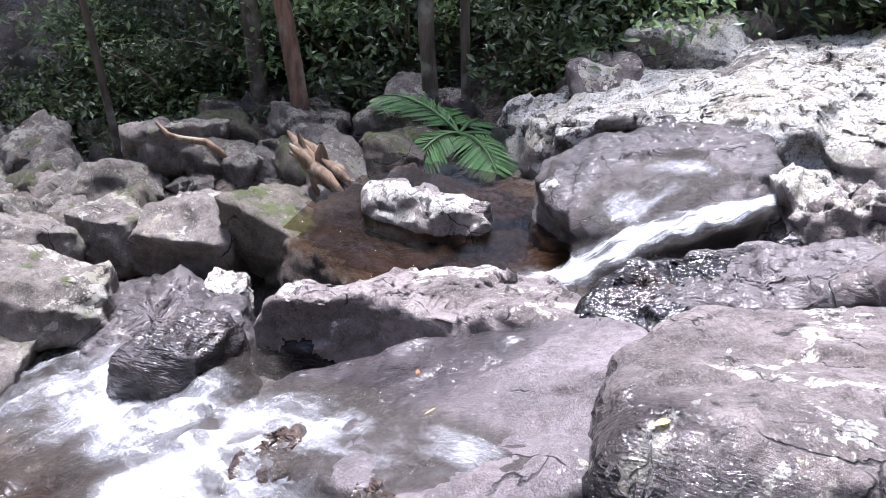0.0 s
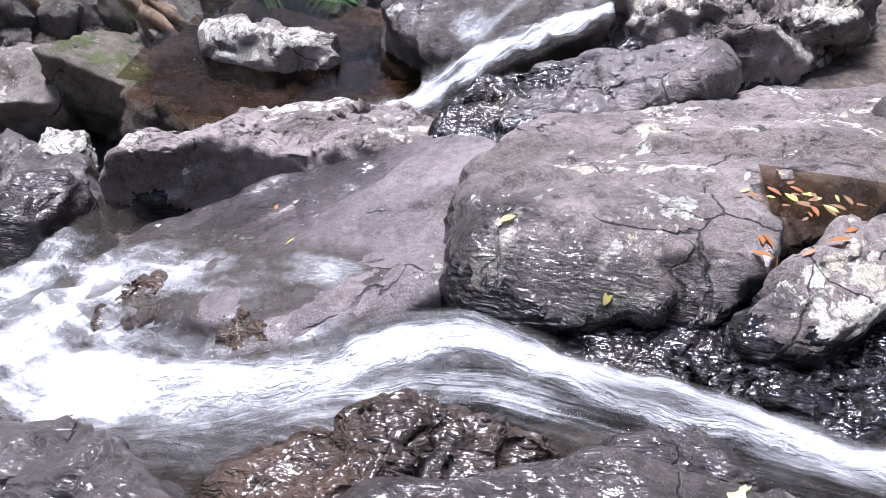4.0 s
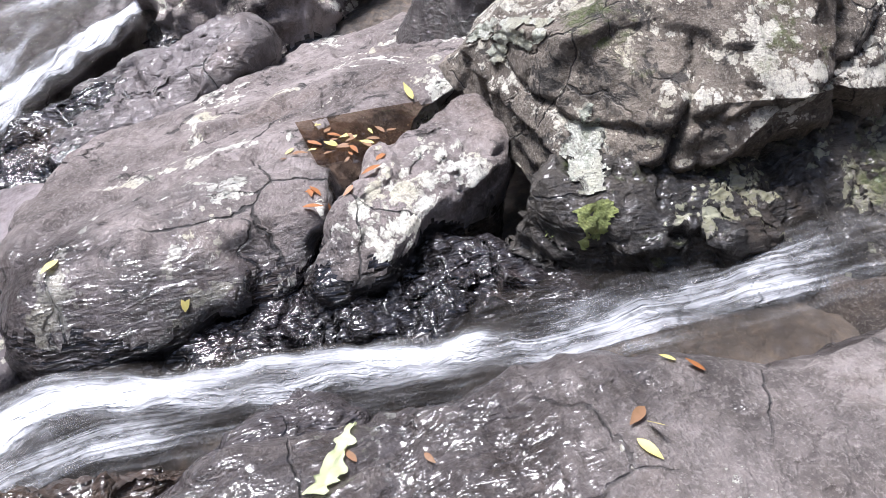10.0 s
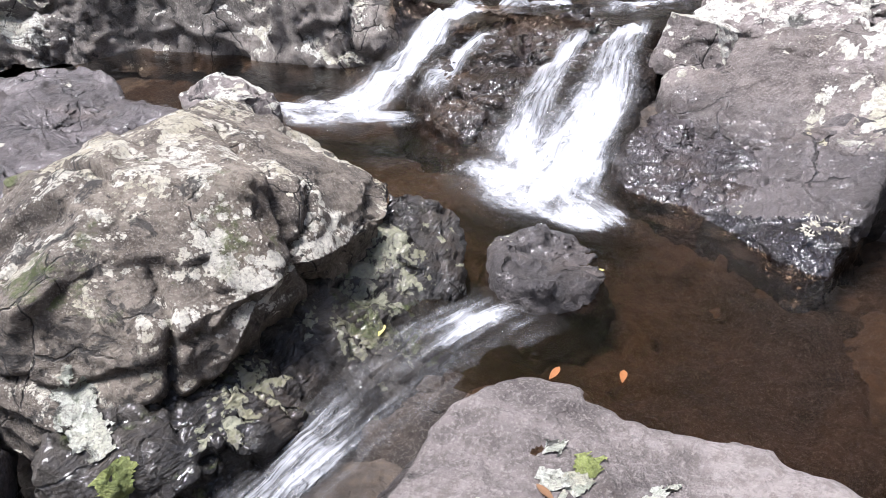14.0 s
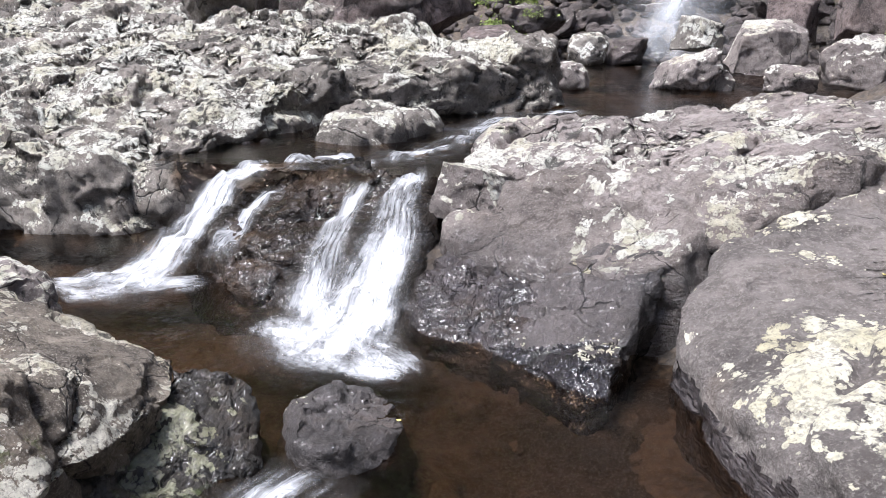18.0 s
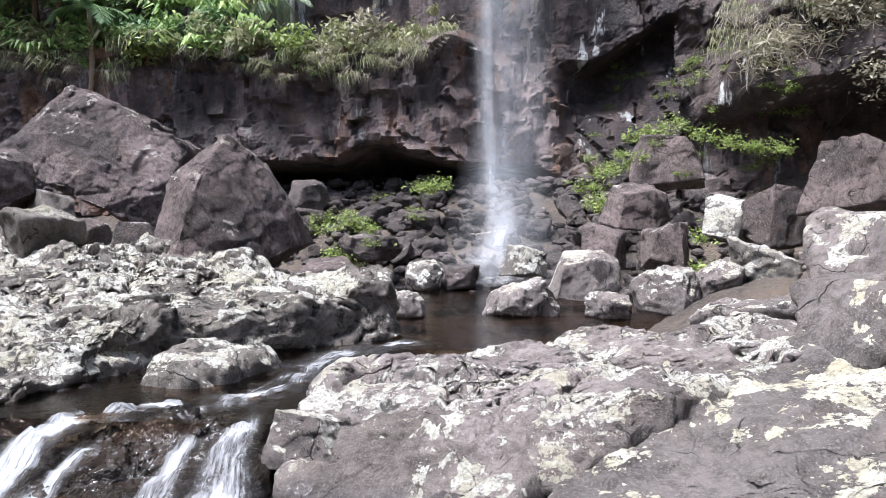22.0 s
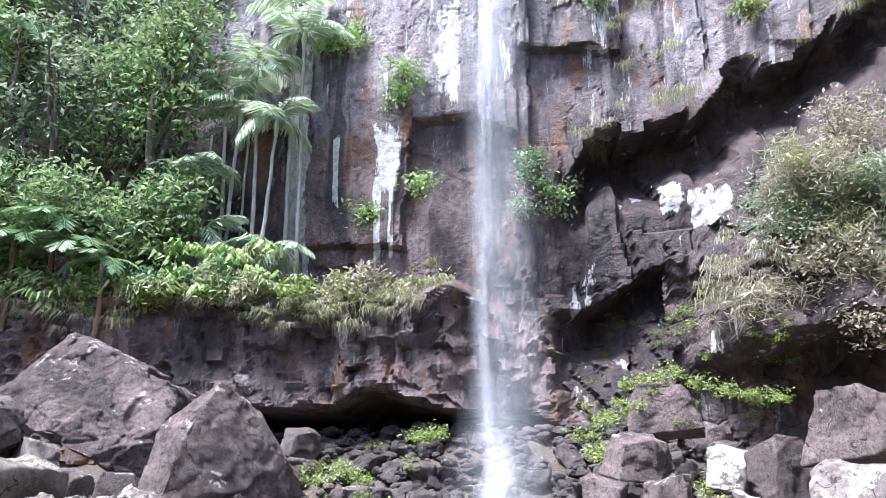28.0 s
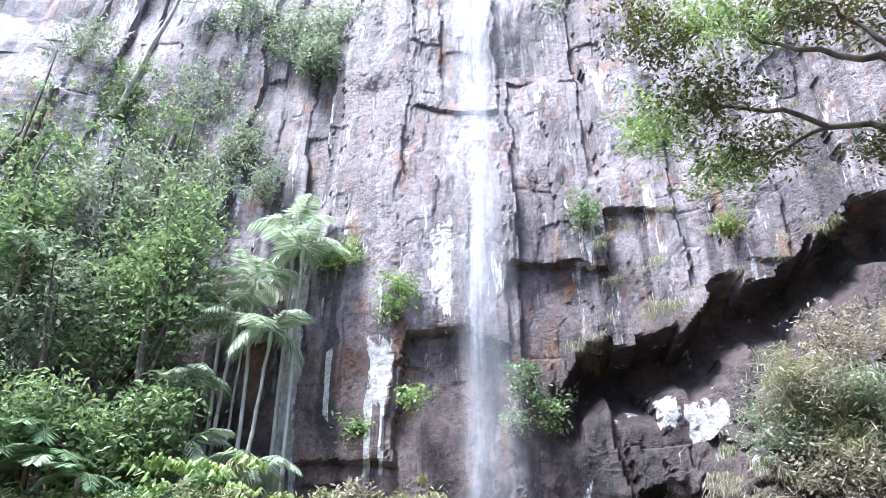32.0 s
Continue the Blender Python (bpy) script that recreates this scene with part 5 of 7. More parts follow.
def stream(path, material, label, across=24, along=0.04, lumps=0.02, seed=0, name="stream_water", sink=0.07):
    """A ribbon of running water along a path of (x, y, z, width)."""
    pts = np.array(path, float)
    pts = np.vstack([2 * pts[0] - pts[1], pts, 2 * pts[-1] - pts[-2]])
    rows = []
    for i in range(1, len(pts) - 2):
        a, b, c, d = pts[i - 1:i + 3]
        n = max(4, int(np.linalg.norm(c[:3] - b[:3]) / along))
        for t in np.arange(n) / n:
            rows.append(0.5 * (2 * b + (c - a) * t + (2 * a - 5 * b + 4 * c - d) * t * t + (3 * b - a - 3 * c + d) * t ** 3))
    rows = np.array(rows)
    run = np.gradient(rows[:, :2], axis=0)
    run /= np.linalg.norm(run, axis=1)[:, None] + 1e-9
    side = np.stack([-run[:, 1], run[:, 0]], 1)
    length = np.concatenate([[0], np.cumsum(np.linalg.norm(np.diff(rows[:, :3], axis=0), axis=1))])
    u = np.linspace(0, 1, across)
    w = (u - 0.5)[None, :] * rows[:, 3][:, None]
    x, y = rows[:, 0][:, None] + side[:, 0][:, None] * w, rows[:, 1][:, None] + side[:, 1][:, None] * w
    z = rows[:, 2][:, None] - 0.05 * (2 * np.abs(u - 0.5)[None, :]) ** 2
    p = np.stack([x.ravel(), y.ravel(), z.ravel()], 1)
    z = z + lumps * fbm(p * 7, 4, seed).reshape(z.shape)
    far = np.minimum(length, length[-1] - length)
    z = z - (sink * (1 - smooth(0, 0.12, far)))[:, None]
    uv = np.stack(np.broadcast_arrays(u[None, :] + 0 * z, length[:, None] + 0 * z), -1).reshape(-1, 2)
    v = np.stack([x, y, z], -1).reshape(-1, 3)
    faces = grid_faces(len(rows), across)
    me = mesh_of(name, v, faces, WATER[material], uv=uv)
    fade = np.broadcast_to(smooth(0, min(0.35, 0.3 * length[-1]), far)[:, None], z.shape).ravel()
    layer = me.uv_layers.new(name="ends")
    layer.data.foreach_set("uv", np.stack([fade, 0 * fade], 1).astype(np.float32)[faces.ravel()].ravel())
    return thing(name, me, label, "water", kind="structure")


stream([(-.85, 2.5, -.535, .8), (-1.0, 2.1, -.53, .78), (-1.1, 1.75, -.55, .70), (-1.16, 1.4, -.59, .62), (-1.22, 1.05, -.65, .58), (-1.30, .7, -.72, .54), (-1.40, .3, -.81, .48)], "slide",
       "fast clear water sliding into the channel", seed=1)
stream([(-1.28, .78, -.735, .28), (-1.43, .32, -.795, .26), (-1.58, -.13, -.865, .27), (-1.70, -.4, -.91, .28), (-1.78, -.63, -.95, .32), (-1.73, -.88, -1.03, .38), (-1.65, -1.08, -1.12, .42), (-1.62, -1.35, -1.21, .5), (-1.66, -1.7, -1.36, .6), (-1.85, -2.2, -1.58, .8), (-2.3, -2.8, -1.88, 1.0)], "white",
       "foaming white water in the rock channel", seed=2, lumps=0.025)
stream([(-1.25, .75, -.76, .3), (-1.38, .3, -.825, .40), (-1.50, -.15, -.895, .46), (-1.60, -.55, -.96, .5), (-1.56, -1.0, -1.08, .55), (-1.5, -1.5, -1.27, .7), (-1.6, -2.2, -1.58, .9)], "slide", "brown water sliding along the channel", seed=22, lumps=0.015)
stream([(-1.80, -.80, -1.02, .4), (-1.9, -1.2, -1.19, .8), (-2.1, -1.75, -1.45, 1.0), (-2.45, -2.4, -1.72, 1.2), (-2.7, -3.1, -2.02, 1.8), (-3.0, -4.0, -2.45, 2.2), (-3.5, -5.0, -2.9, 2.0)], "stream", "broken white water spreading over the wet bed", seed=13, lumps=0.05)
stream([(-2.0, -2.1, -1.62, .9), (-2.6, -3, -2.10, 1.0), (-3.2, -3.9, -2.60, 1.0), (-3.8, -5.2, -3.10, 1), (-4.6, -7, -3.7, 1.2)], "stream", "broken stream water running away between rocks", seed=3, lumps=0.05)
stream([(-2.02, -.78, -1.02, .3), (-2.12, -1.1, -1.13, .55), (-2.25, -1.5, -1.31, .8), (-2.5, -2.0, -1.57, .95), (-2.8, -2.5, -1.83, .9)], "ripple", "thin water rippling over the foot of the slab", seed=9, lumps=0.02)
stream([(-1.28, -.45, -.93, .2), (-1.32, -.8, -.98, .4), (-1.38, -1.2, -1.08, .5), (-1.5, -1.7, -1.3, .6)], "slide", "water rippling over brown rocks beside the channel", seed=21)
stream([(-5.6, 1.3, -1.12, .3), (-5.42, .7, -1.18, .3), (-5.23, .17, -1.25, .36), (-5.04, -.16, -1.29, .42), (-4.87, -.47, -1.38, .5), (-4.74, -.74, -1.48, .58), (-4.65, -.95, -1.64, .65), (-4.58, -1.15, -1.79, .7), (-4.65, -1.40, -1.95, .7), (-4.8, -1.7, -2.0, .8)], "cascade", "white water chute pouring between slabs", seed=4, lumps=0.04)
stream([(-5.9, -.2, -1.31, .8), (-5.6, -.5, -1.33, .9), (-5.25, -.75, -1.38, .9), (-4.98, -.9, -1.47, .8), (-4.75, -1.02, -1.63, .6)], "ripple", "film of water sheeting over the wet hump", seed=10, lumps=0.02)
stream([(-.3, 8.2, .01, 1.0), (-.9, 7.75, .01, 1.0), (-1.3, 7.0, .0, .8), (-1.3, 6.2, -.01, .8), (-1.5, 5.6, -.015, 1.0), (-1.4, 5.1, -.03, .8)], "slide", "thin clear water running from the plunge pool", seed=5)
stream([(-1.3, 5.1, -.0, .34), (-1.26, 4.7, -.01, .34), (-1.24, 4.36, -.03, .40), (-1.2, 4.05, -.19, .58), (-1.24, 3.78, -.36, .8), (-1.28, 3.5, -.47, 1.0), (-1.3, 3.2, -.51, 1.1), (-1.3, 2.95, -.52, 1.0)], "cascade", "small white cascade dropping into the pool", seed=6, lumps=0.05)
stream([(-1.5, 4.75, -.02, .2), (-1.52, 4.35, -.07, .26), (-1.54, 3.95, -.26, .36), (-1.52, 3.6, -.46, .5), (-1.5, 3.3, -.51, .6)], "cascade", "thin side strand of the small cascade", seed=16, lumps=0.05)
stream([(-1.5, 5.3, -.0, .5), (-2.3, 5.3, -.02, .45), (-2.55, 4.75, -.05, .42), (-2.6, 4.4, -.21, .6), (-2.75, 4.05, -.45, .9), (-2.9, 3.75, -.51, 1.1), (-3.0, 3.5, -.52, .9)], "cascade", "second small white cascade over black rock", seed=7, lumps=0.05)
stream([(-2.15, 4.85, -.05, .24), (-2.25, 4.45, -.19, .28), (-2.42, 3.98, -.48, .5)], "cascade", "thin side strand of the second cascade", seed=17, lumps=0.05)
stream([(-1.85, 3.7, -.515, .1), (-1.65, 3.55, -.515, .7), (-1.3, 3.35, -.515, 1.0), (-.95, 3.2, -.52, .7), (-.6, 3.0, -.525, .05)], "foam", "foam spreading over the pool below the cascade", seed=8, lumps=0.01, sink=0)
stream([(-2.2, 4.1, -.515, .05), (-2.5, 3.95, -.515, .6), (-2.9, 3.82, -.515, .8), (-3.5, 3.8, -.52, .05)], "foam", "foam spreading below the second cascade", seed=18, lumps=0.01, sink=0)


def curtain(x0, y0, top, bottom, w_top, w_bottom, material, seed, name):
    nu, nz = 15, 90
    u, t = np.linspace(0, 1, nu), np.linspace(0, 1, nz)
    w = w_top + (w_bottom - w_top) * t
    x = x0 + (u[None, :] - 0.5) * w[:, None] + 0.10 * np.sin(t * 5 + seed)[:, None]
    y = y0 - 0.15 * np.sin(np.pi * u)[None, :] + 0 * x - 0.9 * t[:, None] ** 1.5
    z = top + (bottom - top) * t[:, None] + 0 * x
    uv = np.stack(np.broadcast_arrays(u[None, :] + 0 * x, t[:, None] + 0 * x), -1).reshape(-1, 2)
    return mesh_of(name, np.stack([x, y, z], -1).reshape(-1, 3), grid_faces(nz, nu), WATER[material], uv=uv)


fall = tagged(new("waterfall"), "tall thin white waterfall falling free before the cliff", "waterfall")
part("strand", curtain(.50, 16.6, 28, .2, 1.2, .75, "fall", 1, "strand"), fall, "dense white strand of falling water")
part("strand", curtain(.55, 16.8, 28, 9, 2.0, .7, "fall", 4, "strand"), fall, "second white strand of falling water")
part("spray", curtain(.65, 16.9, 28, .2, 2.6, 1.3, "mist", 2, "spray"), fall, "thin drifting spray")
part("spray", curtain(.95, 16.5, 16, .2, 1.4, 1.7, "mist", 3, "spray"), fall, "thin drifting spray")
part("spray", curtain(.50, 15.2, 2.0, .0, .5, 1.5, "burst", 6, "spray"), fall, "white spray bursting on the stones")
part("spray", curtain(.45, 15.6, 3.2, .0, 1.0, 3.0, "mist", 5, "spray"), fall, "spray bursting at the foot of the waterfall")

# ---- plants ----
def leaf_quads(centres, sizes, rs, narrow=0.42, droop=0.35, flat=0.6):
    """One folded leaf at each centre, turned at random with its face mostly up."""
    n = len(centres)
    az = rs.uniform(0, 2 * np.pi, n)
    el = rs.normal(-droop, 0.45, n)
    along = np.stack([np.cos(az) * np.cos(el), np.sin(az) * np.cos(el), np.sin(el)], 1)
    up = rs.normal(0, flat, (n, 3)) + np.array([0, 0, 1.0])
    across = np.cross(along, up)
    across /= np.linalg.norm(across, axis=1)[:, None] + 1e-9
    s = np.asarray(sizes)[:, None]
    base, tip = centres - along * s * 0.5, centres + along * s * 0.5
    mid = centres + np.cross(across, along) * s * 0.06
    v = np.stack([base, mid + across * s * narrow * 0.5, tip, mid - across * s * narrow * 0.5], 1).reshape(-1, 3)
    return v, np.arange(4 * n).reshape(-1, 4)


def crown_points(radii, clumps, per, spread, rs, hollow=0.35):
    d = rs.normal(0, 1, (clumps, 3))
    d /= np.linalg.norm(d, axis=1)[:, None]
    r = hollow + (1 - hollow) * rs.uniform(0, 1, clumps) ** 0.5
    c = d * r[:, None] * np.array(radii) * (1 + 0.25 * rs.normal(0, 1, clumps))[:, None].clip(0.6, 1.35)
    pts = np.repeat(c, per, 0) + rs.normal(0, 1, (clumps * per, 3)) * spread * np.repeat(rs.uniform(0.6, 1.3, clumps), per)[:, None] * np.array([1, 1, 0.6])
    return pts, c


def foliage(name, radii, clumps, per, spread, size, leaf, seed, narrow=0.42, hollow=0.35):
    rs = np.random.RandomState(seed)
    pts, _ = crown_points(radii, clumps, per, spread, rs, hollow)
    v, f = leaf_quads(pts, size * rs.uniform(0.6, 1.35, len(pts)), rs, narrow)
    return mesh_of(name, v, f, LEAF[leaf], soft=False)


def tube(points, radii, sides=8):
    pts, r = np.array(points, float), np.array(radii, float)
    d = np.gradient(pts, axis=0)
    d /= np.linalg.norm(d, axis=1)[:, None]
    ref = np.where(np.abs(d[:, 2:3]) > 0.8, np.array([[1.0, 0, 0]]), np.array([[0, 0, 1.0]]))
    a = np.cross(d, ref)
    a /= np.linalg.norm(a, axis=1)[:, None]
    b = np.cross(d, a)
    t = np.arange(sides) * 2 * np.pi / sides
    v = pts[:, None] + r[:, None, None] * (np.cos(t)[None, :, None] * a[:, None] + np.sin(t)[None, :, None] * b[:, None])
    n = len(pts)
    i = np.arange(n - 1)[:, None] * sides + np.arange(sides)[None, :]
    j = np.arange(n - 1)[:, None] * sides + (np.arange(sides)[None, :] + 1) % sides
    f = np.stack([i, j, j + sides, i + sides], -1).reshape(-1, 4)
    return v.reshape(-1, 3), f


def joined(pieces):
    vs, fs, base = [], [], 0
    for v, f in pieces:
        vs.append(v), fs.append(f + base)
        base += len(v)
    return np.vstack(vs), np.vstack(fs)


def wander(a, b, n, bend, rs):
    t = np.linspace(0, 1, n)[:, None]
    p = np.array(a, float) * (1 - t) + np.array(b, float) * t
    k = np.cumsum(rs.normal(0, 1, (n, 3)), 0)
    return p + bend * (k - t * k[-1]) * (t > 0)


def tree(base, height, lean, radii, leaf, label, seed, bark="dark", girth=0.12, clumps=90, per=26, spread=0.28, size=0.20, crown_low=0.55, limbs=5, category="tree"):
    rs = np.random.RandomState(seed)
    top = Vector((lean[0], lean[1], height))
    root = tagged(new("tree"), label, category)
    root.location = base
    line = wander((0, 0, -0.3), top, 9, 0.02 * height, rs)
    part("trunk", mesh_of("trunk", *tube(line, np.linspace(girth, girth * 0.35, 9)), BARK[bark]), root)
    centre = line[0] * (1 - crown_low) + line[-1] * crown_low + np.array([0, 0, height * (1 - crown_low) * 0.45])
    for k in range(limbs):
        s = line[3 + k % 5]
        e = centre + rs.normal(0, 0.5, 3) * np.array(radii)
        part("limb", mesh_of("limb", *tube(wander(s, e, 6, 0.06, rs), np.linspace(girth * 0.4, girth * 0.08, 6), 6), BARK[bark]), root)
    crown = part("crown", foliage("crown", radii, clumps, per, spread, size, leaf, seed + 1), root)
    crown.location = centre
    return root


def frond_mesh(length, droop, pairs, leaflet, leaf, seed, name="frond", width=0.035, fold=0.5):
    """A feather frond: arching midrib and paired leaflets."""
    rs = np.random.RandomState(seed)
    t = np.linspace(0, 1, 12)
    line = np.stack([length * (t - 0.12 * t ** 2), 0 * t, length * (0.42 * t - droop * t ** 2)], 1)
    pieces = [tube(line, np.linspace(0.022, 0.006, 12), 5)]
    vs = []
    for k in range(pairs):
        u = 0.12 + 0.87 * (k + 0.5) / pairs
        p = np.array([np.interp(u, t, line[:, i]) for i in range(3)])
        q = np.array([np.interp(min(u + 0.02, 1), t, line[:, i]) for i in range(3)])
        d = (q - p) / (np.linalg.norm(q - p) + 1e-9)
        size = leaflet * (0.45 + 1.0 * math.sin(math.pi * min(1, u * 0.93 + 0.05))) * rs.uniform(0.85, 1.1)
        for sgn in (-1, 1):
            out = np.array([0, sgn, 0]) * 0.85 + d * 0.55 + np.array([0, 0, -fold * rs.uniform(0.6, 1.3)])
            out /= np.linalg.norm(out)
            tip = p + out * size
            m = p + out * size * 0.45 + np.array([0, 0, 0.03 * size])
            vs.append((np.array([p, m + d * width, tip, m - d * width]), np.array([[0, 1, 2, 3]])))
    v, f = joined(pieces + vs)
    return mesh_of(name, v, f, LEAF[leaf], soft=False)


PALM_FRONDS = [frond_mesh(1.95, d, 22, 0.62, "palm", 300 + k, width=0.055, fold=f) for k, (d, f) in enumerate([(0.55, 0.5), (0.75, 0.7), (0.95, 0.9), (0.35, 0.5)])]
FERN_FRONDS = [frond_mesh(1.2, d, 30, 0.32, "fern", 320 + k, width=0.024, fold=0.25) for k, d in enumerate((0.45, 0.6, 0.75))]


def palm(base, top, label, seed, fronds=9, girth=0.085, scale=1.0):
    rs = np.random.RandomState(seed)
    root = tagged(new("palm"), label, "palm", "palms on the ledge")
    root.location = base
    end = np.array(top) - np.array(base)
    line = wander((0, 0, -0.3), end, 10, 0.02, rs)
    part("trunk", mesh_of("trunk", *tube(line, np.linspace(girth, girth * 0.72, 10)), BARK["palm"]), root, "slender pale grey ringed trunk")
    if not fronds:
        return root
    part("crownshaft", mesh_of("crownshaft", *tube([end, end + [0, 0, 0.25], end + [0, 0, 0.6]], [girth * 0.85, girth * 1.1, girth * 0.5]), LEAF["palm"]), root, "smooth green crownshaft")
    for k in range(fronds):
        ob = part("frond", PALM_FRONDS[k % 4], root)
        ob.matrix_basis = Matrix.Translation(end + np.array([0, 0, 0.5])) @ pose(0, 0, 0, rs.uniform(-12, 12), rs.uniform(-32, 18), k * 360 / fronds + rs.uniform(-14, 14)) @ Matrix.Scale(scale * rs.uniform(0.85, 1.1), 4)
    return root


for k, (b, t, n) in enumerate([((-4.45, 19.4, 5.4), (-4.53, 19.2, 12.5), 11), ((-5.55, 19.2, 5.3), (-5.82, 19.2, 11.5), 10), ((-5.45, 19.0, 5.1), (-5.11, 19.0, 9.8), 10), ((-6.45, 19.2, 5.2), (-6.16, 19.2, 10.2), 8),
                               ((-6.55, 19.4, 5.2), (-6.66, 19.4, 10.9), 8), ((-7.35, 19.0, 5.2), (-7.15, 19.0, 8.4), 7), ((-4.85, 19.6, 5.4), (-4.95, 19.6, 13.6), 9), ((-5.0, 18.7, 5.1), (-4.95, 18.7, 6.2), 8),
                               ((-6.75, 18.6, 5.1), (-6.72, 18.6, 6.6), 7), ((-5.7, 18.8, 5.1), (-5.75, 18.8, 6.0), 6), ((-7.05, 19.3, 5.2), (-6.95, 19.3, 10.0), 0), ((-6.1, 19.5, 5.3), (-6.0, 19.5, 10.5), 0)]):
    palm(b, t, "slender pale-trunked palm with drooping silvery green fronds" if n else "bare pale trunk among the palms", 400 + k, n, 0.065 if k < 7 else 0.045, 0.74 if k < 7 else 0.6)

# trees against the cliff
for k, (x, y, z, h, r, leaf, c) in enumerate([
        (-7.9, 18.6, 5.0, 9.2, (1.25, 1.0, 3.0), "forest", 170), (-9.2, 18.9, 5.0, 8.0, (1.5, 1.1, 2.3), "forest", 130), (-10.9, 18.4, 5.0, 7.6, (1.6, 1.2, 2.2), "grey", 120),
        (-12.6, 18.6, 5.0, 10.4, (1.7, 1.2, 2.6), "forest", 130), (-11.4, 19.8, 5.2, 12.2, (1.7, 1.2, 2.6), "grey", 120), (-13.8, 19.6, 6.0, 14.0, (1.9, 1.3, 2.8), "forest", 130),
        (-9.7, 20.4, 5.2, 13.2, (1.5, 1.0, 2.4), "grey", 100), (-14.5, 18.4, 5.0, 7.0, (1.8, 1.4, 2.4), "forest", 110), (-9.9, 17.6, 4.9, 3.2, (1.2, 0.9, 1.1), "forest", 90),
        (-8.3, 17.9, 4.9, 2.6, (1.0, 0.8, 0.9), "forest", 80), (-12.0, 17.4, 4.9, 3.6, (1.5, 1.0, 1.3), "forest", 100), (-7.2, 18.2, 5.0, 3.4, (0.9, 0.7, 1.3), "forest", 70)]):
    tree((x, y, z), h, (0.2 * math.sin(k * 2.1), 0.0), r, leaf, "leafy rainforest tree with a dense rounded crown" if h > 5 else "low bushy rainforest tree on the ledge", 500 + 7 * k, clumps=c, per=24, size=0.20, crown_low=0.62, limbs=4, girth=0.02 * h)
for k, (x, y, z, s) in enumerate([(-11.9, 18.0, 12.6, 1.1), (-9.9, 17.4, 7.0, 1.2), (-9.2, 17.2, 6.3, 1.1), (-10.7, 17.2, 6.5, 1.2), (-11.6, 17.3, 6.0, 1.1), (-8.4, 17.0, 5.9, 0.9)]):
    root = tagged(new("tree_fern"), "tree fern with a flat rosette of broad fronds", "fern", "tree ferns on the slope")
    root.location = (x, y, z)
    part("trunk", mesh_of("trunk", *tube([(0, 0, -2.2), (0.05, 0, -1.0), (0, 0, 0)], [0.07, 0.06, 0.06]), BARK["brown"]), root)
    for j in range(9):
        ob = part("frond", FERN_FRONDS[j % 3], root)
        ob.matrix_basis = pose(0, 0, 0, 0, random.uniform(-12, 12), j * 40 + random.uniform(-9, 9)) @ Matrix.Scale(0.95 * s, 4)


# shrubs clinging to the cliff and growing over its top
def shrub(at, radii, leaf, seed, label, clumps=40, per=24, size=0.15, spread=0.18, name="shrub"):
    rs = np.random.RandomState(seed)
    root = tagged(new(name), label, "shrub")
    root.location = at
    for k in range(4):
        e = rs.normal(0, 0.5, 3) * np.array(radii)
        part("stem", mesh_of("stem", *tube(wander((0, 0.25, -radii[2] * 0.8), e, 5, 0.04, rs), np.linspace(0.025, 0.006, 5), 5), BARK["brown"]), root)
    part("leaves", foliage("leaves", radii, clumps, per, spread, size, leaf, seed + 1), root)
    return root


for k, (x, z, r, leaf, c) in enumerate([(-1.65, 11.3, (.55, .3, .7), "bright", 30), (-3.3, 12.9, (.7, .3, .5), "bright", 26), (3.6, 13.9, (.35, .25, .6), "forest", 22), (1.7, 8.7, (.40, .14, .55), "fern", 16), (1.35, 7.7, (.25, .12, .45), "grey", 10), (2.15, 7.9, (.35, .14, .5), "forest", 12), (2.6, 8.5, (.28, .14, .3), "grey", 9),
                                      (-2.7, 7.7, (.3, .2, .3), "bright", 12), (-1.2, 8.3, (.25, .2, .25), "bright", 10), (-1.0, 5.6, (.5, .3, .35), "grass", 14),
                                      (-8.5, 16.5, (1.3, .4, 1.5), "grey", 60), (-7.6, 18.6, (1.0, .4, 1.4), "grey", 50), (-10.5, 19.0, (1.4, .4, 1.6), "forest", 60), (-9.3, 21.5, (1.4, .4, 1.6), "grey", 60),
                                      (-12.3, 21.5, (1.6, .4, 1.8), "forest", 60), (-6.4, 16.6, (.6, .3, .9), "grey", 30), (-14.6, 23, (1.6, .4, 1.8), "grey", 60), (-6.9, 23.6, (1.0, .4, 1.0), "grey", 40), (7.2, 12.6, (.35, .2, .3), "herb", 14)]):
    y = float(cliff_face(np.array([x]), np.array([z]))[0])
    shrub((x, y - 0.25, z), r, leaf, 700 + 5 * k, "shrub rooted in cracks of the cliff face", clumps=c)
for k, (x, y, z, r) in enumerate([(-6.0, 21.6, 24.3, (1.3, .8, 1.5)), (-4.2, 21.8, 24.8, (1.4, .8, 1.6)), (-2.4, 21.8, 24.9, (1.3, .8, 1.4)), (-5.2, 21.2, 22.6, (.9, .5, .9)), (3.9, 21.3, 25.0, (1.0, .6, 1.2)), (-8.4, 21.8, 25.5, (1.4, .8, 1.4))]):
    shrub((x, y, z), r, "grey", 800 + 5 * k, "grey-green bush on the brink of the cliff", clumps=80, per=26, size=0.17, spread=0.22)


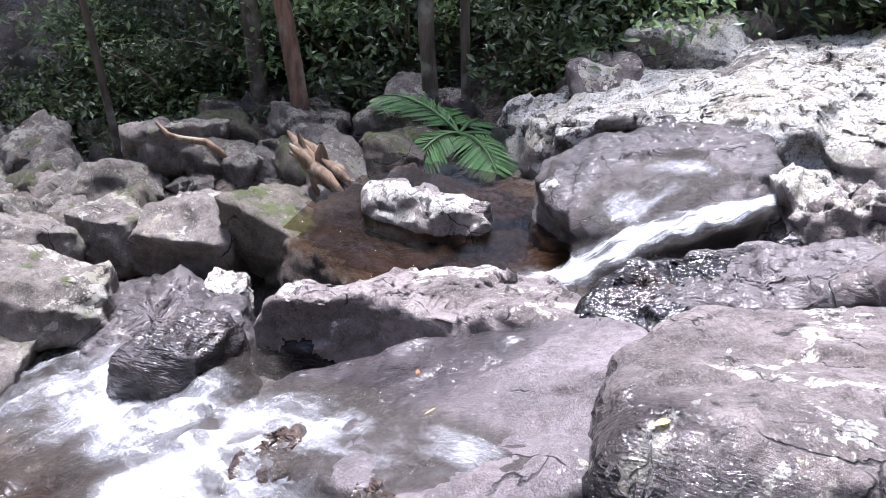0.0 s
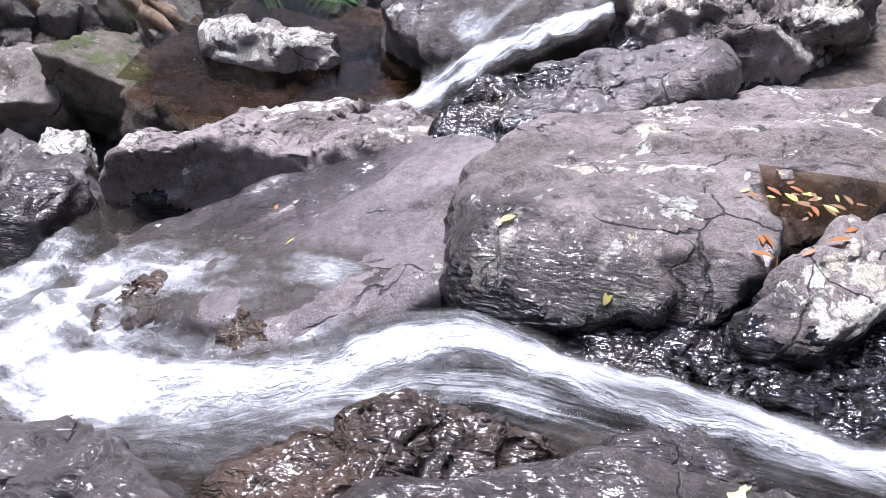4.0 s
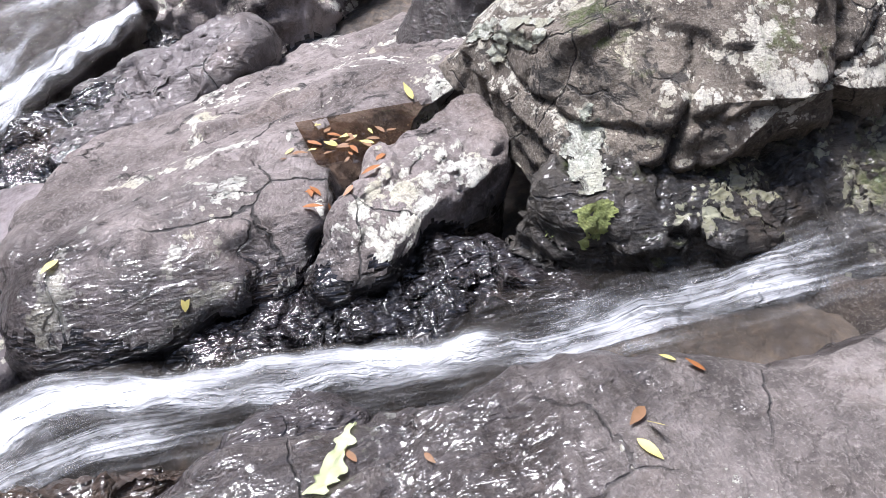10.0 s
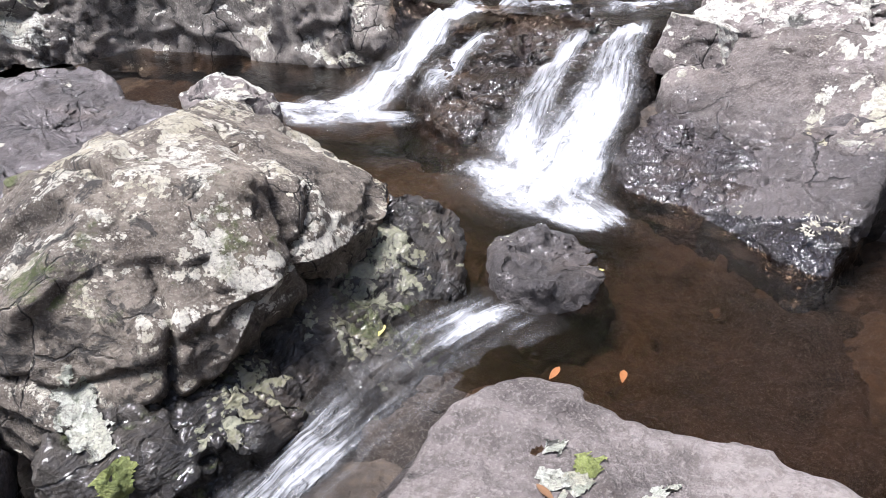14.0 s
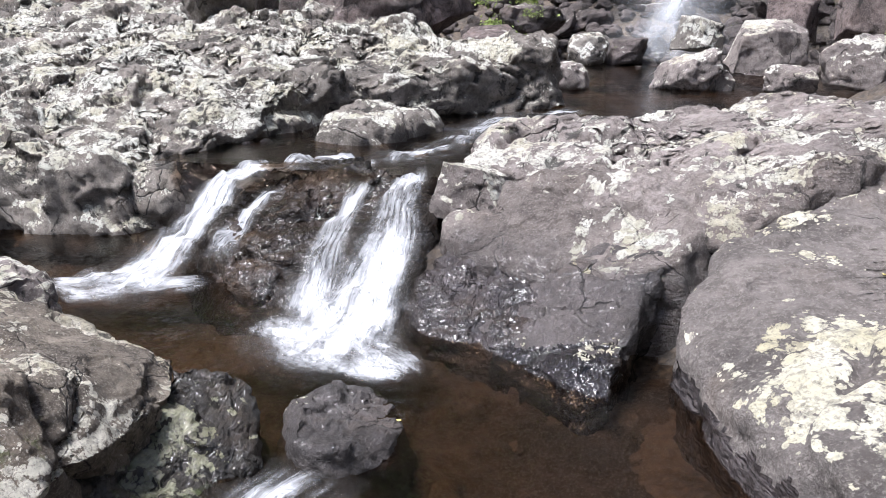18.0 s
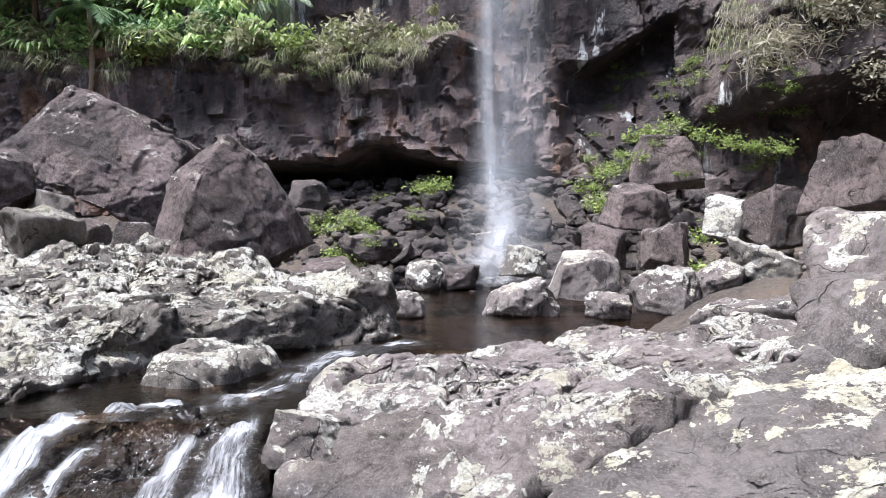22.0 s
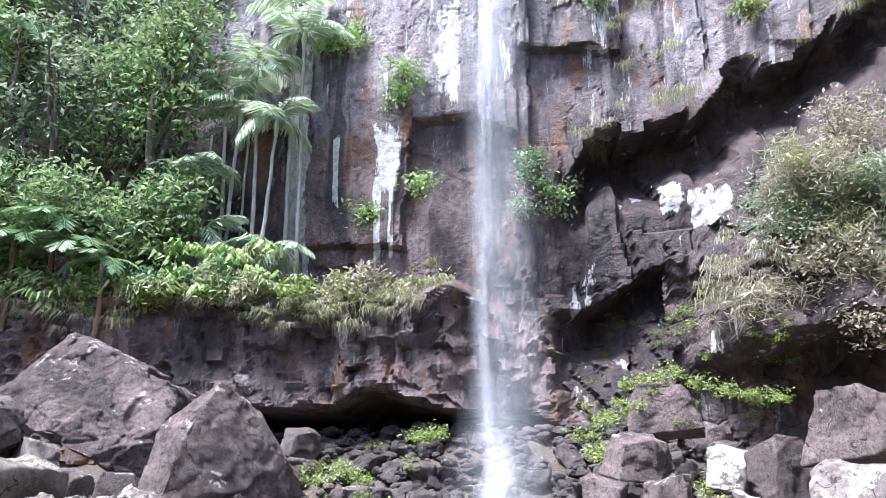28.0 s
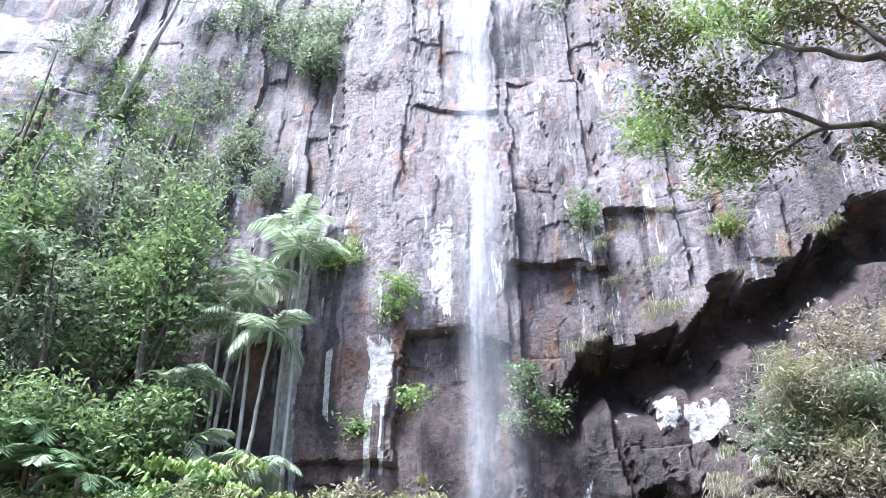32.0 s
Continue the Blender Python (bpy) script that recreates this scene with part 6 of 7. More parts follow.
lean = tagged(new("tree"), "pale leaning bare trunk against the cliff", "tree")
lean.location = (-12.6, 21.2, 20.5)
part("trunk", mesh_of("trunk", *tube(wander((0, 0, -0.5), (1.6, 0, 6.5), 9, 0.05, np.random.RandomState(77)), np.linspace(.13, .06, 9)), BARK["palm"]), lean)
part("crown", foliage("crown", (.9, .6, .7), 40, 20, .25, .16, "grey", 78), lean).location = (1.7, 0, 6.8)


# grass
def tuft_mesh(blades, length, leaf, seed, hang=0.0, width=0.012, name="grass_tuft", spread=0.12):
    rs = np.random.RandomState(seed)
    pieces = []
    for _ in range(blades):
        a = rs.uniform(0, 2 * np.pi)
        s = length * rs.uniform(0.5, 1.15)
        o = np.array([rs.normal(0, spread), rs.normal(0, spread * 0.6), 0])
        d = np.array([math.cos(a), math.sin(a) - 0.5 * (hang > 0), 0]) * rs.uniform(0.25, 0.7)
        p1 = o + (d * 0.5 + [0, 0, 0.55 * (1 - hang)]) * s
        p2 = o + (d * 0.95 + [0, 0, 0.62 - 1.5 * hang]) * s
        side = np.cross(p2 - o, [0.3, 0.5, 1])
        side *= width / (np.linalg.norm(side) + 1e-9)
        pieces.append((np.array([o - side, o + side, p1 + side, p1 - side, p2]), np.array([[0, 1, 2, 3], [3, 2, 4, 4]])))
    v, f = joined([(q, g[:1]) for q, g in pieces])
    tips, base = [], 0
    for q, g in pieces:
        tips.append([base + 3, base + 2, base + 4, base + 4])
        base += 5
    me = bpy.data.meshes.new(name)
    faces = [list(map(int, x)) for x in f] + [list(map(int, x[:3])) for x in tips]
    me.from_pydata(v.tolist(), [], faces)
    me.materials.append(LEAF[leaf])
    return me


TUFT = {
    "hang": [tuft_mesh(46, 0.7, "grass", 900 + k, 0.8, 0.009, spread=0.2) for k in range(2)] + [tuft_mesh(46, 0.6, "dry", 903, 0.7, 0.008, spread=0.22)],
    "up": [tuft_mesh(60, 0.6, "grass", 910 + k, 0.35, 0.015) for k in range(2)],
    "lily": [tuft_mesh(34, 0.65, "bright", 920 + k, 0.4, 0.035) for k in range(2)] + [tuft_mesh(34, 0.6, "grass", 923, 0.5, 0.03)],
}
gr = random.Random(9)
for k in range(200):
    x = gr.uniform(-13.5, -0.6)
    kind = "hang" if gr.random() < (0.22 if x < -5 else 0.4) else ("lily" if x < -3.5 else "up")
    y = float(cliff_face(np.array([x]), np.array([4.6]))[0]) + (gr.uniform(-0.35, -0.1) if kind == "hang" else gr.uniform(-0.2, 1.6))
    z = (4.9 if kind == "hang" else 5.1) - 0.2 * math.sin(x * 1.3) + gr.uniform(-.3, .25)
    ob = thing("grass_tuft", gr.choice(TUFT[kind]), "tuft of long arching leaves on the cliff ledge", "grass", "tufts along the ledge")
    ob.matrix_basis = pose(x, y, z + gr.uniform(-0.35, 0.25), gr.uniform(-20, 20), gr.uniform(-25, 25), gr.uniform(-60, 60)) @ Matrix.Scale(gr.uniform(0.35, 0.85), 4)
for k in range(70):
    x, up = gr.uniform(-13.5, -4.6), gr.uniform(0, 1) ** 1.5
    ob = thing("grass_tuft", TUFT["lily"][k % 3], "clump of broad arching leaves under the trees", "grass", "tufts along the ledge")
    ob.matrix_basis = pose(x, 17.1 + 0.7 * up, 5.0 + 1.3 * up, gr.uniform(-20, 20), gr.uniform(-25, 25), gr.uniform(-60, 60)) @ Matrix.Scale(gr.uniform(0.8, 1.4), 4)
for k in range(46):
    x = gr.uniform(3.0, 9.5)
    lip = 9.6 + 0.36 * (x - 3.4)
    z = lip + gr.choice((0.15, 0.25, 0.5, 1.6, 3.0, 4.2)) + gr.uniform(-0.1, 0.2)
    y = float(cliff_face(np.array([x]), np.array([z]))[0])
    ob = thing("grass_tuft", TUFT["hang"][k % 3], "dry hanging grass on the overhanging rock", "grass", "hanging grass on the overhang")
    ob.matrix_basis = pose(x, y - 0.3, z, 0, 0, gr.uniform(-30, 30)) @ Matrix.Scale(gr.uniform(0.35, 0.9), 4)

for k in range(84):
    x = gr.uniform(-13.2, -1.2)
    y = float(cliff_face(np.array([x]), np.array([4.6]))[0]) + gr.uniform(-0.15, 0.9)
    shrub((x, y, 5.15 - 0.2 * math.sin(x * 1.3) + gr.uniform(-.25, .35)), (.42, .3, .34), gr.choice(("bright", "fern", "herb", "forest", "grass")) if x < -4 else gr.choice(("grass", "dry", "herb", "grass")), 2000 + 4 * k, "low leafy plant hanging over the cliff ledge", clumps=18, per=16, size=0.15, spread=0.12)

# bushy slope right of the fall
for k, (x, y, z, r, leaf) in enumerate([(6.3, 15.0, 6.2, (.9, .6, .8), "grey"), (7.3, 14.8, 6.6, (1.0, .6, .8), "grass"), (6.9, 14.6, 5.2, (.9, .6, .5), "dry"), (8.3, 14.4, 5.6, (1.0, .6, .9), "grey"),
                                        (7.6, 14.3, 3.9, (.8, .5, .5), "dry"), (8.4, 14.0, 4.5, (.8, .5, .7), "grey"), (7.8, 14.9, 8.0, (.6, .4, .7), "dry")]):
    shrub((x, y, z), r, leaf, 1000 + 5 * k, "scrubby grey-green bush on the rocky slope", clumps=60, size=0.11, spread=0.16)
for k in range(60):
    x = gr.uniform(4.8, 9.0)
    ob = thing("grass_tuft", TUFT["hang"][k % 3], "dry grass hanging over the rocky slope", "grass", "grass on the rocky slope")
    ob.matrix_basis = pose(x, 15.6 - 0.25 * (x - 4.8) + gr.uniform(-.3, .3), gr.uniform(4.1, 5.9) + 0.15 * (x - 5), 0, 0, gr.uniform(-40, 40)) @ Matrix.Scale(gr.uniform(0.4, 0.9), 4)


WISP = [foliage("leaves", (.6, .4, .45), 46, 22, .16, .24, kind, 1040 + k, narrow=.09) for k, kind in enumerate(("dry", "grey", "dry", "grass"))]
for k in range(22):
    x = gr.uniform(5.7, 9.8)
    root = tagged(new("shrub"), "wispy straw-grey scrub hanging over the rocky slope", "shrub", "scrub on the rocky slope")
    part("leaves", WISP[k % 4], root)
    root.matrix_basis = pose(x, 15.5 - 0.25 * (x - 4.8) + gr.uniform(-.4, .2), 3.6 + gr.uniform(0, 3.0) + 0.35 * (x - 4.6), 0, 0, gr.uniform(0, 360)) @ Matrix.Scale(gr.uniform(0.6, 1.2), 4)


# bank of rock and soil below the bushes
def rough_bank(name, x0, x1, material, label, seed, profile):
    gx, gt = np.arange(x0, x1, 0.06), np.linspace(0, 1, 90)
    x, t = [a.ravel() for a in np.meshgrid(gx, gt, indexing="ij")]
    y, z = profile(x, t)
    q = np.stack([x, y, z], 1)
    k = fbm(q * 0.8, 4, seed)
    a, b, who, lean = cells(x * 1.6 + k * 0.2, z * 1.9, seed)
    q[:, 1] += 0.35 * k + 0.18 * who + 0.12 * np.exp(-(b - a) / 0.05)
    q[:, 2] += 0.15 * fbm(q * 1.7, 3, seed + 4)
    return thing(name, mesh_of(name, q, grid_faces(len(gx), len(gt)), material, soft=False), label, "bank", kind="structure")


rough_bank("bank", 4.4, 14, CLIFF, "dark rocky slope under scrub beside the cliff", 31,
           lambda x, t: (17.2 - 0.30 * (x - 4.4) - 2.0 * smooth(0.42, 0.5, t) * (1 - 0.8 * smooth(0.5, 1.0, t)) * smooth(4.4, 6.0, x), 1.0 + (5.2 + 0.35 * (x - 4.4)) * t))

# herbs between the talus stones
HERB = [foliage("leaves", (.28, .22, .10), 16, 14, .07, .07, "herb", 1100 + k) for k in range(3)]
for k, (x, y, z) in enumerate([(-2.7, 15.3, 1.3), (-2.3, 15.2, 1.2), (-2.9, 15.0, 1.1), (-2.2, 14.4, .55), (-2.5, 14.5, .6), (-1.9, 14.6, .7), (2.6, 15.6, 2.2), (2.9, 15.7, 2.3), (2.3, 15.5, 1.9), (2.4, 15.0, 1.6), (2.5, 14.7, 1.45),
                                 (-1.0, 16.0, 1.9), (-.7, 16.2, 2.0), (3.9, 13.2, 1.0), (3.2, 11.0, .55), (3.6, 15.9, 3.0), (4.0, 16.0, 3.15), (3.3, 15.9, 2.9), (4.5, 15.6, 2.9), (5.0, 15.3, 2.7), (5.5, 15.0, 2.6)]):
    ob = tagged(new("herb_patch"), "patch of bright green herbs among the stones", "plant", "herbs among the stones")
    part("leaves", HERB[k % 3], ob)
    ob.matrix_basis = pose(x, y, max(z, float(ground_height(x, y)) + .08), 0, 0, k * 71) @ Matrix.Scale(1.25, 4)

# ---- forest of the far bank ----
for k, (b, top, g, bark) in enumerate([((-7.6, -4.5, -2.9), (-8.2, -5.6, 2.2), .11, "brown"), ((-8.2, -3.3, -2.8), (-8.6, -3.9, 4.0), .10, "dark"), ((-8.5, -3.0, -2.6), (-8.8, -3.5, 4.0), .06, "dark"), ((-8.4, -5.6, -3.0), (-8.9, -6.4, 3.5), .12, "dark"),
                                       ((-9.4, -4.6, -2.6), (-9.7, -5.2, 4.0), .09, "dark"), ((-7.6, -7.2, -3.2), (-7.8, -7.8, 3.0), .05, "dark"), ((-9.8, -7.2, -3.0), (-10.2, -7.7, 4.0), .13, "dark"), ((-10.5, -2.5, -1.8), (-10.7, -2.8, 5.0), .10, "dark"),
                                       ((-11.0, -5.8, -2.2), (-11.2, -6.4, 5.0), .14, "dark"), ((-9.6, -1.9, -2.0), (-9.7, -2.4, 4.0), .06, "dark"), ((-11.8, -9.0, -2.6), (-12, -9.6, 4.0), .15, "dark"), ((-10.2, -9.8, -3.2), (-10.5, -10.6, 4.0), .1, "dark")]):
    rs = np.random.RandomState(1200 + k)
    root = tagged(new("tree"), "slim dark rainforest trunk with leafy twigs above the boulders", "tree", "trees of the far bank")
    root.location = b
    end = np.array(top) - np.array(b)
    part("trunk", mesh_of("trunk", *tube(wander((0, 0, -0.4), end, 9, 0.03, rs), np.linspace(g, g * 0.7, 9)), BARK[bark]), root)
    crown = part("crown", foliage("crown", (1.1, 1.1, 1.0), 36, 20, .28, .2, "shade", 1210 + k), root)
    crown.location = end + np.array([-.8, -.6, 0])
for k in range(110):
    y = gr.uniform(-10, 1.5) if k < 84 else gr.uniform(-2.6, 4.0)
    x = -8.3 - 0.25 * max(0, y + 3) - gr.uniform(0, 3.6)
    z = float(ground_height(x, y)) + gr.choice((.15, .35, .7, 1.1))
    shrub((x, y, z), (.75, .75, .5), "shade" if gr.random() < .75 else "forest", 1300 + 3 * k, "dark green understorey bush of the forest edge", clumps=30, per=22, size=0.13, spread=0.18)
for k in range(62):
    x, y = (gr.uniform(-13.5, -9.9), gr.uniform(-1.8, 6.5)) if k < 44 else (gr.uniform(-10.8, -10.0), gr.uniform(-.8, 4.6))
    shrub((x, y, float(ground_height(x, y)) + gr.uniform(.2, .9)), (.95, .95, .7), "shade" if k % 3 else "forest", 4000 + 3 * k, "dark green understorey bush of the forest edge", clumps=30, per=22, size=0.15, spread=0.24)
fern = tagged(new("fern"), "bright arching palm-like fern beside the creek", "fern")
fern.location = (-7.45, -2.75, -2.15)
GLOSSY = [frond_mesh(1.2, d, 30, 0.32, "gloss", 330 + k, width=0.024, fold=0.25) for k, d in enumerate((0.45, 0.6, 0.75))]
for j, (az, tilt, s) in enumerate([(-105, -10, 1.0), (-75, 18, 1.0), (-20, 0, .9), (40, 0, .9), (95, 5, 1.0), (170, 0, .8), (-140, 0, .8)]):
    ob = part("frond", GLOSSY[j % 3], fern)
    ob.matrix_basis = pose(0, 0, 0, 0, tilt, az) @ Matrix.Scale(s, 4)

# unseen forest added to close the gorge, blocking low sky and darkening reflections
for k in range(34):
    a = radians(-75 + 262 * (1 - k / 33.0) - 90)
    d = 15.5 + 3.5 * (k % 3) + gr.uniform(-1, 1)
    x, y = d * math.cos(a) - 2.0, d * math.sin(a) - 1.0
    if y > 10:
        continue
    h = gr.uniform(11, 14.5)
    tree((x, y, float(ground_height(x, y)) - .3), h, (gr.uniform(-.6, .6), gr.uniform(-.6, .6)), (3.2, 3.2, 5.0), "shade", "tall dark rainforest tree, unseen, added to block low sky around the gorge", 3000 + 5 * k, clumps=110, per=16, spread=.6, size=.55, crown_low=.5, limbs=3, girth=.18)

# overhanging branches of a tree beside the path
root = tagged(new("tree"), "overhanging tree with dark limbs and small glossy leaves", "tree")
rs = np.random.RandomState(1500)
root.location = (5.6, 4.2, 0.6)
part("trunk", mesh_of("trunk", *tube(wander((0, 0, -0.8), (-.9, .3, 4.6), 9, 0.05, rs), np.linspace(.2, .13, 9)), BARK["dark"]), root)
BOUGHS = [((-.9, .3, 4.5), (-2.1, .35, 5.05), .07), ((-2.1, .35, 5.05), (-3.0, .45, 5.45), .03), ((-2.0, .3, 5.0), (-2.5, .2, 5.5), .025), ((-.9, .3, 4.2), (-2.4, .8, 4.72), .05), ((-2.4, .8, 4.72), (-3.4, .9, 5.15), .025),
         ((-2.4, .8, 4.72), (-3.0, 1.2, 4.6), .02), ((-1.6, .5, 4.5), (-2.1, .8, 4.4), .02)]
for a, b, g in BOUGHS:
    part("limb", mesh_of("limb", *tube(wander(a, b, 8, 0.03, rs), np.linspace(g, g * 0.45, 8), 6), BARK["dark"]), root)
for k, (x, y, z, r, c) in enumerate([(-3.2, .45, 5.55, (.55, .3, .35), 60), (-3.75, .5, 5.5, (.35, .25, .4), 46), (-2.6, .4, 5.6, (.5, .3, .22), 46), (-3.3, .8, 5.05, (.55, .3, .3), 56), (-3.7, 1.0, 4.95, (.35, .25, .35), 40), (-2.9, 1.1, 4.75, (.45, .25, .25), 40),
                                       (-2.1, .7, 4.45, (.25, .2, .2), 22), (-2.1, .35, 5.5, (.4, .3, .2), 30), (-3.2, 1.2, 4.6, (.35, .2, .25), 26)]):
    crown = part("crown", foliage("crown", r, int(c * 1.5), 20, .075, .05, "dusk" if k % 4 else "bright", 1510 + k, hollow=.1), root)
    crown.location = (x, y, z)

# ---- dead wood and fallen leaves ----
log = tagged(new("stump"), "splintered weathered stump of dead wood among boulders", "dead wood")
log.location, log.scale = (-6.25, -3.75, -2.35), (1.15, 1.15, 1.15)
rs = np.random.RandomState(1600)
for k in range(14):
    a = (rs.uniform(-.12, .12), rs.uniform(-.30, .10), rs.uniform(.10, .38))
    e = (rs.uniform(-.1, .25), rs.uniform(.05, .42), rs.uniform(-.28, .0))
    part("splinter", mesh_of("splinter", *tube(wander(a, e, 6, 0.012, rs), np.array([.015, .05, .06, .05, .035, .008]) * rs.uniform(.7, 1.2), 6), BARK["dead"]), log)
for at, e, g in [((-5.7, -4.35, -2.45), (.5, .55, .2), .05), ((-5.6, -3.9, -2.55), (-.3, .7, .1), .06), ((-6.0, -4.6, -2.2), (.3, -.5, .35), .035)]:
    stick = thing("driftwood", mesh_of("driftwood", *tube(wander((0, 0, 0), e, 7, 0.02, rs), np.array([.6, 1, 1, .9, .8, .7, .3]) * g, 7), BARK["dead"]), "grey-brown piece of driftwood lodged between rocks", "dead wood")
    stick.location = at


def leaf_mesh(length, kind, seed):
    rs = np.random.RandomState(seed)
    t = np.linspace(0, 1, 7)
    w = 0.17 * length * np.sin(np.pi * t ** 0.8)
    bend = 0.05 * length * np.sin(t * 3 + rs.uniform(0, 3))
    v = np.concatenate([np.stack([t * length, w, bend + 0.1 * w], 1), np.stack([t * length, 0 * w, bend], 1), np.stack([t * length, -w, bend + 0.15 * w], 1)])
    f = grid_faces(3, 7)
    return mesh_of("fallen_leaf", v, f, LEAF[kind])


LITTER = {k: [leaf_mesh(.075, k, 1700 + j) for j in range(2)] for k in ("yellow", "orange", "brown", "pale")}


DROPS = []


def drop_leaf(x, y, kind, s=1.0, turn=0.0):
    DROPS.append((x, y, kind, s, turn))


for x, y, kind, s, turn in [(-.91, .75, "brown", 1.1, 130), (-.86, .72, "yellow", 1, 120), (-.83, .67, "yellow", 1, 10), (-.94, .95, "orange", .8, 60), (-.99, .90, "yellow", .6, 10), (-1.89, -.18, "yellow", 1, 80), (-2.11, -.49, "yellow", 1, 70),
                            (-1.28, 1.98, "yellow", .9, 0), (-1.12, .1, "brown", .8, 0), (-.64, 2.04, "orange", 1, 100), (-.45, 2.13, "orange", 1, 40), (-1.05, .25, "brown", .6, 20), (-.5, 1.5, "brown", 1.1, 140), (-.62, 1.3, "yellow", .5, 0),
                            (-2.66, .88, "yellow", 1.2, 90), (1.2, 3.6, "yellow", .7, 0), (1.5, 3.2, "brown", .7, 50), (-2.5, -1.35, "yellow", .8, 0), (-3.0, -1.6, "orange", .8, 40), (-.72, 2.75, "yellow", .7, 0), (-1.3, -1.0, "orange", .7, 50)]:
    drop_leaf(x, y, kind, s, turn)
for k in range(34):
    drop_leaf(-2.42 + gr.gauss(0, .05), .52 + gr.gauss(0, .13), gr.choice(("orange", "brown", "brown", "yellow")), gr.uniform(.4, .85), gr.uniform(0, 360))
for k in range(12):
    drop_leaf(-2.05 + gr.gauss(0, .05), .36 + gr.gauss(0, .08), gr.choice(("orange", "brown")), gr.uniform(.6, 1.1), gr.uniform(0, 360))

MOSS = [foliage("moss_tuft", (.05, .04, .025), 16, 12, .014, .02, "herb", 1900 + k) for k in range(2)]
for k in range(7):
    ob = thing("moss_tuft", MOSS[k % 2], "small bright green moss cushion at the foot of the boulder", "moss", "moss at the boulder foot")
    ob.matrix_basis = pose(-1.57 + gr.gauss(0, .05), .98 + gr.gauss(0, .05), -.64 + gr.gauss(0, .02), 0, 0, k * 60) @ Matrix.Scale(.6, 4)

bpy.context.view_layer.update()
depsgraph = bpy.context.evaluated_depsgraph_get()
HITS = [(scene.ray_cast(depsgraph, (x, y, 0.75), (0, 0, -1)), x, kind, s, turn) for x, y, kind, s, turn in DROPS]
for (hit, place, normal, *_), x, kind, s, turn in HITS:
    if hit:
        ob = thing("fallen_leaf", LITTER[kind][int(x * 100) % 2], f"fallen {kind} leaf lying on the rock", "leaf", "fallen leaves")
        q = normal.to_track_quat("Z", "Y").to_matrix().to_4x4()
        ob.matrix_basis = Matrix.Translation(place + normal * 0.006) @ q @ pose(0, 0, 0, 0, 0, turn) @ Matrix.Scale(s, 4)

# a large torn leaf plastered on the wet rock
t, w = [a.ravel() for a in np.meshgrid(np.linspace(0, 1, 28), np.linspace(-1, 1, 9), indexing="ij")]
half = (0.021 * np.sin(np.pi * np.clip(t * 0.93 + 0.05, 0, 1)) ** 0.6 + 0.016 * (t < 0.2)) * (1 + 0.75 * fbm(np.stack([t * 9, w, 0 * t], 1), 3, 5))
px, py = -1.06 - 0.20 * t + 0.62 * half * w, -0.03 + 0.19 * t + 0.78 * half * w + 0.012 * np.sin(5 * t)
drape = [scene.ray_cast(depsgraph, (x, y, 0.3), (0, 0, -1))[1].z for x, y in zip(px, py)]
pz = np.array(drape) + 0.006 + 0.010 * np.clip(fbm(np.stack([t * 5, w * 1.2, 0 * t], 1), 3, 8), 0, 1) + 0.004 * np.abs(w)
thing("fallen_leaf", mesh_of("fallen_leaf", np.stack([px, py, pz], 1), grid_faces(28, 9), LEAF["pale"]), "large torn pale green leaf plastered on the wet rock", "leaf")

# pale lichen running down the boulder's side
EYE = Vector((-.35, .25, .9))
HERB_AT = [scene.ray_cast(depsgraph, Vector((.3, .6, 1.3)), (Vector((gr.uniform(2.3, 6.4), 15.5, gr.uniform(2.1, 4.3))) - Vector((.3, .6, 1.3))).normalized()) for k in range(46)]
HERB_AT += [scene.ray_cast(depsgraph, Vector((.3, .6, 1.3)), (Vector((gr.uniform(-3.2, -.7), 15.5, gr.uniform(.6, 2.2))) - Vector((.3, .6, 1.3))).normalized()) for k in range(9)]
for k, (hit, place, *_) in enumerate(HERB_AT):
    if hit and place.y > 12.5:
        ob = tagged(new("herb_patch"), "patch of yellow-green moss and herbs on the stones", "plant", "herbs among the stones")
        part("leaves", HERB[k % 3], ob)
        ob.matrix_basis = pose(*place, 0, 0, k * 71) @ Matrix.Scale(gr.uniform(.45, 1.0), 4)


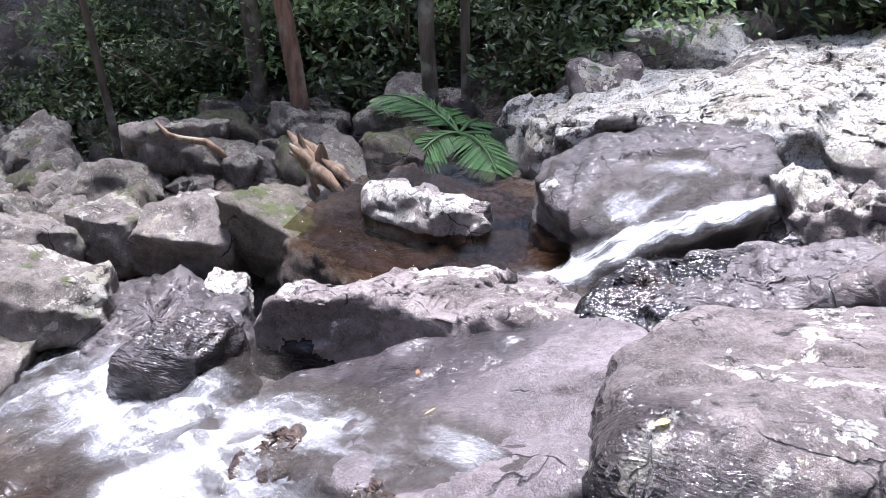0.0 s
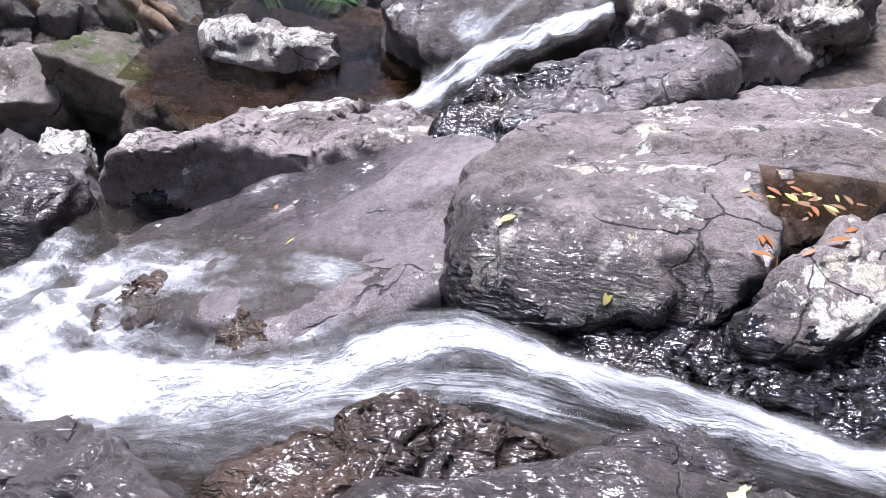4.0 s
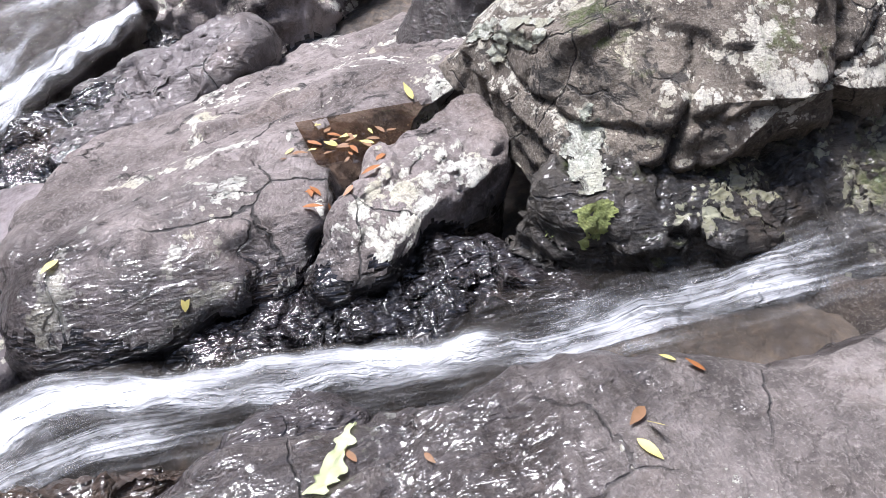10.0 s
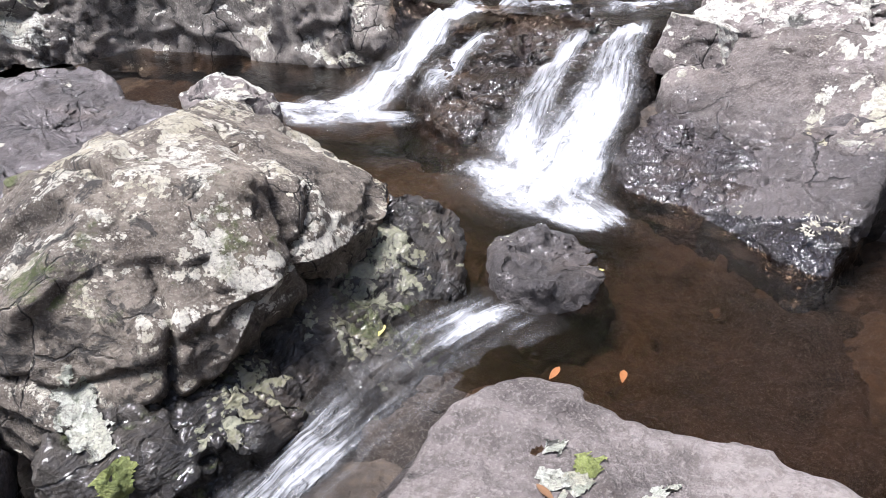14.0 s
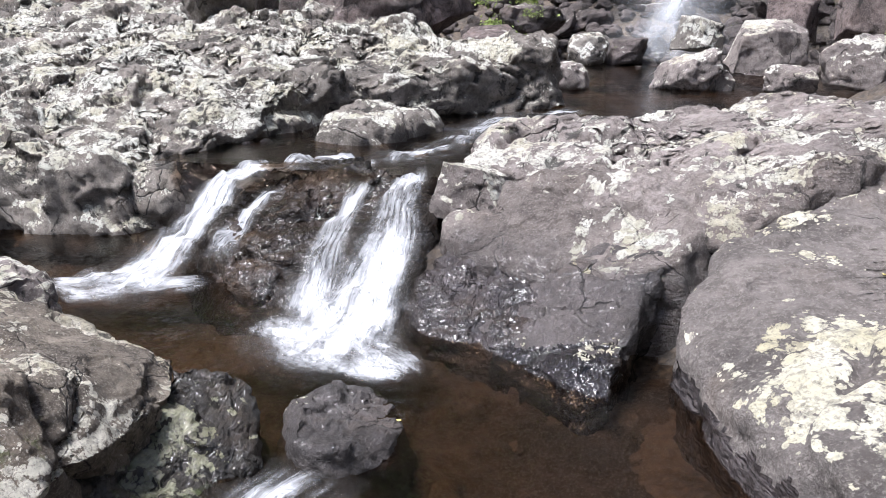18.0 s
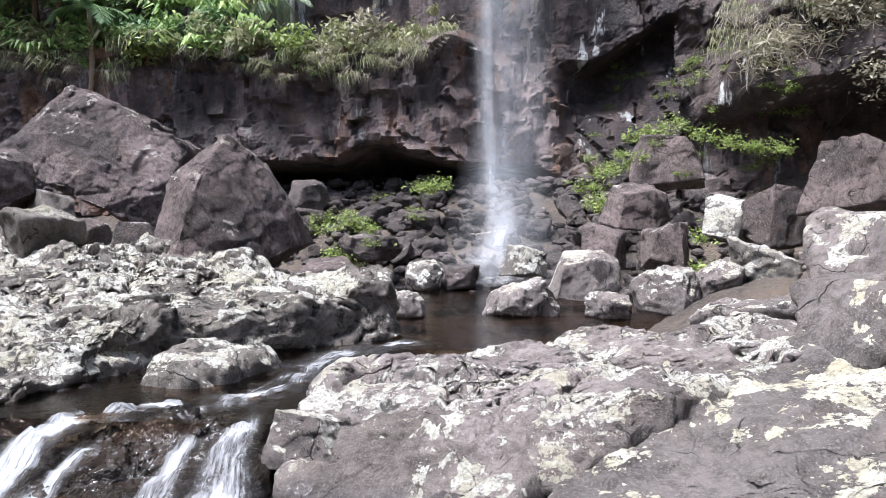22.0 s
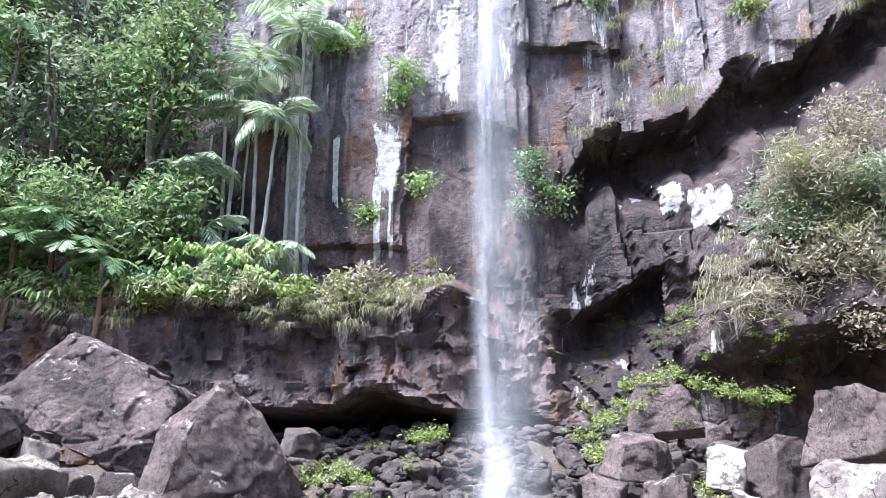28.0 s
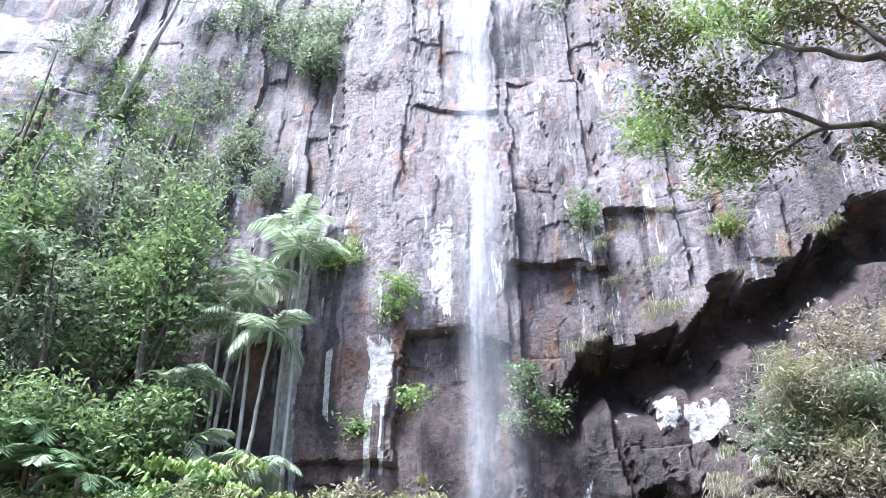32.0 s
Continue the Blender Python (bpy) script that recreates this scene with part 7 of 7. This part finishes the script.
def lichen_patch(a, b, wide, material, seed, label, name="lichen_crust", hold=0.0):
    """A ragged crust of lichen or moss lying on whatever rock stands between EYE and the strip from a to b."""
    a, b = Vector(a), Vector(b)
    across = (b - a).cross(EYE - a).normalized()
    nu, nw = max(20, int((b - a).length / 0.008)), max(12, int(wide / 0.008))
    v, d = np.zeros((nu * nw, 3)), np.full(nu * nw, -1.0)
    for k in range(nu * nw):
        t, w = (k // nw) / (nu - 1), (k % nw) / (nw - 1) * 2 - 1
        way = (a.lerp(b, t) + across * (0.5 * wide * w) - EYE).normalized()
        hit, place, normal, *_ = scene.ray_cast(depsgraph, EYE, way)
        if hit and (place - a.lerp(b, t)).length < 0.35 + wide:
            v[k], d[k] = place + normal * 0.006, 1 - max(abs(w), abs(2 * t - 1)) ** 2
    grow = fbm(v * 14, 4, seed, 0.65) * 0.55
    v = v + 0.007 * fbm(v * 60, 3, seed + 3)[:, None]
    f = grid_faces(nu, nw)
    f = f[(d[f] >= 0).all(1) & ((d + grow)[f].mean(1) > 0.45 + hold) & (np.ptp(v[f], axis=1).max(1) < 0.05)]
    island = np.arange(len(v))
    for _ in range(nu + nw):
        low = island[f].min(1)
        for k in range(4):
            np.minimum.at(island, f[:, k], low)
    if len(f):
        f = f[island[f[:, 0]] == np.bincount(island[f[:, 0]]).argmax()]
        thing(name, mesh_of(name, *compact(v, f), material), label, "lichen")


lichen_patch((-1.74, 1.02, -.30), (-1.60, 1.04, -.64), .16, STONE["crust"], 1, "pale grey-green lichen crust running down the boulder side")
lichen_patch((-2.08, 1.0, -.08), (-2.45, .98, -.52), .34, STONE["crust"], 2, "broad patch of pale lichen on the boulder flank", hold=.1)
lichen_patch((-1.60, 1.02, -.60), (-1.54, 1.05, -.72), .14, STONE["moss"], 3, "bright yellow-green moss at the boulder foot", "moss_patch", .12)
for k, (x, y, r, m) in enumerate([(-.51, 1.65, .05, "crust"), (-.47, 1.53, .07, "crust"), (-.38, 1.55, .10, "crust"), (-.58, 1.31, .06, "crust"), (-.34, 1.42, .11, "crust"), (-.20, 1.60, .07, "crust"), (-.40, 1.62, .07, "moss"), (-.62, 1.38, .04, "crust"), (-.25, 1.36, .07, "crust")]):
    z = -.635 + .08 * (x + .85) + .10 * (y - .8)
    lichen_patch((x - .6 * r, y - .2 * r, z), (x + .6 * r, y + .2 * r, z), r, STONE[m], 10 + k, "small pale lichen crust on the bedrock shelf" if m == "crust" else "small cushion of green moss on the bedrock shelf", "lichen_crust" if m == "crust" else "moss_patch", -.05)
